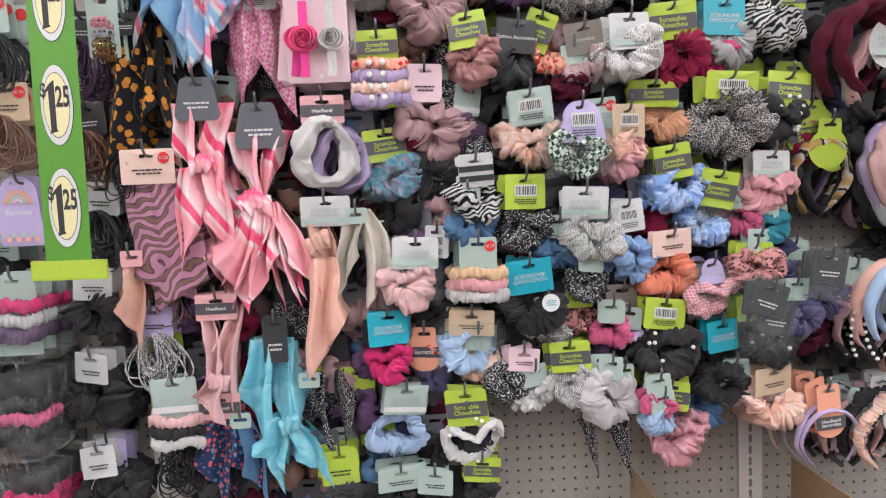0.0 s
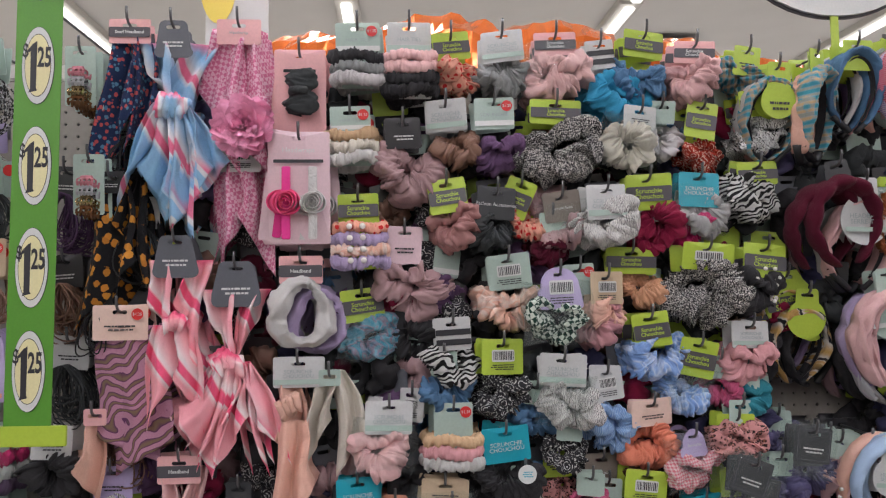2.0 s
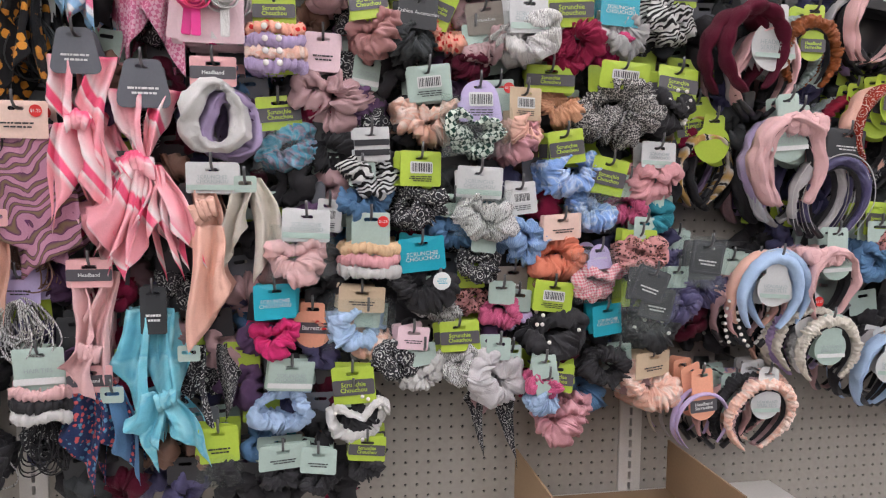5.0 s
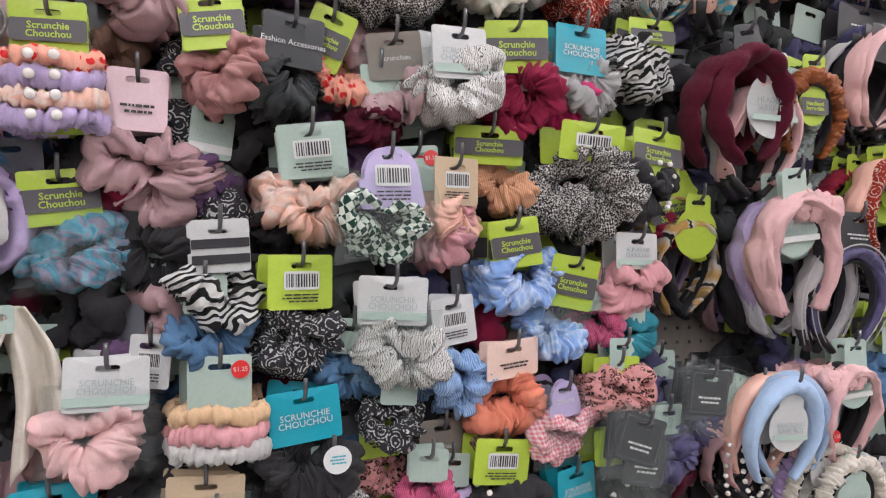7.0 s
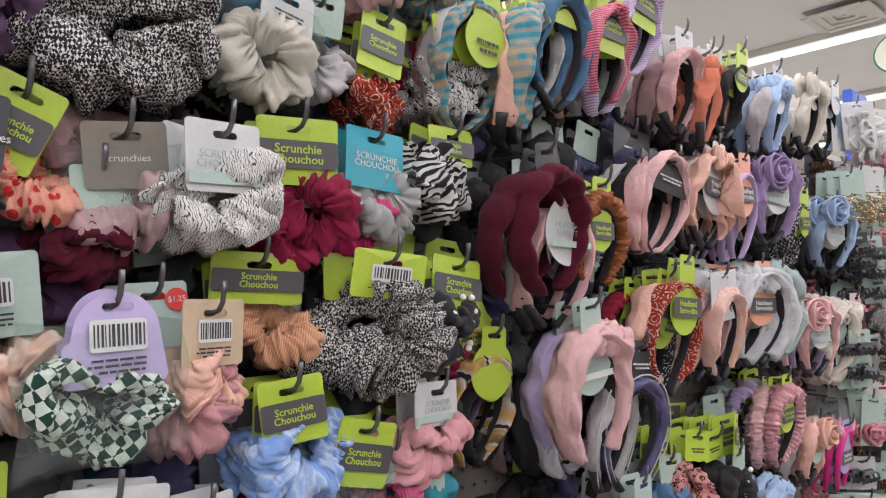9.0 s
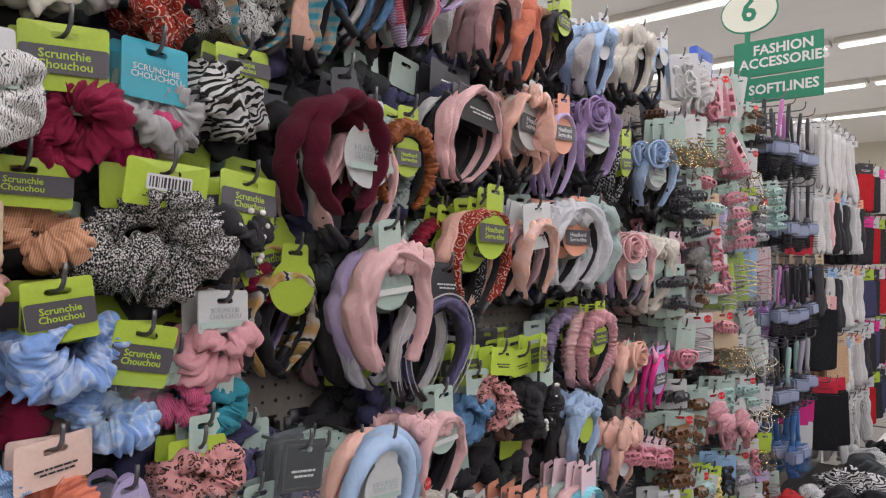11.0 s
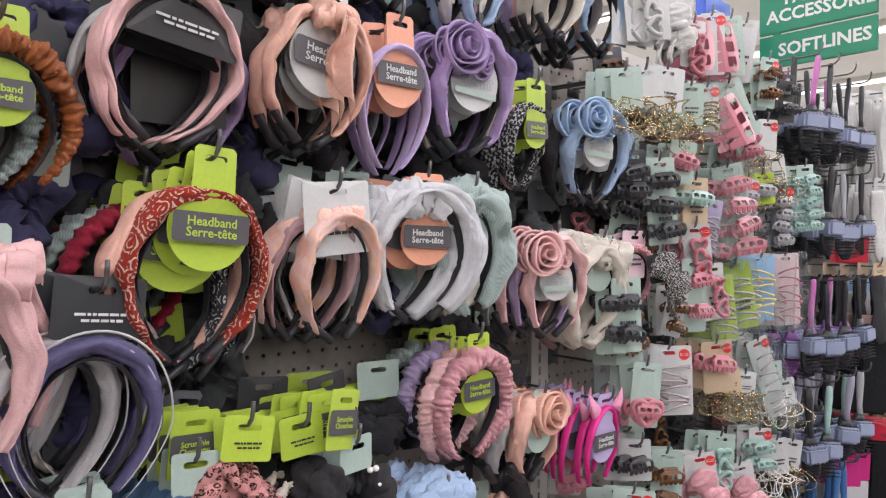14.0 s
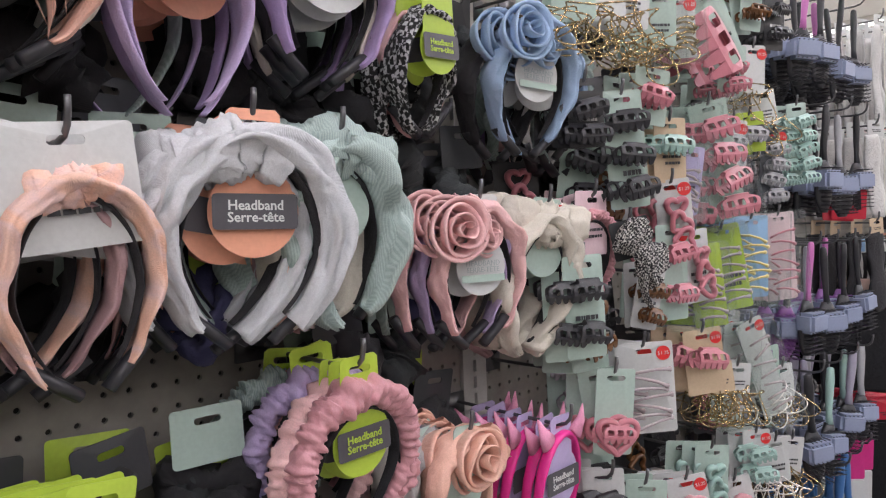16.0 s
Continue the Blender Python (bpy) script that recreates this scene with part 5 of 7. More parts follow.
scrunchie_pack(0.406, 1.642, 2.039, "mint", 0.050, 0.045, "", "palegrey", 0.092, n=2)
scrunchie_pack(0.482, 1.630, 2.034, "lime", 0.060, 0.072, 'band', "redpaisley", 0.078, lean=10, dx=0.007, dz=-0.006)
scrunchie_pack(0.584, 1.630, 2.058, "lime", 0.058, 0.052, 'band', "bw", 0.094, dx=0.011, dz=-0.002)
scrunchie_pack(0.588, 1.630, 1.917, "lime", 0.092, 0.046, 'band', "zebra", 0.106, dx=-0.011, dz=0.005)
tie_set(-0.187, 1.630, 1.857, "lime", 0.076, 0.058, 'band', ['coraldot', 'lilac', 'peach', 'lilac'], 0.092, pearls=2)
scrunchie_pack(-0.022, 1.630, 1.885, "lime", 0.072, 0.066, 'band', "rosebrown", 0.090, lean=-8, dx=0.007, dz=0.005)
scrunchie_pack(-0.100, 1.660, 1.798, "rose", 0.066, 0.072, 'mark', "mauve", 0.132, tall=0.85, dx=0.015, dz=-0.008)
scrunchie_pack(0.075, 1.630, 1.869, "dark", 0.076, 0.062, 'word:Fashion Accessories', "charcoal", 0.090, dx=-0.002, dz=0.005)
scrunchie_pack(0.125, 1.645, 1.885, "lime", 0.058, 0.074, 'band', "coraldot", 0.074, lean=24, dx=0.031, dz=0.022)
scrunchie_pack(0.198, 1.630, 1.860, "brown", 0.070, 0.058, 'word:Scrunchies', "mauve", 0.084, dx=-0.005, dz=0.01)
scrunchie_pack(0.183, 1.642, 1.822, "mint", 0.050, 0.045, "", "burgundy", 0.084, n=2)
scrunchie_pack(0.280, 1.610, 1.870, "white", 0.080, 0.066, 'word:SCRUNCHIE\nCHOUCHOU', "whiteprint", 0.108, dx=0.003, dz=0.025)
scrunchie_pack(0.369, 1.630, 1.893, "lime", 0.086, 0.070, 'band', "wine", 0.092, dx=0.019, dz=0.001)
scrunchie_pack(0.375, 1.642, 1.847, "mint", 0.050, 0.045, "", "wine", 0.084, n=2)
scrunchie_pack(0.470, 1.630, 1.896, "teal", 0.080, 0.068, 'word:SCRUNCHIE\nCHOUCHOU', "palegrey", 0.096, dx=0.006, dz=0.016)
scrunchie_pack(0.462, 1.642, 1.861, "mint", 0.050, 0.045, "", "hot", 0.080, n=2)
scrunchie_pack(-0.016, 1.680, 1.760, "mint", 0.054, 0.060, 'word:SCRUNCHIE\nCHOUCHOU', "purple", 0.084, dx=0.011, dz=-0.015)
scrunchie_pack(0.093, 1.630, 1.741, "mint", 0.082, 0.066, 'bar', "peach", 0.110, tall=0.72, dx=-0.007, dz=-0.006)
scrunchie_pack(0.234, 1.650, 1.722, "mint", 0.060, 0.060, 'dot', "satinpink", 0.092, dx=0.026, dz=-0.028)
scrunchie_pack(0.186, 1.600, 1.713, "lilac", 0.086, 0.076, 'bar', "check", 0.112, shape='arch', hole=0.55, n=2, dx=-0.01, dz=0.015)
scrunchie_pack(0.283, 1.630, 1.706, "kraft", 0.070, 0.062, 'bar', "peachsatin", 0.084, dx=0.011, dz=0.008)
scrunchie_pack(0.338, 1.650, 1.753, "lime", 0.096, 0.052, 'band', "peachrib", 0.084, dx=0.025, dz=-0.003)
scrunchie_pack(0.474, 1.605, 1.757, "lime", 0.098, 0.052, 'bar', "tweed", 0.152, tall=0.75, n=3, dx=-0.003, dz=0.003)
scrunchie_pack(0.597, 1.630, 1.756, "lime", 0.090, 0.066, 'band', "black", 0.118, pearls=9, dx=-0.009, dz=0.011)
scrunchie_pack(-0.183, 1.665, 1.680, "lime", 0.082, 0.062, 'band', "tealdye", 0.098, dx=0.006, dz=-0.008)
scrunchie_pack(-0.091, 1.680, 1.657, "black", 0.060, 0.055, '', "black", 0.104, dx=0.001, dz=0.006)
scrunchie_pack(-0.013, 1.630, 1.624, "white", 0.066, 0.062, 'stripe', "zebra", 0.096, dx=-0.001, dz=0.002)
scrunchie_pack(-0.029, 1.642, 1.560, "mint", 0.050, 0.045, "", "denim", 0.094, n=2)
scrunchie_pack(0.081, 1.630, 1.582, "lime", 0.082, 0.066, 'bar', "bwpaisley", 0.096, dx=0.003, dz=-0.009)
scrunchie_pack(0.190, 1.610, 1.554, "white", 0.086, 0.060, 'word:SCRUNCHIE\nCHOUCHOU', "whiteprint", 0.092, dx=0.012, dz=-0.011)
scrunchie_pack(0.147, 1.642, 1.501, "mint", 0.050, 0.045, "", "denim", 0.088, n=2)
scrunchie_pack(0.208, 1.642, 1.433, "mint", 0.050, 0.045, "", "bwpaisley", 0.076, n=2)
scrunchie_pack(0.276, 1.630, 1.525, "white", 0.066, 0.062, 'bar', "bluerib", 0.086, tall=1.2, dx=0.009, dz=-0.013)
scrunchie_pack(0.364, 1.630, 1.627, "lime", 0.068, 0.066, 'band', "bluewhite", 0.108, lean=-8, hole=0.5, dx=0.008, dz=0.012)
scrunchie_pack(0.460, 1.630, 1.574, "lime", 0.072, 0.072, 'band', "bluewhite", 0.084, lean=12, dx=-0.012, dz=-0.013)
scrunchie_pack(0.505, 1.642, 1.542, "mint", 0.050, 0.045, "", "ribpink", 0.078, n=2)
scrunchie_pack(0.561, 1.630, 1.608, "white", 0.082, 0.052, 'word:SCRUNCHIE\nCHOUCHOU', "pink", 0.106, dx=0.002, dz=0.006)
scrunchie_pack(0.555, 1.642, 1.523, "mint", 0.050, 0.045, "", "teal", 0.078, n=2)
scarf_pack(-0.520, 1.630, 1.782, "grey", 0.082, 0.078, 'mark', "pinkdye", ((-0.034, -0.052, 0.15, 0.042, 0.036, 0.12), (0.034, -0.052, 0.13, 0.044, 0.034, -0.12), (-0.014, -0.15, 0.14, 0.036, 0.066, -0.08), (0.012, -0.14, 0.135, 0.034, 0.054, 0.1)), shape='trap', n=2, knot=(0.004, -0.145, 0.02))
scarf_pack(-0.411, 1.630, 1.733, "grey", 0.092, 0.084, 'mark', "pinkdye", ((-0.042, -0.058, 0.125, 0.056, 0.034, 0.28), (0.04, -0.058, 0.125, 0.052, 0.032, -0.34), (-0.01, -0.17, 0.145, 0.034, 0.056, -0.42), (0.014, -0.17, 0.14, 0.034, 0.056, 0.40), (0.002, -0.172, 0.145, 0.032, 0.046, 0.0), (-0.004, -0.172, 0.13, 0.03, 0.044, -0.2), (0.008, -0.172, 0.135, 0.03, 0.044, 0.2)), shape='trap', knot=(-0.008, -0.172, 0.026), n=2)
scarf_pack(-0.617, 1.630, 1.656, "peach", 0.098, 0.064, 'dot mark', "zebrascarf", ((0.004, -0.045, 0.225, 0.118, 0.108, 0.13), (0.0, -0.045, 0.20, 0.10, 0.10, 0.02)), n=2, lean=0)
scarf_pack(-0.658, 1.630, 1.471, "pink", 0.040, 0.030, '', "peachsatin", ((-0.004, -0.01, 0.12, 0.028, 0.046, -0.12),), n=1)
ring_scarf(-0.293, 1.630, 1.742, "pink", "white", "lilac")
scarf_pack(-0.298, 1.630, 1.556, "white", 0.092, 0.056, 'word:SCRUNCHIE\nCHOUCHOU', "peachsatin", ((-0.022, -0.04, 0.125, 0.045, 0.055, 0.05), (-0.012, -0.1, 0.17, 0.048, 0.06, 0.06)), knot=(-0.015, -0.07, 0.024), n=2)
scarf_pack(-0.241, 1.630, 1.532, "mint", 0.040, 0.030, '', "cream", ((-0.012, -0.01, 0.12, 0.038, 0.045, -0.1), (0.014, -0.01, 0.13, 0.032, 0.05, 0.22)), n=1)
scrunchie_pack(-0.132, 1.630, 1.472, "white", 0.088, 0.060, 'word:SCRUNCHIE\nCHOUCHOU', "palepink", 0.100, dx=-0.012, dz=-0.002)
scrunchie_pack(-0.089, 1.660, 1.490, "white", 0.048, 0.062, 'bar', "black", 0.060, dx=-0.007, dz=-0.018)
tie_set(-0.014, 1.630, 1.466, "mint", 0.072, 0.062, 'dot', ['tan', 'pink', 'white'], 0.096)
scrunchie_pack(0.082, 1.630, 1.419, "teal", 0.088, 0.066, 'word:SCRUNCHIE\nCHOUCHOU', "black", 0.112, dx=-0.004, dz=0.001)
charm(0.117, 1.600, 1.352)
scrunchie_pack(0.363, 1.630, 1.464, "peach", 0.082, 0.052, 'mark', "coral", 0.098, dx=-0.003, dz=-0.011)
scrunchie_pack(0.441, 1.630, 1.404, "lilac", 0.062, 0.050, 'word:Scrunchie', "gingham", 0.106, shape='arch', hole=0.5, dx=0.008, dz=0.008)
scrunchie_pack(0.525, 1.630, 1.432, "lime", 0.070, 0.030, '', "leopard", 0.078, dx=0.009, dz=-0.001)
price_strip(-0.689, 1.470, 2.176, 4)
scarf_pack(-0.513, 1.640, 1.381, "pink", 0.078, 0.050, 'word:Headband', "palepink", ((-0.028, -0.03, 0.15, 0.028, 0.034, 0.1), (0.028, -0.03, 0.15, 0.028, 0.034, -0.12), (-0.01, -0.14, 0.07, 0.03, 0.05, -0.2)), knot=(0.0, -0.15, 0.02), n=3)
scarf_pack(-0.407, 1.640, 1.331, "dark", 0.046, 0.088, 'mark', "turq", ((-0.034, -0.05, 0.19, 0.04, 0.062, -0.02), (0.002, -0.05, 0.15, 0.044, 0.06, 0.02), (0.024, -0.06, 0.15, 0.036, 0.05, 0.02), (0.02, -0.19, 0.09, 0.035, 0.07, 0.4), (-0.01, -0.18, 0.08, 0.034, 0.056, -0.2)), knot=(0.02, -0.19, 0.02), n=2)
scarf_pack(-0.347, 1.640, 1.221, "mint", 0.040, 0.030, '', "bwpaisley", ((0.01, -0.01, 0.1, 0.022, 0.036, 0.1), (0.06, -0.01, 0.09, 0.02, 0.03, 0.1)), n=1)
tie_set(-0.604, 1.640, 1.224, "mint", 0.086, 0.074, 'word:HAIR TIES', ['palepink', 'black', 'white'], 0.086)
scarf_pack(-0.519, 1.640, 1.189, "pink", 0.078, 0.050, 'word:Headband', "navyfloral", ((-0.018, -0.03, 0.13, 0.05, 0.06, -0.1), (0.016, -0.03, 0.12, 0.045, 0.06, 0.15)), n=2)
scarf_pack(-0.482, 1.640, 1.149, "mint", 0.040, 0.030, '', "denim", ((0.0, -0.01, 0.12, 0.035, 0.045, 0.15),), n=1)
scrunchie_pack(-0.192, 1.640, 1.332, "teal", 0.078, 0.066, 'word:SCRUNCHIE\nCHOUCHOU', "hot", 0.082, dx=-0.0, dz=-0.011)
scrunchie_pack(-0.123, 1.670, 1.291, "coral", 0.078, 0.088, 'band:Barrette', "coraldot", 0.060, shape='bulb', dx=-0.0, dz=0.062)
scrunchie_pack(-0.030, 1.640, 1.325, "kraft", 0.088, 0.050, 'mark', "paleblue", 0.106, hole=0.55, dx=-0.002, dz=-0.003)
scrunchie_pack(-0.018, 1.652, 1.288, "mint", 0.050, 0.045, "", "peach", 0.084, n=2)
scrunchie_pack(-0.161, 1.640, 1.185, "mint", 0.086, 0.060, 'word:SCRUNCHIE\nCHOUCHOU', "paleblue", 0.106, hole=0.55, dx=-0.006, dz=-0.015)
scrunchie_pack(-0.049, 1.640, 1.170, "lime", 0.082, 0.072, 'band', "white", 0.118, hole=0.7, pearls=5, dx=0.002, dz=0.001)
scrunchie_pack(-0.047, 1.652, 1.133, "mint", 0.050, 0.045, "", "black", 0.076, n=2)
scrunchie_pack(-0.298, 1.640, 1.064, "lime", 0.072, 0.070, 'mark', "black", 0.060, dx=0.009, dz=-0.007)
scrunchie_pack(-0.180, 1.640, 1.023, "mint", 0.090, 0.050, 'mark', "black", 0.060)
scrunchie_pack(-0.114, 1.640, 1.013, "mint", 0.070, 0.050, 'mark', "black", 0.060)
scrunchie_pack(-0.020, 1.640, 1.032, "lime", 0.072, 0.050, 'band', "black", 0.060)
scrunchie_pack(0.070, 1.640, 1.245, "rose", 0.062, 0.046, 'mark', "bwpaisley", 0.078, dx=-0.028, dz=-0.005)
scrunchie_pack(0.091, 1.652, 1.209, "mint", 0.050, 0.045, "", "white", 0.080, n=2)
scrunchie_pack(0.159, 1.640, 1.254, "lime", 0.078, 0.060, 'band', "bw", 0.088, dx=0.001, dz=0.001)
scrunchie_pack(0.120, 1.652, 1.343, "mint", 0.050, 0.045, "", "bw", 0.080, n=2)
scrunchie_pack(0.188, 1.670, 1.364, "lime", 0.056, 0.050, 'mark', "leopard", 0.074, dx=0.006, dz=-0.007)
scrunchie_pack(0.275, 1.670, 1.357, "brown", 0.068, 0.070, 'word:Scrunchies', "black", 0.050, dx=0.007, dz=0.012)
scrunchie_pack(0.242, 1.630, 1.331, "mint", 0.050, 0.045, "", "ribpink", 0.068, n=2)
scrunchie_pack(0.285, 1.660, 1.312, "mint", 0.050, 0.045, "", "lilac", 0.060, n=2)
scrunchie_pack(0.353, 1.640, 1.329, "lime", 0.082, 0.062, 'bar', "black", 0.122, pearls=9, dx=0.01, dz=-0.012)
scrunchie_pack(0.465, 1.640, 1.280, "teal", 0.066, 0.064, 'word:SCRUNCHIE\nCHOUCHOU', "black", 0.100, hole=0.5, dx=-0.003, dz=-0.042)
scrunchie_pack(0.502, 1.660, 1.195, "mint", 0.050, 0.045, "", "white", 0.088, hole=0.7, n=2)
scrunchie_pack(0.529, 1.640, 1.325, "lime", 0.066, 0.050, 'mark', "black", 0.092, pearls=8, dx=0.027, dz=-0.024)
clear_card(0.557, 1.600, 1.319, 12)
scarf_pack(0.268, 1.640, 1.203, "mint", 0.036, 0.060, '', "bwpaisley", ((-0.06, -0.05, 0.11, 0.022, 0.034, -0.1), (-0.008, -0.05, 0.14, 0.022, 0.034, 0.03)), n=1)
scrunchie_pack(0.232, 1.610, 1.225, "mint", 0.050, 0.045, "", "palegrey", 0.110, tall=1.0, n=2)
scrunchie_pack(0.233, 1.652, 1.141, "mint", 0.050, 0.045, "", "mauve", 0.060, n=2)
scrunchie_pack(0.362, 1.640, 1.163, "lime", 0.070, 0.058, 'band', "satinpink", 0.098, dx=0.016, dz=-0.031)
scrunchie_pack(0.324, 1.610, 1.186, "mint", 0.050, 0.045, "", "ribpink", 0.066, n=2)
scrunchie_pack(0.332, 1.610, 1.152, "mint", 0.050, 0.045, "", "paleblue", 0.066, n=2)
scrunchie_pack(0.570, 1.640, 1.180, "kraft", 0.088, 0.056, 'mark', "peach", 0.108, dx=0.003, dz=0.008)
scrunchie_pack(0.543, 1.660, 1.439, "mint", 0.050, 0.045, "", "leopard", 0.078, n=2)
scrunchie_pack(0.671, 1.640, 1.380, "grey", 0.060, 0.052, 'word:Scrunchies', "grape", 0.090, dx=-0.039, dz=-0.033)
scrunchie_pack(0.740, 1.680, 1.388, "mint", 0.050, 0.045, "", "grape", 0.090, n=2)
scrunchie_pack(-0.734, 1.640, 1.442, "white", 0.066, 0.062, 'mark', "black", 0.096, dx=0.006, dz=0.001)
scrunchie_pack(-0.751, 1.640, 1.281, "white", 0.066, 0.060, 'mark', "black", 0.120, dx=0.006, dz=-0.002)
scrunchie_pack(-0.754, 1.640, 1.100, "white", 0.066, 0.060, 'mark', "black", 0.120, dx=0.011, dz=-0.004)
headband_pack(0.668, 1.685, 1.704, "lime", 0.108, 0.118, 'band:Headband\nSerre-tête', "blacktan", 0.140, 0.175, shape='disc', drop=0.03, thick=0.011, n=4, lean=-8)
headband_pack(0.700, 1.668, 1.668, "lime", 0.080, 0.100, "", "blacktan", 0.120, 0.150, n=5)
headband_pack(0.812, 1.590, 1.705, "mint", 0.094, 0.135, 'word:HEADBAND\nSERRE-TÊTE', "palepink", 0.145, 0.200, thick=0.014, depth=0.022, drop=0.035, style="gauze", trim="knot", trim_at=(0.035, -0.012), tips=False, n=3)
headband_pack(0.867, 1.630, 1.690, "mint", 0.080, 0.125, "", "icewhite", 0.150, 0.205, thick=0.013, depth=0.020, drop=0.03, style="gauze", tips=False, n=5)
headband_pack(0.913, 1.660, 1.645, "mint", 0.061, 0.092, '', "grape", 0.126, 0.166, n=6)
headband_pack(0.786, 1.600, 1.880, "white", 0.100, 0.130, 'word:HEADBAND\nSERRE-TÊTE', "palepink", 0.125, 0.170, drop=0.035, thick=0.0105, n=5)
headband_pack(0.722, 1.590, 1.912, "dark", 0.053, 0.055, "mark", "burgundy", 0.132, 0.165, thick=0.014, depth=0.024, style="scallop", tips=False, n=2, drop=0.03, lean=-10)
headband_pack(0.874, 1.610, 1.885, "lime", 0.060, 0.110, 'band:Headband\nSerre-tête', "rust", 0.125, 0.145, thick=0.0145, depth=0.02, style="ruffle", tips=False, drop=0.02, n=5)
headband_pack(1.039, 1.590, 1.935, "black", 0.120, 0.060, "mark", "palepink", 0.140, 0.160, thick=0.009, depth=0.015, drop=-0.010, shape="rect", n=5)
headband_pack(1.060, 1.655, 1.937, "black", 0.110, 0.130, "", "lavender", 0.150, 0.165, drop=0.0, shape="rect", n=5)
headband_pack(1.217, 1.595, 1.985, "white", 0.094, 0.132, 'band:Headband\nSerre-tête', "peachsatin", 0.125, 0.165, trim="tails", trim_at=(0, -0.012), drop=0.014, n=5)
headband_pack(1.329, 1.600, 1.982, "coral", 0.086, 0.122, 'band:Headband\nSerre-tête', "lilac", 0.120, 0.165, thick=0.005, depth=0.010, style="smooth", drop=0.03, n=7, tips=False)
headband_pack(1.477, 1.595, 2.000, "white", 0.084, 0.125, 'word:HEADBAND\nSERRE-TÊTE', "lavender", 0.128, 0.170, trim="rose", trim_at=(-0.040, -0.025), thick=0.014, depth=0.020, drop=0.006, n=5, yaw=-10.0)
headband_pack(1.613, 1.600, 1.948, "lime", 0.058, 0.110, 'band:Headband\nSerre-tête', "yarn", 0.092, 0.129, thick=0.0085, n=6)
headband_pack(1.792, 1.595, 1.940, "white", 0.066, 0.115, 'word:HEADBAND\nSERRE-TÊTE', "paleblue", 0.118, 0.165, trim="rose", trim_at=(-0.035, -0.02), thick=0.0125, depth=0.02, drop=0.005, n=3, yaw=-16.0)
headband_pack(1.898, 1.630, 1.934, "mint", 0.061, 0.101, '', "mint", 0.105, 0.152, thick=0.0153, trim='knot', n=6)
headband_pack(1.064, 1.580, 1.775, "lime", 0.090, 0.130, 'band:Headband\nSerre-tête', "redpaisley", 0.150, 0.185, drop=0.035, thick=0.012, depth=0.018, n=2)
headband_pack(1.050, 1.612, 1.752, "lime", 0.090, 0.130, 'band:Headband\nSerre-tête', "bwpaisley", 0.135, 0.180, drop=0.045, lean=9, n=3)
headband_pack(1.020, 1.655, 1.740, "lime", 0.071, 0.118, 'band:Headband\nSerre-tête', "redbraid", 0.126, 0.156, style='braid', drop=0.02, n=6)
headband_pack(1.232, 1.600, 1.754, "white", 0.098, 0.090, 'mark', "pastel", 0.109, 0.158, shape='rect', drop=0.03, thick=0.0093, depth=0.018, trim='knot', n=6)
headband_pack(1.378, 1.595, 1.776, "coral", 0.078, 0.125, 'band:Headband\nSerre-tête', "icewhite", 0.150, 0.180, thick=0.016, depth=0.026, style="gauze", trim="knot", trim_at=(-0.02, -0.012), drop=0.012, n=5, yaw=-14.0)
headband_pack(1.472, 1.610, 1.770, "mint", 0.061, 0.110, "", "mint", 0.115, 0.170, thick=0.018, depth=0.028, style="gauze", trim="knot", drop=0.01, n=5, yaw=-10.0)
headband_pack(1.666, 1.595, 1.708, "white", 0.066, 0.115, 'word:HEADBAND\nSERRE-TÊTE', "palepink", 0.118, 0.160, thick=0.012, trim="rose", trim_at=(-0.04, -0.02), drop=0.005, n=5, yaw=-16.0)
headband_pack(1.802, 1.600, 1.705, "mint", 0.061, 0.101, "dot", "cream", 0.120, 0.175, thick=0.018, depth=0.026, style="gauze", trim="knot", drop=0.015, n=4, yaw=-16.0)
headband_pack(1.910, 1.600, 1.716, "rose", 0.080, 0.090, 'mark', "satinpink", 0.130, 0.138, shape='rect', style='ruffle', thick=0.0093, drop=0.02, n=6)
headband_pack(0.962, 1.605, 1.640, "dark", 0.086, 0.060, "mark", "grape", 0.130, 0.165, shape="rect", thick=0.014, depth=0.014, drop=0.052, trim="piping", n=4, lean=4)
headband_pack(1.485, 1.600, 1.552, "lime", 0.070, 0.118, 'band:Headband\nSerre-tête', "satinpink", 0.140, 0.152, style='ruffle', thick=0.0145, depth=0.018, drop=0.025, tips=False, n=6)
headband_pack(1.636, 1.600, 1.451, "mint", 0.061, 0.101, 'dot', "peachsatin", 0.101, 0.138, trim='rose', trim_at=(0, -0.02), drop=0.0, n=6)
cat_ear_band(1.831, 1.610, 1.419)
headband_pack(0.949, 1.600, 1.437, "mint", 0.074, 0.110, 'word:HEADBAND\nSERRE-TÊTE', "palepink", 0.118, 0.152, trim='knot', trim_at=(-0.03, -0.008), thick=0.0119, drop=0.035, n=6)
headband_pack(0.809, 1.590, 1.391, "white", 0.076, 0.115, 'word:HEADBAND\nSERRE-TÊTE', "paleblue", 0.126, 0.170, style='smooth', thick=0.0136, depth=0.016, drop=0.0, tips=False, n=3)
headband_pack(0.798, 1.640, 1.381, "mint", 0.068, 0.106, '', "palepink", 0.118, 0.166, thick=0.006, trim='pearls', n=6)
clear_card(0.652, 1.585, 1.412, 8)
clear_card(0.529, 1.570, 1.361, 20)
scrunchie_pack(0.636, 1.680, 1.427, "mint", 0.050, 0.045, "", "grape", 0.110, n=2)
scrunchie_pack(0.699, 1.670, 1.376, "mint", 0.050, 0.045, "", "grape", 0.100, n=2)
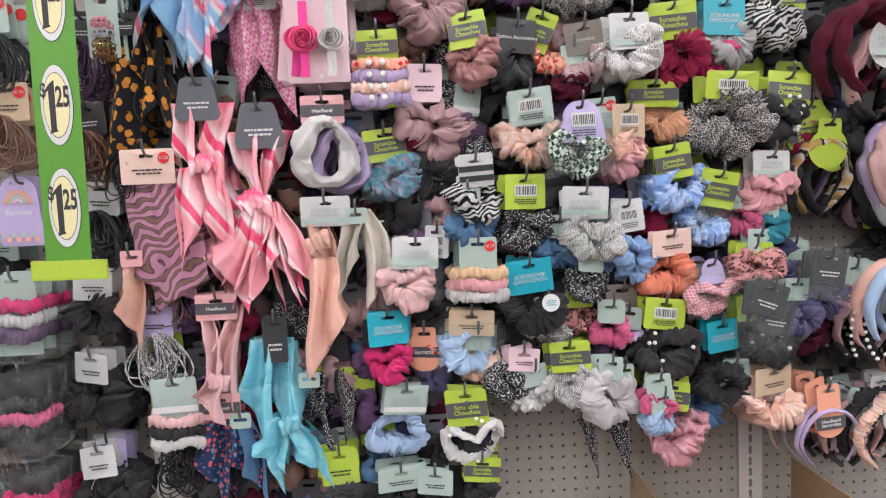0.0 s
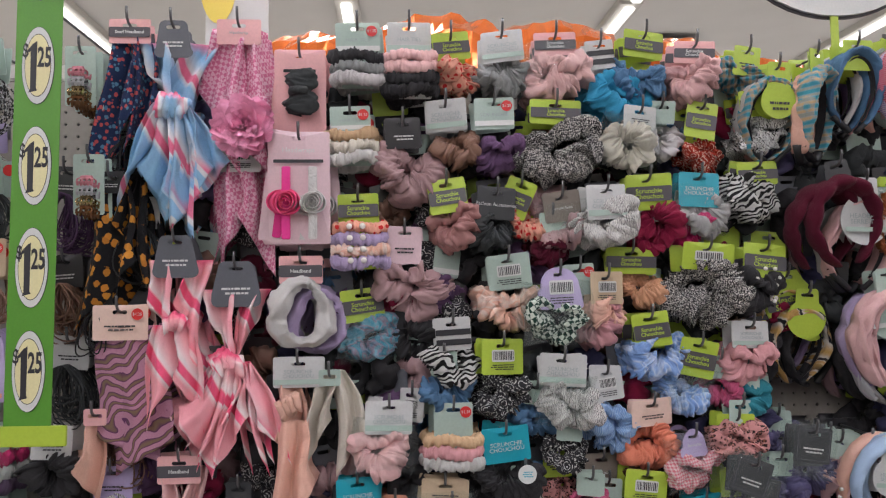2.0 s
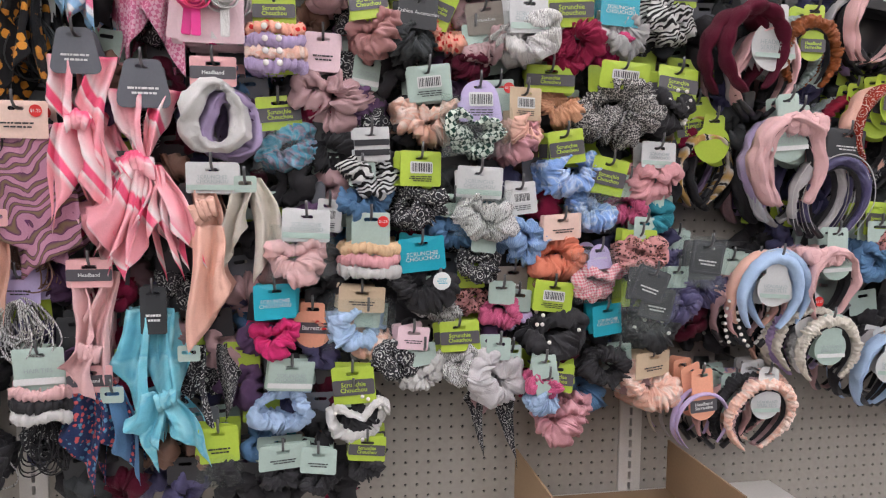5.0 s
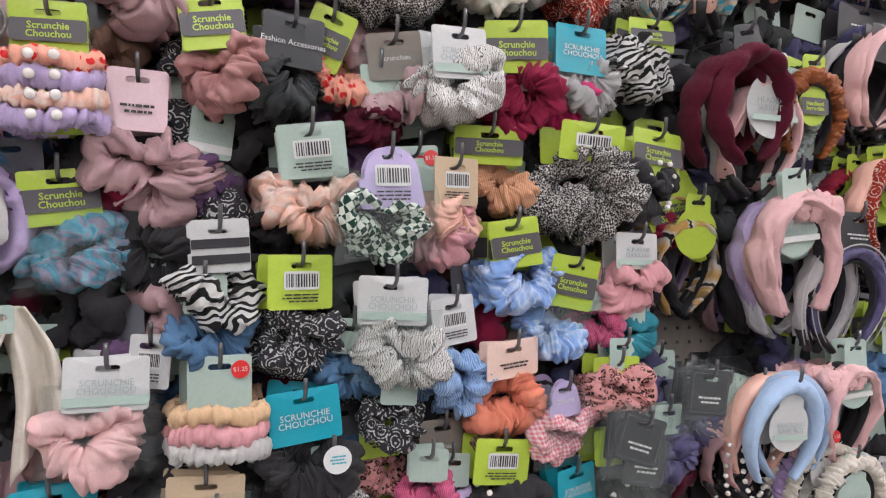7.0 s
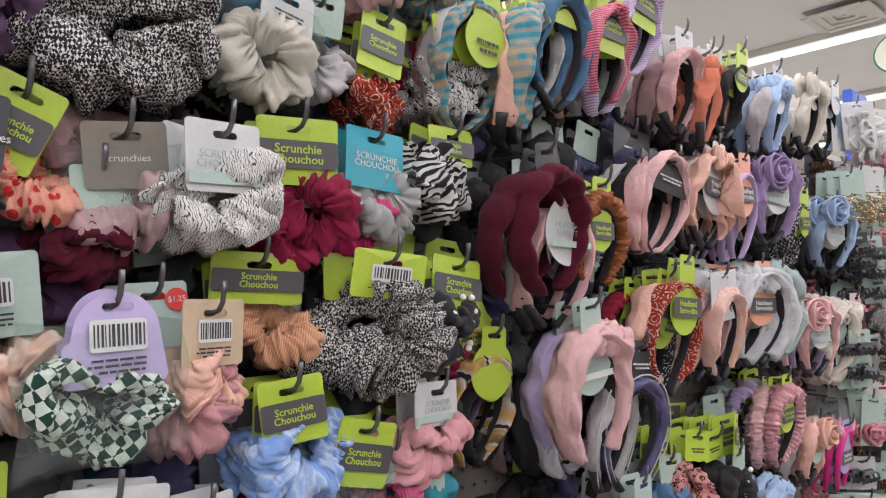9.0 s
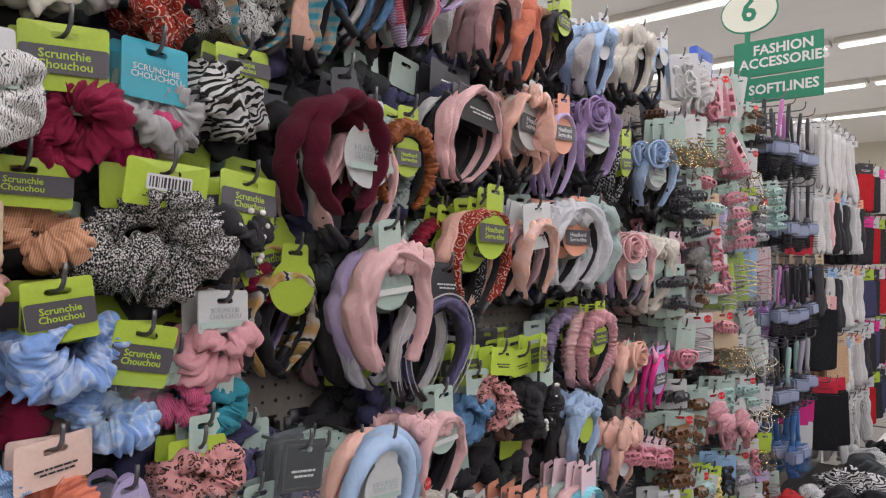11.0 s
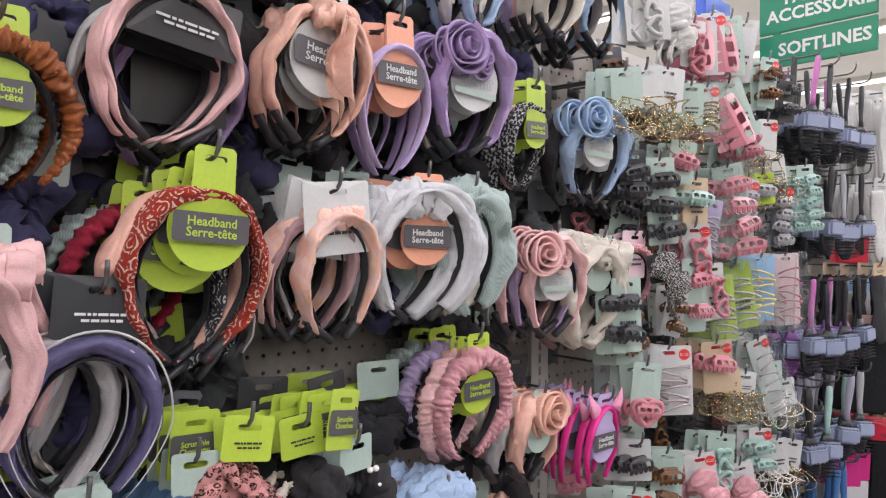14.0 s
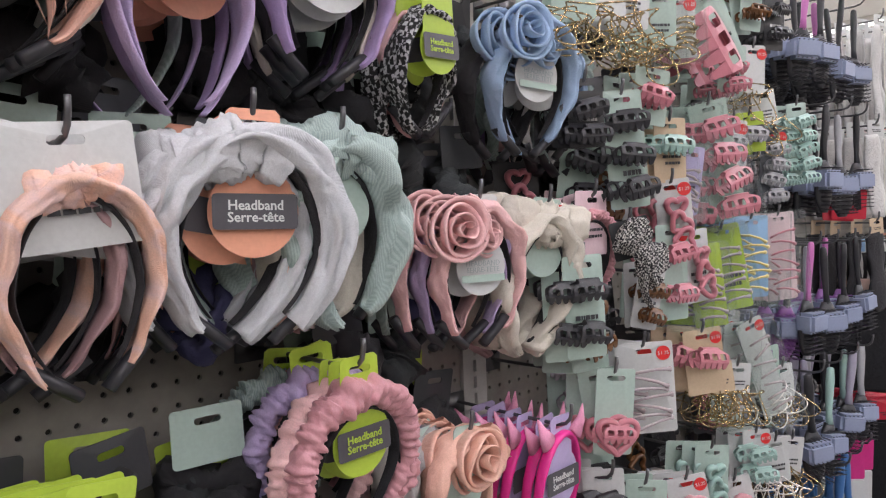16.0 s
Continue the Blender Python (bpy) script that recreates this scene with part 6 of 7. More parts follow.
scrunchie_pack(0.606, 1.620, 1.359, "mint", 0.050, 0.045, "", "grape", 0.110, n=2)
scrunchie_pack(0.535, 1.630, 1.458, "mint", 0.050, 0.045, "", "leopard", 0.096, n=2)
scrunchie_pack(0.751, 1.660, 1.378, "mint", 0.050, 0.045, "", "palepink", 0.080, n=2)
headband_pack(1.418, 1.600, 1.343, "lime", 0.061, 0.092, '', "paleblue", 0.109, 0.138, trim='knot', thick=0.0145, drop=0.0, n=6)
headband_pack(0.949, 1.600, 1.256, "mint", 0.074, 0.110, 'word:HEADBAND\nSERRE-TÊTE', "cream", 0.140, 0.152, style='ruffle', thick=0.0136, drop=0.0, n=6, tips=False)
headband_pack(1.106, 1.600, 1.211, "white", 0.074, 0.110, 'word:HEADBAND\nSERRE-TÊTE', "paleblue", 0.118, 0.152, thick=0.0102, drop=0.005, n=6)
headband_pack(1.227, 1.600, 1.198, "coral", 0.084, 0.100, 'mark', "hot", 0.101, 0.138, shape='rect', thick=0.004, style='smooth', drop=0.03, n=6)
headband_pack(1.375, 1.600, 1.223, "rose", 0.066, 0.084, 'mark', "palepink", 0.094, 0.138, shape='rect', thick=0.0102, drop=0.04, n=6, style='wrap')
headband_pack(1.389, 1.575, 1.220, "rose", 0.060, 0.080, '', "turq", 0.094, 0.129, shape='rect', thick=0.004, style='braid', drop=0.04, n=3)
headband_pack(1.614, 1.600, 1.237, "white", 0.061, 0.101, '', "peachsatin", 0.101, 0.138, trim='bow', thick=0.0102, drop=0.0, n=6)
lime_flag(1.189, 1.700, 1.483, 4)
lime_flag(1.198, 1.682, 1.486, -5)
lime_flag(1.208, 1.664, 1.489, 6)
lime_flag(1.217, 1.646, 1.492, -7)
lime_flag(1.225, 1.628, 1.495, 8)
lime_flag(1.234, 1.610, 1.497, -9)
lime_flag(1.242, 1.592, 1.500, 10)
lime_flag(1.058, 1.720, 1.485, -8)
lime_flag(1.062, 1.700, 1.486, -5)
lime_flag(1.066, 1.680, 1.487, -2)
lime_flag(1.070, 1.660, 1.489, 1)
lime_flag(1.074, 1.640, 1.490, 4)
scrunchie_pack(1.117, 1.600, 1.485, "lime", 0.056, 0.050, 'mark', "leopard", 0.082, tall=1.25, n=3, dx=0.001, dz=-0.011)
scrunchie_pack(1.190, 1.610, 1.474, "lime", 0.056, 0.050, 'mark', "cream", 0.060, tall=1.3, dx=-0.021, dz=-0.035)
scrunchie_pack(1.264, 1.600, 1.438, "mint", 0.050, 0.045, "", "black", 0.110, tall=1.2, pearls=12, n=3)
scrunchie_pack(1.265, 1.660, 1.375, "mint", 0.050, 0.045, "", "brown", 0.070, n=2)
scrunchie_pack(1.065, 1.620, 1.450, "mint", 0.050, 0.045, "", "denim", 0.084, tall=1.35, n=5)
headband_pack(0.623, 1.600, 2.105, "lime", 0.070, 0.110, 'mark', "tealplaid", 0.113, 0.156, drop=0.02, n=3)
headband_pack(0.701, 1.600, 2.131, "lime", 0.060, 0.060, '', "tealplaid", 0.094, 0.175, thick=0.0136, depth=0.02, n=3, yaw=35.0, shape='rect')
headband_pack(0.784, 1.600, 2.150, "lime", 0.060, 0.060, '', "denim", 0.094, 0.156, thick=0.0119, n=6, shape='rect', drop=0.01)
headband_pack(0.871, 1.600, 2.155, "lime", 0.060, 0.080, '', "lilacstripe", 0.101, 0.152, thick=0.0127, n=3, drop=0.01, shape='rect', tips=False)
headband_pack(0.873, 1.585, 2.156, "lime", 0.070, 0.090, 'band', "redstripe", 0.101, 0.147, thick=0.0119, n=3, drop=0.01, shape='rect', tips=False)
headband_pack(0.998, 1.600, 2.229, "lime", 0.070, 0.090, 'band', "lilacstripe", 0.105, 0.156, thick=0.0145, n=3, drop=0.0, shape='rect', tips=False)
headband_pack(1.114, 1.600, 2.171, "white", 0.060, 0.060, '', "palepink", 0.094, 0.138, n=6, shape='rect', thick=0.011)
headband_pack(1.207, 1.600, 2.163, "white", 0.060, 0.060, '', "coral", 0.086, 0.147, n=3, thick=0.0119, trim='knot', shape='rect', yaw=30.0)
headband_pack(1.284, 1.630, 2.189, "white", 0.060, 0.060, '', "brownfur", 0.086, 0.138, n=6, thick=0.0136, shape='rect')
headband_pack(1.337, 1.600, 2.195, "lime", 0.053, 0.092, 'band:Headband\nSerre-tête', "black", 0.092, 0.138, n=6, thick=0.0102)
headband_pack(1.501, 1.600, 2.191, "white", 0.061, 0.101, '', "paleblue", 0.097, 0.138, n=6, thick=0.0136, trim='knot')
headband_pack(1.698, 1.600, 2.214, "white", 0.053, 0.083, '', "cream", 0.097, 0.138, n=6, thick=0.0136, trim='bow')
headband_pack(1.831, 1.600, 2.228, "white", 0.053, 0.083, '', "paleblue", 0.097, 0.138, n=6, thick=0.0119)
headband_pack(1.042, 1.660, 1.995, "black", 0.110, 0.060, 'mark', "navy", 0.109, 0.147, n=6, thick=0.0102, shape='rect')
headband_pack(0.669, 1.620, 1.144, "coral", 0.064, 0.110, 'band:Headband\nSerre-tête', "lilac", 0.126, 0.138, thick=0.004, depth=0.007, style='smooth', drop=0.04, n=6, tips=False)
headband_pack(0.822, 1.620, 1.139, "white", 0.070, 0.110, 'word:HEADBAND\nSERRE-TÊTE', "peach", 0.150, 0.152, style='ruffle', thick=0.0136, drop=0.02, tips=False, n=6)
headband_pack(0.907, 1.620, 1.295, "white", 0.068, 0.101, 'dot', "cream", 0.140, 0.147, style='ruffle', thick=0.0119, drop=0.02, tips=False, n=6)
headband_pack(0.768, 1.670, 1.118, "mint", 0.068, 0.092, '', "palepink", 0.109, 0.138, n=6)
stock_layer()
blue_pack(2.69, 1.822, 2.1655)


# ---------------------------------------------------------------- left bay: price strip, elastics, barrettes
def elastic_pack(x, y, z, card, w, h, face, mat_e, lw, lh, n=3, hooked=True):
    COUNT[0] += 1
    t = thing("hair_elastic_pack", x, y, z, "thin hair elastics looped on a " + card + " card", "hair elastics", "hair elastic packs", (0, (COUNT[0] * 37) % 9 - 4, 0))
    card_on(t, "rect", w, h, card, face)
    part("elastic_bundle", loop_mesh(COUNT[0] % 5, lw * 0.75, lh * 0.8, 14), mat_e, t, "", (0, -0.010, -h + 0.022))
    if hooked:
        hook(x, y - 0.012, z)
    repeat_back(t, n, 0.03, y)


def fuzzy_pack(x, y, z, colors, card="mint"):
    COUNT[0] += 1
    t = thing("fuzzy_tie_pack", x, y, z, "card of bright fuzzy hair ties in a clear sleeve", "hair ties", "fuzzy tie packs")
    part("card", card_mesh("rect", 0.08, 0.15), CARD[card], t)
    for i, f in enumerate(colors):
        part("hair_tie", ties_mesh(i % 6, 0.078, 0.014, 0.012), FAB[f], t, "", (0, 0, -0.045 - 0.026 * i))
    part("clear_sleeve", box(-0.046, 0.046, -0.032, 0.02, -0.145, 0.012, 0.005), PLASTIC, t, "clear plastic sleeve")
    hook(x, y - 0.012, z)
    repeat_back(t, 3, 0.055, y)


ELAST = [FAB["black"], FAB["charcoal"], FAB["brown"], FAB["bw"], FAB["purple"]]
elastic_pack(-0.84, 1.56, 2.13, "mint", 0.075, 0.066, "word:HAIR TIES", FAB["yarn"], 0.085, 0.13)
elastic_pack(-0.99, 1.60, 2.12, "white", 0.075, 0.066, "mark", FAB["black"], 0.085, 0.13)
elastic_pack(-0.85, 1.58, 1.925, "mint", 0.07, 0.066, "dot", FAB["charcoal"], 0.085, 0.13)
elastic_pack(-0.98, 1.62, 1.91, "lilac", 0.07, 0.066, "mark", FAB["purple"], 0.08, 0.12)
elastic_pack(-0.83, 1.58, 1.775, "kraft", 0.075, 0.066, "dot mark", FAB["brown"], 0.085, 0.11)
elastic_pack(-0.98, 1.62, 1.73, "mint", 0.075, 0.066, "dot mark", FAB["cream"], 0.085, 0.11)
elastic_pack(-0.66, 1.66, 1.74, "black", 0.055, 0.10, "mark", FAB["black"], 0.06, 0.1)
elastic_pack(-0.66, 1.68, 2.05, "white", 0.055, 0.11, "mark", FAB["grey"], 0.05, 0.06)
elastic_pack(-0.64, 1.68, 1.60, "lime", 0.06, 0.08, "mark", FAB["black"], 0.06, 0.09)


def rainbow_card(x, y, z):
    t = thing("barrette_card", x, y, z, "lilac barrette card with a printed rainbow", "barrettes")
    c = part("card", card_mesh("arch", 0.078, 0.125), CARD["lilac"], t, "lilac card")
    for i, col in enumerate(("coral", "kraft", "mint", "rose")):
        r = 0.024 - 0.005 * i
        band = plate_mesh(arc(0, 0, r, 0, 180, 12) + arc(0, 0, r - 0.004, 180, 0, 12), (), 0.0003)
        part("rainbow_band", band, CARD[col], c, "", (0, -0.0007 - 0.0003 * i, -0.036))
    part("lettering", text_mesh("Barrette", 0.014), INK_W, c, "", (0, -0.0008, -0.052))
    for k in range(8):
        part("checker", strip_mesh(0.008, 0.008), CARD["coral"] if k % 2 else CARD["mint"], c, "", (-0.028 + 0.008 * k, -0.0008, -0.092 - 0.008 * (k % 2)))
    hook(x, y - 0.012, z)
    repeat_back(t, 5, 0.02, y)


rainbow_card(-0.835, 1.60, 1.615)
rainbow_card(-0.97, 1.62, 1.60)
fuzzy_pack(-0.86, 1.60, 1.44, ("hot", "white", "purple"))
fuzzy_pack(-0.98, 1.62, 1.42, ("hot", "black", "ribpink"))
fuzzy_pack(-0.86, 1.60, 1.26, ("black", "ribpink", "black"), "black")
fuzzy_pack(-0.98, 1.62, 1.24, ("black", "hot", "white"), "black")
fuzzy_pack(-0.86, 1.60, 1.08, ("hot", "hot", "black"), "black")
fuzzy_pack(-0.98, 1.62, 1.06, ("purple", "hot", "black"))


def mint_stack(x, y, z, n):
    """Side-on cards of small clips, packed along one hook."""
    t0 = thing("clip_card", x, y, z, "mint card of small coloured snap clips", "hair clips", "snap clip cards", (0, 0, 0))
    card_on(t0, "rect", 0.055, 0.11, "mint", "mark")
    for k in range(4):
        part("snap_clip", claw_mesh(1, 0.03), (PINKP, GREYP, GOLD, TORT)[k], t0, "", (0, -0.002, -0.03 - 0.018 * k))
    hook(x, y - 0.012, z)
    repeat_back(t0, n, 0.02, y)


for mx, mz in ((-0.672, 1.93), (-0.69, 2.13)):
    mint_stack(mx, 1.62, mz, 8)


# ---------------------------------------------------------------- clip bays
SATIN = FAB["satinpink"]
CLEARP = paint("smoky_clear_plastic", (0.44, 0.37, 0.38), 0.12, vary=0.3, scale=120, coat=0.5)
YELLOWP = paint("pale_yellow_plastic", (0.70, 0.58, 0.22), 0.3)


@cached
def pin_mesh(w):
    """One bent hair pin with a bead end."""
    bm = bmesh.new()
    pts = [(-w / 2, 0.0, 0.001), (-w * 0.2, -0.006, 0.004), (w * 0.2, -0.007, 0.003), (w * 0.42, -0.004, 0.0), (w / 2, -0.002, -0.001)]
    sweep(bm, pts, lambda s: 0.0022 + 0.0022 * s ** 6, lambda s: 0.0024 + 0.0022 * s ** 6, 6)
    return bm_mesh(bm)


@cached
def chain_mesh(seed, r):
    """A gold twisted clip bent into a loose open loop, as one rod."""
    bm = bmesh.new()
    rnd = random.Random(seed)
    p, q = rnd.uniform(0, 6), rnd.uniform(0.6, 1.1)
    pts = [(r * (1.2 * math.sin(a) + 0.35 * math.sin(3 * a + p)), -0.012 - 0.012 * math.cos(2 * a + p), r * q * (math.cos(a) - 0.4 * math.cos(2 * a + p))) for a in [2 * math.pi * i / 60 for i in range(60)]]
    sweep(bm, pts, lambda s: 0.0012 + 0.0006 * math.sin(150 * s), lambda s: 0.0012 + 0.0006 * math.cos(150 * s), 6, close=True)
    return bm_mesh(bm)


@cached
def heart_mesh(w):
    """A moulded heart outline."""
    bm = bmesh.new()
    pts = [(w / 2 * math.sin(a) ** 3, 0, w / 2 * (0.81 * math.cos(a) - 0.31 * math.cos(2 * a) - 0.12 * math.cos(3 * a))) for a in [2 * math.pi * (i + 0.5) / 40 for i in range(40)]]
    sweep(bm, pts, lambda s: 0.0045, lambda s: 0.006, 8, close=True)
    return bm_mesh(bm)


def clip_card(x, z, card, w, h, kind, mat_c, n=4, yaw=None, lean=None, y=1.575, face="dot", film=False, count=2):
    """A hanging card of jaw clips, pins or bows, turned on its hook towards the aisle's end."""
    COUNT[0] += 1
    sd = COUNT[0]
    yaw = -38 + sd * 29 % 27 - 13 if yaw is None else yaw
    lean = sd * 13 % 17 - 8 if lean is None else lean
    t = thing("hair_clip_card", x, y, z, mat_c.name.replace("_", " ") + " hair clips on a " + card + " hanging card", "hair clips", "clip cards", (0, lean, yaw))
    card_on(t, "rect", w, h, card, "mark" if face == "dot" and sd % 3 else face)
    if kind == "claws":
        for k in range(count):
            part("claw_clip", claw_mesh(1, round(min(w * 0.85, (h - 0.02) / count * 1.5), 3)), mat_c, t, "", (0.003 * (k % 2), -0.010, -0.018 - (h - 0.025) * k / count), (sd * 11 % 17 - 8, sd * 7 % 15 - 7 + (k * 37 + sd * 5) % 27 - 13, (k * 53 + sd) % 41 - 20))
    elif kind == "jaw":
        part("claw_clip", claw_mesh(2, round(h * 0.85, 3)), mat_c, t, "", (-w * 0.12, -0.016, -h * 0.5), (0, 84, 8))
    elif kind == "gold":
        for k in range(count):
            part("metal_clip", chain_mesh((sd + k) % 5, 0.026), mat_c, t, "", (0.012 * (k - 0.5 * count), -0.004 - 0.008 * k, -h + 0.002 - 0.010 * (k % 2)), (k * 35 % 50 - 25, sd * 17 % 60 - 30, k * 50 % 70 - 35))
    elif kind == "pins":
        for k in range(7):
            part("hair_pin", pin_mesh(round(w * 0.74, 3)), mat_c, t, "", (0.003 * math.sin(k * 2.0 + sd), -0.003, -0.030 - (h - 0.045) * k / 7), (0, (k * 23 + sd * 7) % 37 - 18, (k * 31 + sd) % 25 - 12))
    elif kind == "bow":
        part("bow", bow_mesh(sd % 5, 0.090, 0.050), mat_c, t, "", (0, -0.016, -h * 0.62), (0, 64, 0))
        part("tail", drape_mesh(sd % 5, 0.06, 0.02, 0.03, 0.2, 0.3), mat_c, t, "", (0.0, -0.012, -h * 0.6))
    elif kind == "heart":
        part("claw_clip", heart_mesh(0.055), mat_c, t, "", (0.0, -0.012, -h * 0.62))
        part("claw_clip", claw_mesh(1, 0.045), mat_c, t, "", (0, -0.008, -h * 0.5))
    elif kind == "spiral":
        for k in range(3):
            part("claw_clip", heart_mesh(0.034), mat_c, t, "", (0.004 * k, -0.010, -0.03 - 0.026 * k), (20, 45 * k, 20))
    if film:
        part("clear_sleeve", box(-w / 2 - 0.006, w / 2 + 0.006, -0.03, 0.006, -h + 0.002, 0.016, 0.004), PLASTIC, t, "clear plastic sleeve")
    hook(x, y - 0.012, z)
    repeat_back(t, n, 0.027, y)


# the tops of the hooks, above the cards
clip_card(1.90, 2.185, "white", 0.085, 0.115, "spiral", FAB["white"], 2, face="")
clip_card(2.02, 2.19, "white", 0.07, 0.10, "bow", FAB["white"], 2)
clip_card(2.09, 2.15, "white", 0.05, 0.095, "spiral", PINKP, 3)
clip_card(2.17, 2.185, "white", 0.05, 0.13, "jaw", PINKP, 2, yaw=-50)
clip_card(2.26, 2.20, "mint", 0.05, 0.13, "jaw", PINKP, 2, yaw=-42)
clip_card(2.34, 2.21, "white", 0.05, 0.14, "jaw", PINKP, 2, yaw=-56)
clip_card(2.47, 2.15, "mint", 0.05, 0.12, "claws", TORT, 3)
clip_card(2.58, 2.13, "black", 0.05, 0.12, "claws", BLACKP, 3)
# gold clips on pale cards
clip_card(1.835, 2.005, "mint", 0.055, 0.075, "gold", GOLD, 3, face="", count=3)
clip_card(1.905, 2.02, "white", 0.055, 0.075, "gold", GOLD, 3, face="", count=3)
clip_card(1.985, 2.035, "white", 0.075, 0.085, "gold", GOLD, 3, yaw=-30, count=3)
clip_card(2.08, 2.02, "mint", 0.05, 0.085, "gold", GOLD, 3, count=3)
clip_card(2.15, 2.03, "white", 0.045, 0.10, "pins", GOLD, 3, film=True)
clip_card(2.25, 2.055, "mint", 0.062, 0.135, "jaw", PINKP, 3, lean=-24, yaw=-36)
clip_card(2.36, 1.985, "mint", 0.05, 0.09, "claws", PINKP, 3)
clip_card(2.46, 2.00, "white", 0.05, 0.09, "gold", GOLD, 3, count=2)
# claws and combs
clip_card(1.86, 1.86, "black", 0.05, 0.09, "claws", BLACKP, 3, face="mark")
clip_card(1.955, 1.855, "mint", 0.062, 0.165, "claws", BLACKP, 3, count=3)
clip_card(1.99, 1.815, "mint", 0.055, 0.15, "claws", TORT, 3, y=1.62, count=3)
clip_card(2.05, 1.90, "mint", 0.06, 0.085, "claws", PINKP, 3, count=1, lean=8)
clip_card(2.10, 1.83, "kraft", 0.06, 0.10, "claws", MINTP, 3, count=1)
clip_card(2.10, 1.735, "white", 0.055, 0.09, "spiral", PINKP, 3)
clip_card(2.17, 1.79, "lilac", 0.045, 0.11, "pins", CLEARP, 3, film=True)
clip_card(2.245, 1.87, "mint", 0.075, 0.205, "claws", PINKP, 3, yaw=-34, lean=-14, count=4, film=True, face="")
clip_card(2.35, 1.85, "white", 0.05, 0.13, "claws", GREYP, 3, count=3, lean=10)
clip_card(2.43, 1.87, "lime", 0.055, 0.075, "claws", GREYP, 3, face="band:Clips", count=1)
clip_card(2.50, 1.92, "white", 0.05, 0.07, "gold", GOLD, 3, count=3)
clip_card(2.56, 1.85, "grey", 0.05, 0.15, "claws", GREYP, 3, count=4)
clip_card(2.70, 1.915, "mint", 0.052, 0.175, "claws", MINTP, 3, yaw=-30, lean=-6, count=5)
# bows, pins and rings
clip_card(1.84, 1.63, "mint", 0.055, 0.135, "claws", BLACKP, 3, count=2)
clip_card(1.89, 1.60, "mint", 0.055, 0.135, "claws", TORT, 3, count=2, y=1.61)
clip_card(1.965, 1.675, "dark", 0.062, 0.055, "bow", FAB["tweed"], 1, face="bar", lean=-12)
clip_card(2.03, 1.61, "white", 0.045, 0.10, "claws", TORT, 2, lean=12)
clip_card(2.095, 1.665, "mint", 0.058, 0.15, "claws", PINKP, 3, count=2)
clip_card(2.175, 1.655, "white", 0.055, 0.12, "spiral", PINKP, 3)
clip_card(2.285, 1.66, "lime", 0.062, 0.15, "pins", CLEARP, 3, film=True, lean=-10)
clip_card(2.21, 1.63, "lime", 0.055, 0.14, "pins", CLEARP, 3, film=True, face="", lean=-6)
clip_card(2.425, 1.675, "blue", 0.066, 0.155, "pins", YELLOWP, 3, yaw=-40, face="")
clip_card(2.57, 1.68, "rose", 0.072, 0.18, "pins", PINKP, 3, yaw=-36, film=True, face="")
clip_card(1.995, 1.495, "white", 0.085, 0.135, "pins", CLEARP, 3, yaw=-46, lean=-3)
clip_card(1.915, 1.47, "mint", 0.055, 0.12, "heart", PINKP, 3, face="")
clip_card(2.08, 1.48, "lilac", 0.05, 0.13, "pins", CLEARP, 3, y=1.62)
clip_card(2.195, 1.49, "kraft", 0.07, 0.11, "claws", PINKP, 3, count=1, lean=-6)
clip_card(2.255, 1.425, "kraft", 0.055, 0.055, "gold", GOLD, 3, count=3)
clip_card(2.34, 1.41, "white", 0.055, 0.055, "gold", GOLD, 3, count=3)
clip_card(2.405, 1.48, "white", 0.058, 0.20, "pins", CLEARP, 3, lean=-22, film=True)
clip_card(2.49, 1.42, "mint", 0.055, 0.09, "gold", PEARL, 3, count=3)
clip_card(2.57, 1.37, "white", 0.055, 0.07, "gold", GOLD, 3, count=3)
# the lower rows
clip_card(1.87, 1.245, "mint", 0.075, 0.19, "claws", TORT, 3, count=4, lean=3)
clip_card(1.99, 1.295, "mint", 0.06, 0.16, "claws", TORT, 3, count=3)
clip_card(1.93, 1.32, "white", 0.06, 0.08, "claws", BLACKP, 3, count=1, y=1.61)
clip_card(2.12, 1.265, "white", 0.065, 0.10, "bow", SATIN, 3, lean=-10)
clip_card(2.31, 1.21, "white", 0.06, 0.10, "bow", SATIN, 3, lean=-14)
clip_card(2.22, 1.29, "mint", 0.06, 0.09, "spiral", MINTP, 3)
clip_card(2.42, 1.27, "white", 0.055, 0.10, "claws", MINTP, 3)
clip_card(2.52, 1.23, "white", 0.055, 0.09, "gold", PEARL, 3, count=3)
clip_card(2.62, 1.21, "white", 0.055, 0.08, "gold", GOLD, 3, count=3)
clip_card(2.60, 1.055, "lime", 0.06, 0.07, "gold", GOLD, 3, count=3, face="")
clip_card(2.46, 1.06, "white", 0.06, 0.10, "spiral", PINKP, 3)
clip_card(1.90, 1.045, "lilac", 0.06, 0.11, "spiral", MINTP, 3)
clip_card(2.01, 1.06, "mint", 0.06, 0.12, "claws", MINTP, 3)
clip_card(2.12, 1.05, "lime", 0.06, 0.12, "spiral", YELLOWP, 3)
clip_card(2.22, 1.06, "blue", 0.06, 0.10, "spiral", BLACKP, 3)
clip_card(2.34, 1.05, "mint", 0.06, 0.11, "claws", GREYP, 3)
clip_card(1.90, 0.90, "rose", 0.06, 0.11, "spiral", PINKP, 3)
clip_card(2.01, 0.90, "white", 0.06, 0.11, "heart", PINKP, 3)
clip_card(2.14, 0.90, "mint", 0.06, 0.11, "claws", GREYP, 3)
for k in range(7):
    clip_card(1.62 + 0.045 * k, 1.235 - 0.012 * k, "rose", 0.035, 0.05, "jaw" if k % 2 else "heart", PINKP, 3, y=1.60, face="")
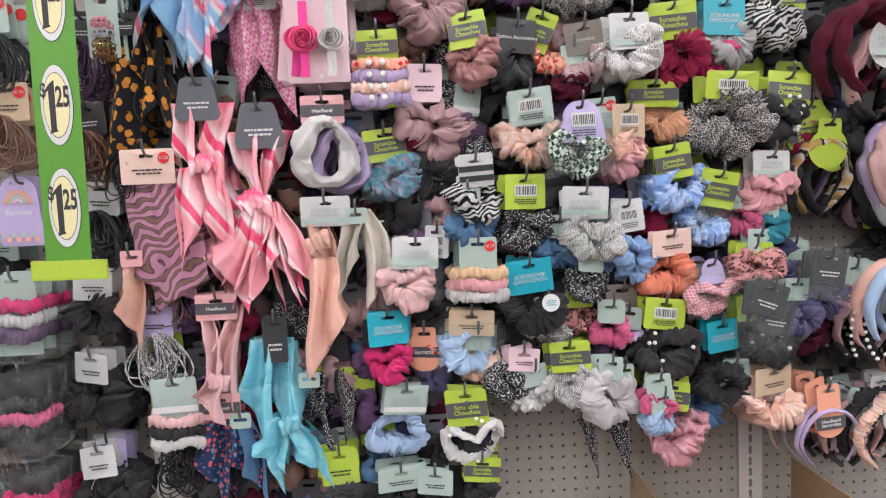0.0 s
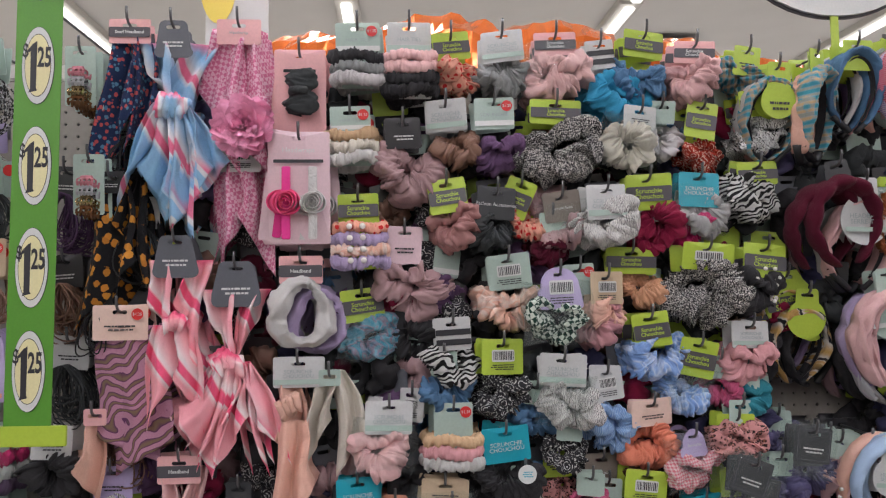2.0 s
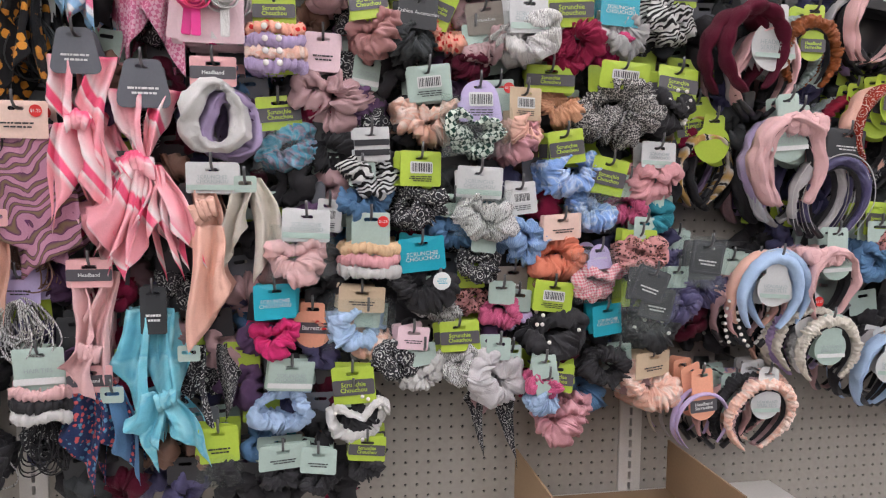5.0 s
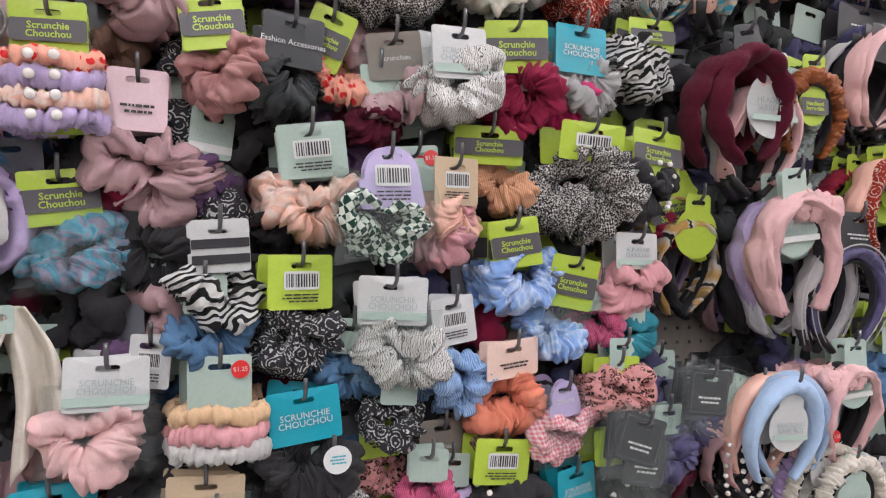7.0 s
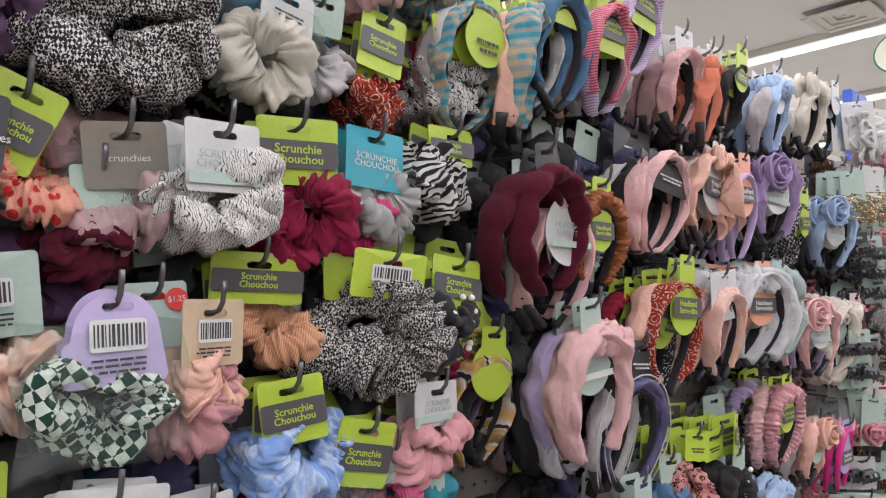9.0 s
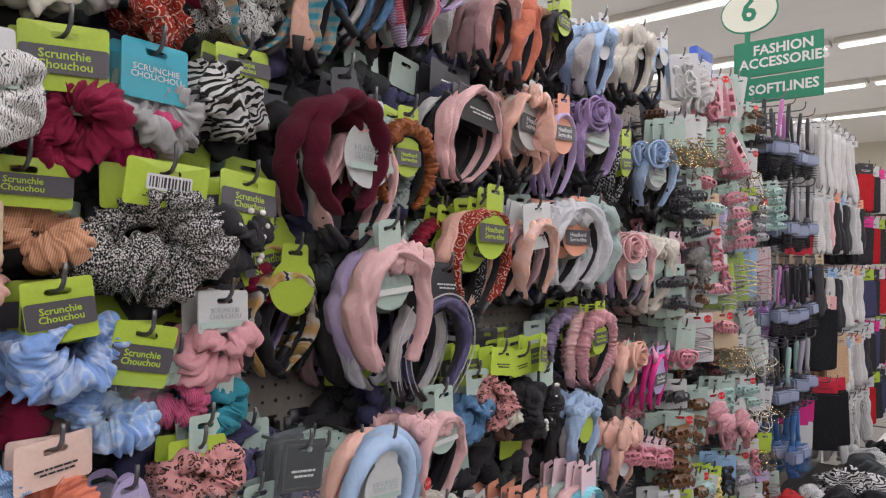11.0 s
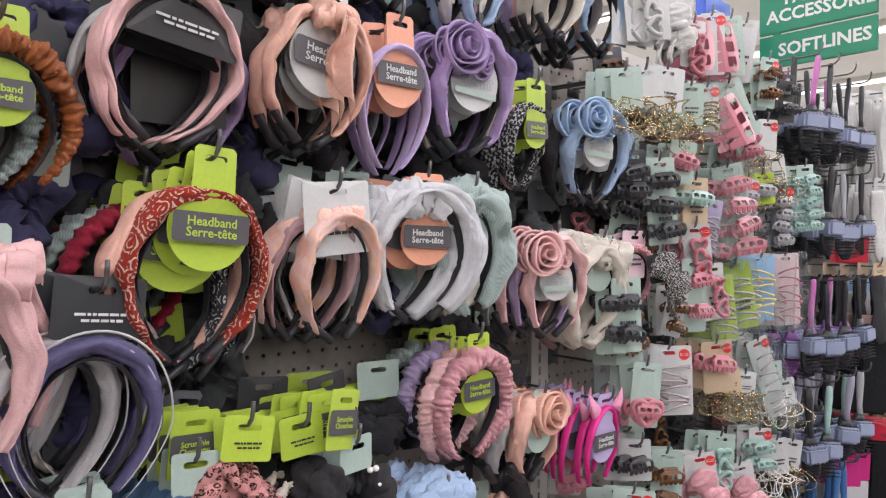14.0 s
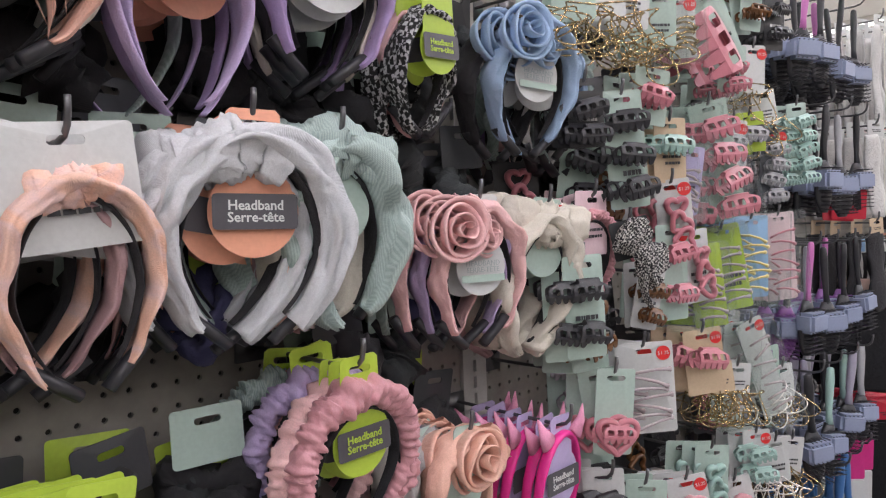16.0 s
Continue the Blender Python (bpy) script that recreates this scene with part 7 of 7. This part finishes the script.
for k in range(6):
    clip_card(2.24 + 0.085 * k, 0.93 - 0.02 * (k % 2), ("lime", "mint", "white", "mint", "lilac", "mint")[k], 0.06, 0.12, ("claws", "spiral", "pins")[k % 3], (GREYP, TORT, CLEARP)[k % 3], 3, face="")
    clip_card(1.62 + 0.09 * k, 1.06 - 0.02 * (k % 2), ("rose", "mint", "white", "lime", "mint", "white")[k], 0.06, 0.13, ("spiral", "claws", "pins")[k % 3], (PINKP, TORT, CLEARP)[k % 3], 3, face="")
    clip_card(1.60 + 0.10 * k, 0.88 + 0.02 * (k % 2), ("mint", "lilac", "black", "white", "mint", "rose")[k], 0.06, 0.13, ("claws", "spiral", "pins")[k % 3], (BLACKP, MINTP, PINKP)[k % 3], 3, face="")
# older stock near the board
for ci in range(8):
    for ri in range(8):
        if (ci * 3 + ri) % 4 == 0:
            continue
        card_c = ("black", "mint", "dark", "black", "mint", "grey", "black", "white")[(ci * 5 + ri * 3) % 8]
        clip_card(1.86 + 0.105 * ci + 0.02 * math.sin(ri * 3.3), 2.08 - 0.15 * ri + 0.02 * math.sin(ci * 2.3), card_c, 0.065, 0.12, "claws" if (ci + ri) % 2 else "spiral", (BLACKP, TORT, BLACKP, GREYP, PINKP, BLACKP)[(ci + 2 * ri) % 6], 1, y=1.70, face="")


@cached
def brush_handle(fat):
    bm = bmesh.new()
    prof = ((0.150, 0.004), (0.146, 0.0075), (0.12, 0.009), (0.08, 0.008), (0.045, 0.0062), (0.02, 0.008))
    sweep(bm, [(0, 0.002 * math.sin(q * 30), q) for q, r in prof], lambda s: fat * prof[int(s * 5 + 0.01)][1], lambda s: fat * 0.8 * prof[int(s * 5 + 0.01)][1], 10)
    return bm_mesh(bm)


@cached
def brush_head():
    """A paddle head with rows of bristles."""
    bm = bmesh.new()
    prof = (0.010, 0.024, 0.029, 0.029, 0.025, 0.009)
    sweep(bm, [(0, 0.004, 0.024 - 0.024 * i) for i in range(6)], lambda s: prof[int(s * 5 + 0.01)], lambda s: 0.009, 12)
    for i in range(5):
        for j in range(11):
            x, z = (i - 2) * 0.0095, 0.006 - 0.0095 * j
            sweep(bm, [(x, -0.004, z), (x * 1.1, -0.026, z)], lambda s: 0.0011, lambda s: 0.0011, 4)
    return bm_mesh(bm)


BLUELABEL = paint("pale_blue_label", (0.27, 0.31, 0.43), 0.45)
PURPLEP, BLUEP = paint("purple_plastic", (0.24, 0.09, 0.30), 0.3), paint("blue_plastic", (0.05, 0.15, 0.36), 0.3)
HOTP, LILACP = paint("hot_pink_plastic", (0.60, 0.03, 0.22), 0.3), paint("lilac_plastic", (0.36, 0.34, 0.42), 0.3)
ORCHIDP = paint("orchid_plastic", (0.52, 0.16, 0.42), 0.3)


def brush_pack(x, y, z, col, headcol, fat=1.0):
    """A hair brush hung by its handle, a paper label wrapped round its head."""
    COUNT[0] += 1
    t = thing("hair_brush", x, y, z, col.name.replace("_", " ") + " hair brush with a pale blue label", "hair brush", "hair brushes", (COUNT[0] * 17 % 9 - 4, COUNT[0] * 5 % 13 - 6, COUNT[0] * 11 % 40 - 45))
    part("handle", brush_handle(fat), col, t)
    part("brush_head", brush_head(), headcol, t)
    part("label_wrap", box(-0.031, 0.031, -0.0285, 0.014, -0.044, 0.000, 0.007), BLUELABEL, t, "pale blue paper label")


BRUSH_ROWS = ((2.06, (ORCHIDP, BLACKP, BLACKP, BLACKP, BLACKP), BLACKP), (1.785, (BLACKP, BLACKP, BLACKP, BLACKP, GREYP), BLACKP),
              (1.47, (ORCHIDP, BLACKP, BLACKP, LILACP, BLACKP), PURPLEP), (1.195, (BLACKP, GREYP, MINTP, LILACP, LILACP), BLACKP))
for ri, (rz, cols, hc) in enumerate(BRUSH_ROWS):
    for ci, cx in enumerate((2.70, 2.83, 2.97, 3.11)):
        if ri == 1 and ci == 0:
            continue
        hook(cx, 1.54, rz + 0.152)
        for k in range(5):
            brush_pack(cx + 0.008 * math.sin(ri * 5 + ci * 3 + k), 1.56 + 0.045 * k, rz + 0.010 * math.sin(ci * 2 + ri + k * 1.7), cols[(k + ci * 2) % 5], hc if k % 3 else BLACKP, 1.25 if ri == 3 else 1.0)
for ci, cx in enumerate((2.88, 2.98)):
    hook(cx, 1.54, 1.10)
    for k in range(4):
        brush_pack(cx, 1.56 + 0.05 * k, 0.95 + 0.012 * (k % 2), BLUEP, BLUEP, 1.5)


def comb_pack(x, z, col):
    """Flat combs in a tall sleeve with a coloured card."""
    COUNT[0] += 1
    t = thing("comb_pack", x, 1.57, z, "tall white sleeve of combs with a hot pink card", "comb", "comb packs", (0, COUNT[0] % 5 - 2, -48))
    part("card", card_mesh("rect", 0.05, 0.085), col, t, "hot pink card")
    part("comb", box(-0.020, 0.020, -0.004, 0.004, -0.20, -0.073, 0.002), CARD["white"], t)
    hook(x, 1.558, z)
    repeat_back(t, 5, 0.032, 1.57)


comb_pack(3.07, 1.08, HOTP)
comb_pack(3.16, 1.08, HOTP)
# the dark board and packs behind the brushes
for ri in range(5):
    for ci in range(5):
        clip_card(2.66 + 0.13 * ci, 2.10 - 0.25 * ri, "black", 0.11, 0.20, "claws", BLACKP, 1, yaw=-8, y=1.745, face="", count=2)
clip_card(3.10, 1.735, "red", 0.085, 0.075, "", HOTP, 2, yaw=-52, lean=3, face="mark")


# ---------------------------------------------------------------- sock bay
FAB["jet"] = cloth("jet_black_cloth", (0.011, 0.011, 0.013))
FAB["red"] = cloth("bright_red_cloth", (0.50, 0.015, 0.02))


@cached
def sock_mesh(seed, length, w):
    """A folded sock hung by its cuff: a soft flattened tube with the foot turned up at the heel."""
    bm = bmesh.new()
    rnd = random.Random(seed)
    bend, ph = rnd.uniform(0.010, 0.026), rnd.uniform(0, 6)
    pts = [(0.006 * math.sin(4 * q + ph) + bend * max(0, q - 0.6) * 2, 0.004 * math.sin(6 * q + ph), -length * q) for q in [i / 16 for i in range(17)]]
    prof = lambda s: w / 2 * (0.9 + 0.14 * math.sin(9 * s + ph) - 0.45 * max(0, s - 0.86) * 6 + 0.18 * math.exp(-((s - 0.66) / 0.1) ** 2))
    sweep(bm, pts, prof, lambda s: 0.006 + 0.002 * math.sin(11 * s + ph), 10, lambda s, a: 1 + 0.12 * math.sin(3 * a + 14 * s + ph))
    return bm_mesh(bm)


def sock_pack(x, z, f1, f2, length, w=0.05, n=4, card="white", cw=0.055, ch=0.045, face="mark"):
    COUNT[0] += 1
    c = COUNT[0]
    t = thing("sock_pack", x, 1.56, z, words_of(f1) + " socks hung from a " + card + " band card", "socks", "sock packs", (0, c * 7 % 9 - 4, c * 23 % 30 - 50))
    card_on(t, "rect", cw, ch, card, face)
    for i, f in enumerate((f1, f2)):
        part("sock", sock_mesh((c + i) % 5, round(length * (1, 0.93)[i], 3), w), FAB[f], t, "", ((-0.010, 0.012)[i], 0.004 + 0.012 * i, -ch * 0.6))
    hook(x, 1.548, z)
    repeat_back(t, n, 0.05, 1.56)


def cloth_pack(x, z, fab, length, wide, card):
    """Folded black tights on a coloured header card."""
    COUNT[0] += 1
    t = thing("tights_pack", x, 1.57, z, words_of(fab) + " folded tights under a " + card + " header card", "tights", "tights packs", (0, COUNT[0] % 7 - 3, -44))
    card_on(t, "rect", wide * 0.9, 0.06, card, "mark")
    part("folded_cloth", box(-wide / 2, wide / 2, -0.008, 0.008, -length, -0.044, 0.007), FAB[fab], t)
    hook(x, 1.558, z)
    repeat_back(t, 6, 0.034, 1.57)


for k in range(6):
    sock_pack(3.40 + 0.12 * k, 2.235 - 0.004 * k, "white", "palegrey" if k % 2 else "white", 0.29, 0.036, 5, ch=0.03)
for k in range(7):
    a = (("white", "white"), ("white", "palepink"), ("black", "black"), ("white", "white"), ("black", "charcoal"), ("palegrey", "white"), ("white", "black"))[k]
    sock_pack(3.32 + 0.13 * k, 1.93, a[0], a[1], 0.23, 0.055, 4, ("white", "white", "coral", "blue", "white", "white", "coral")[k])
sock_pack(3.30, 1.66, "black", "black", 0.22, 0.07, 4, "kraft")
for k in range(6):
    sock_pack(3.54 + 0.125 * k, 1.60 - 0.01 * (k % 2), ("white", "black", "white", "white", "palegrey", "white")[k], ("white", "black", "white", "palegrey", "white", "white")[k], 0.24, 0.05, 4, ("blue", "white", "white", "white", "coral", "white")[k])
cloth_pack(3.33, 1.49, "jet", 0.30, 0.12, "peach")
cloth_pack(3.45, 1.48, "jet", 0.30, 0.12, "pink")
cloth_pack(3.46, 1.12, "jet", 0.29, 0.13, "red")
cloth_pack(3.60, 1.11, "jet", 0.29, 0.13, "red")
cloth_pack(3.72, 1.30, "tan", 0.22, 0.08, "kraft")
for k in range(5):
    sock_pack(3.78 + 0.13 * k, 1.27, ("white", "white", "palegrey", "white", "black")[k], ("white", "bw", "white", "white", "black")[k], 0.22, 0.05, 4, ("blue", "white", "coral", "white", "white")[k])
    sock_pack(3.72 + 0.13 * k, 0.98, ("white", "bw", "zebra", "white", "bw")[k], ("bw", "bw", "white", "zebra", "white")[k], 0.24, 0.06, 4, "white")
# packs further along the run
for ci in range(5):
    for ri in range(5):
        f = ("red", "black", "palepink", "black", "navy", "hot", "white", "black", "red", "charcoal")[(ci * 3 + ri * 7) % 10]
        cloth_pack(4.36 + 0.17 * ci, 2.14 - 0.28 * ri, f, 0.24, 0.10, ("black", "white", "hot", "white", "lime")[(ci + ri * 2) % 5])


# ---------------------------------------------------------------- aisle sign
def aisle_sign(x, y, z):
    green = paint("sign_green", (0.0, 0.20, 0.10), 0.4)
    cream = paint("sign_cream", (0.74, 0.76, 0.62), 0.5)
    t = thing("aisle_sign", x, y, z, "green aisle sign with a cream oval number six", "sign", turn=(0, 0, -90))
    for i, (z0, z1) in enumerate(((-0.135, 0.0), (-0.235, -0.140))):
        p = part("sign_board", box(-0.155, 0.155, -0.004, 0.004, z0, z1, 0.002), green, t, "green printed board")
        for ln, (s, zz) in enumerate(((("FASHION", -0.04), ("ACCESSORIES", -0.088)), (("SOFTLINES", -0.187),))[i]):
            part("lettering", text_mesh(s, 0.05, 0.0012), INK_W, p, "white capital letters", (0.02, -0.0046, zz))
    o = part("number_oval", plate_mesh([(0.105 * math.cos(a), 0.082 * math.sin(a)) for a in [2 * math.pi * i / 40 for i in range(40)]], (), 0.004), green, t, "cream oval with a green rim", (-0.10, 0, 0.115))
    part("oval_face", plate_mesh([(0.099 * math.cos(a), 0.076 * math.sin(a)) for a in [2 * math.pi * i / 40 for i in range(40)]], (), 0.001), cream, o, "", (0, -0.002, 0))
    part("numeral", text_mesh("6", 0.115, 0.003), green, o, "", (0, -0.0026, 0))
    part("post", box(-0.115, -0.095, -0.003, 0.003, -0.36, 0.04), green, t)


aisle_sign(2.85, 1.60, 2.47)


# ---------------------------------------------------------------- on and behind the top of the run
FOIL = paint("orange_foil", (0.92, 0.20, 0.03), 0.18, 0.45, vary=0.3, coat=0.6)


def foil_bag(x, y, z, w, h, seed):
    bm = bmesh.new()
    n, m = 28, 18
    rows = []
    for i in range(n + 1):
        a = math.pi * i / n
        rows.append([])
        for k in range(m):
            q = 2 * math.pi * k / m
            crumple = 1 + 0.16 * noise.noise(Vector((3 * math.cos(a) + seed, 3 * math.sin(a) * math.cos(q), 3 * math.sin(q)))) + 0.10 * abs(noise.noise(Vector((9 * math.cos(a), 9 * math.cos(q), seed))))
            rows[-1].append(bm.verts.new((-w / 2 * math.cos(a), 0.10 * math.sin(a) * math.sin(q) * crumple, h / 2 + h / 2 * math.sin(a) ** 0.6 * math.cos(q) * crumple)))
    for r0, r1 in zip(rows, rows[1:]):
        for k in range(m):
            bm.faces.new((r0[k], r0[(k + 1) % m], r1[(k + 1) % m], r1[k]))
    bmesh.ops.remove_doubles(bm, verts=bm.verts[:], dist=0.0005)
    t = solid("foil_bag", bm_mesh(bm), FOIL, "crumpled shiny orange foil bag on the top shelf", "foil bag", pose(x, y, z), "orange foil bags")
    t.data.polygons.foreach_set("use_smooth", [False] * len(t.data.polygons))


solid("top_shelf", box(LENGTH0, 2.2, WALL_Y + 0.06, WALL_Y + 0.46, 2.06, 2.09, 0.003), PANEL, "off-white metal shelf on the far side of the run", "shelf", kind="structure")
for k, (fx, fw, fh) in enumerate(((-0.27, 0.40, 0.22), (0.0, 0.40, 0.265), (0.27, 0.40, 0.255), (0.55, 0.34, 0.22), (0.80, 0.30, 0.17), (1.0, 0.3, 0.17), (1.25, 0.3, 0.17), (-0.62, 0.3, 0.16))):
    foil_bag(fx, 2.02, 2.09, fw, fh, k)


def hung_panel(x, y, z):
    t = thing("hanging_banner", x, y, z, "narrow white banner with a yellow printed oval", "banner")
    part("banner_sheet", box(-0.10, 0.10, 0, 0.004, -0.10, 1.322), CARD["white"], t)
    o = part("yellow_oval", plate_mesh([(0.06 * math.cos(a), 0.15 * math.sin(a)) for a in [2 * math.pi * i / 32 for i in range(32)]], (), 0.002), paint("yellow_print", (0.78, 0.62, 0.12), 0.5), t, "", (-0.06, -0.004, 0.43))
    part("printed_mark", lines_mesh(0.11, 0.1, 3, 6), INK_D, o, "", (0, -0.002, -0.02))


hung_panel(-0.62, 2.6, 2.28)


def oval_board(x, y, z):
    t = thing("oval_sign", x, y, z, "white oval aisle number board seen from below", "sign")
    part("board", plate_mesh([(0.20 * math.cos(a), 0.15 * math.sin(a)) for a in [2 * math.pi * i / 40 for i in range(40)]], (), 0.006), INK_W, t)
    part("rim", plate_mesh([(0.206 * math.cos(a), 0.156 * math.sin(a)) for a in [2 * math.pi * i / 40 for i in range(40)]], (), 0.004), INK_D, t, "", (0, 0.006, 0))
    part("post", box(-0.008, 0.008, 0.002, 0.006, -0.26, -0.15), CARD["lime"], t)


oval_board(0.78, 1.66, 2.385)


# ---------------------------------------------------------------- low bins
def wire_bin(x, y, z, w, d, h):
    t = thing("wire_basket", x, y, z, "grey wire dump basket under the hooks", "basket")
    bm = bmesh.new()
    for k in range(int(w / 0.03) + 1):
        box_bm(bm, -w / 2 + 0.03 * k, -w / 2 + 0.03 * k + 0.003, -d / 2, -d / 2 + 0.003, 0, h)
    part("front_grid", bm_mesh(bm, False), STEEL, t)
    bm = bmesh.new()
    for zz in (0, h / 2, h):
        for yy in (-d / 2, d / 2):
            box_bm(bm, -w / 2, w / 2, yy - 0.003, yy + 0.003, zz - 0.003, zz + 0.003)
        for xx in (-w / 2, w / 2):
            box_bm(bm, xx - 0.003, xx + 0.003, -d / 2 + 0.003, d / 2 - 0.003, zz - 0.003, zz + 0.003)
    part("rim", bm_mesh(bm, False), STEEL, t)
    part("basket_floor", box(-w / 2, w / 2, -d / 2, d / 2, -0.004, -0.001), STEEL, t)
    part("bracket", box(-w / 2, w / 2, d / 2 - 0.004, d / 2 + 0.001, -0.05, 0.05), STEEL, t)


def beanie(x, y, z, mat_c, label, r, seed):
    t = thing("knit_hat", x, y, z, label, "hat", "hats in the basket", (seed * 20 % 30 - 15, seed * 13 % 40 - 20, seed * 40))
    part("hat_body", scrunchie_mesh(30 + seed, round(r * 0.45, 3), round(r * 0.55, 3), 0.8, False), mat_c, t)


REDCLOTH = cloth("red_cloth", (0.42, 0.010, 0.014))
wire_bin(3.2, 1.53, 0.55, 2.2, 0.52, 0.24)
for k, (hx, hy, hz, mm_, lab) in enumerate(((2.33, 1.44, 0.86, REDCLOTH, "bright red folded cloth hat in a wire basket"), (2.52, 1.46, 0.87, REDCLOTH, "bright red folded cloth hat in a wire basket"), (2.70, 1.48, 0.84, REDCLOTH, "bright red folded cloth hat in a wire basket"),
                                            (2.22, 1.34, 0.90, FAB["jet"], "black knitted hat in the wire basket"), (2.42, 1.33, 0.91, FAB["jet"], "black knitted hat in the wire basket"), (2.62, 1.33, 0.90, FAB["jet"], "black knitted hat in the wire basket"),
                                            (2.95, 1.46, 0.80, FAB["bw"], "patterned knitted hat in the wire basket"), (3.15, 1.42, 0.80, FAB["jet"], "black knitted hat in the wire basket"), (3.36, 1.46, 0.80, FAB["zebra"], "striped knitted hat in the wire basket"),
                                            (3.58, 1.42, 0.80, FAB["charcoal"], "grey knitted hat in the wire basket"), (3.80, 1.45, 0.80, FAB["bw"], "patterned knitted hat in the wire basket"), (4.02, 1.42, 0.80, FAB["jet"], "black knitted hat in the wire basket"))):
    beanie(hx, hy, hz - 0.11, mm_, lab, 0.15, k)


def cardboard_tray(x, y, z):
    t = thing("cardboard_tray", x, y, z, "brown cardboard display tray under the pegboard", "cardboard box")
    kraft = paint("brown_cardboard", (0.30, 0.20, 0.115), 0.8)
    part("front_wall", box(-0.18, 0.18, -0.004, 0.0, 0, 0.10), kraft, t)
    part("side_wall", box(-0.184, -0.18, -0.004, 0.3, 0, 0.12), kraft, t)
    part("side_wall", box(0.18, 0.184, -0.004, 0.3, 0, 0.12), kraft, t)
    part("tray_floor", box(-0.18, 0.18, 0, 0.3, 0, 0.004), kraft, t)


solid("low_shelf", box(0.30, 0.96, WALL_Y - 0.33, WALL_Y - 0.004, 0.80, 0.828, 0.003), PANEL, "off-white metal shelf under the hooks", "shelf", kind="structure")
cardboard_tray(0.50, 1.475, 0.83)


# more stock on the crowded hooks of the first bay
for k, (ex, ez) in enumerate(((-0.62, 2.02), (-0.60, 1.86), (-0.63, 1.48), (-0.64, 1.36), (-0.55, 1.27), (-0.60, 1.14), (-0.72, 1.60), (-0.74, 1.75), (-0.92, 2.02), (-0.93, 1.84), (-0.92, 1.52), (-0.93, 1.34), (-0.92, 1.16), (-0.75, 1.10), (-0.74, 1.92))):
    elastic_pack(ex, 1.67 + 0.01 * (k % 3), ez, ("mint", "white", "black", "lilac", "dark")[k % 5], 0.07, 0.062, "mark", ELAST[k % 5], 0.09, 0.13, 3)
far_hooks()
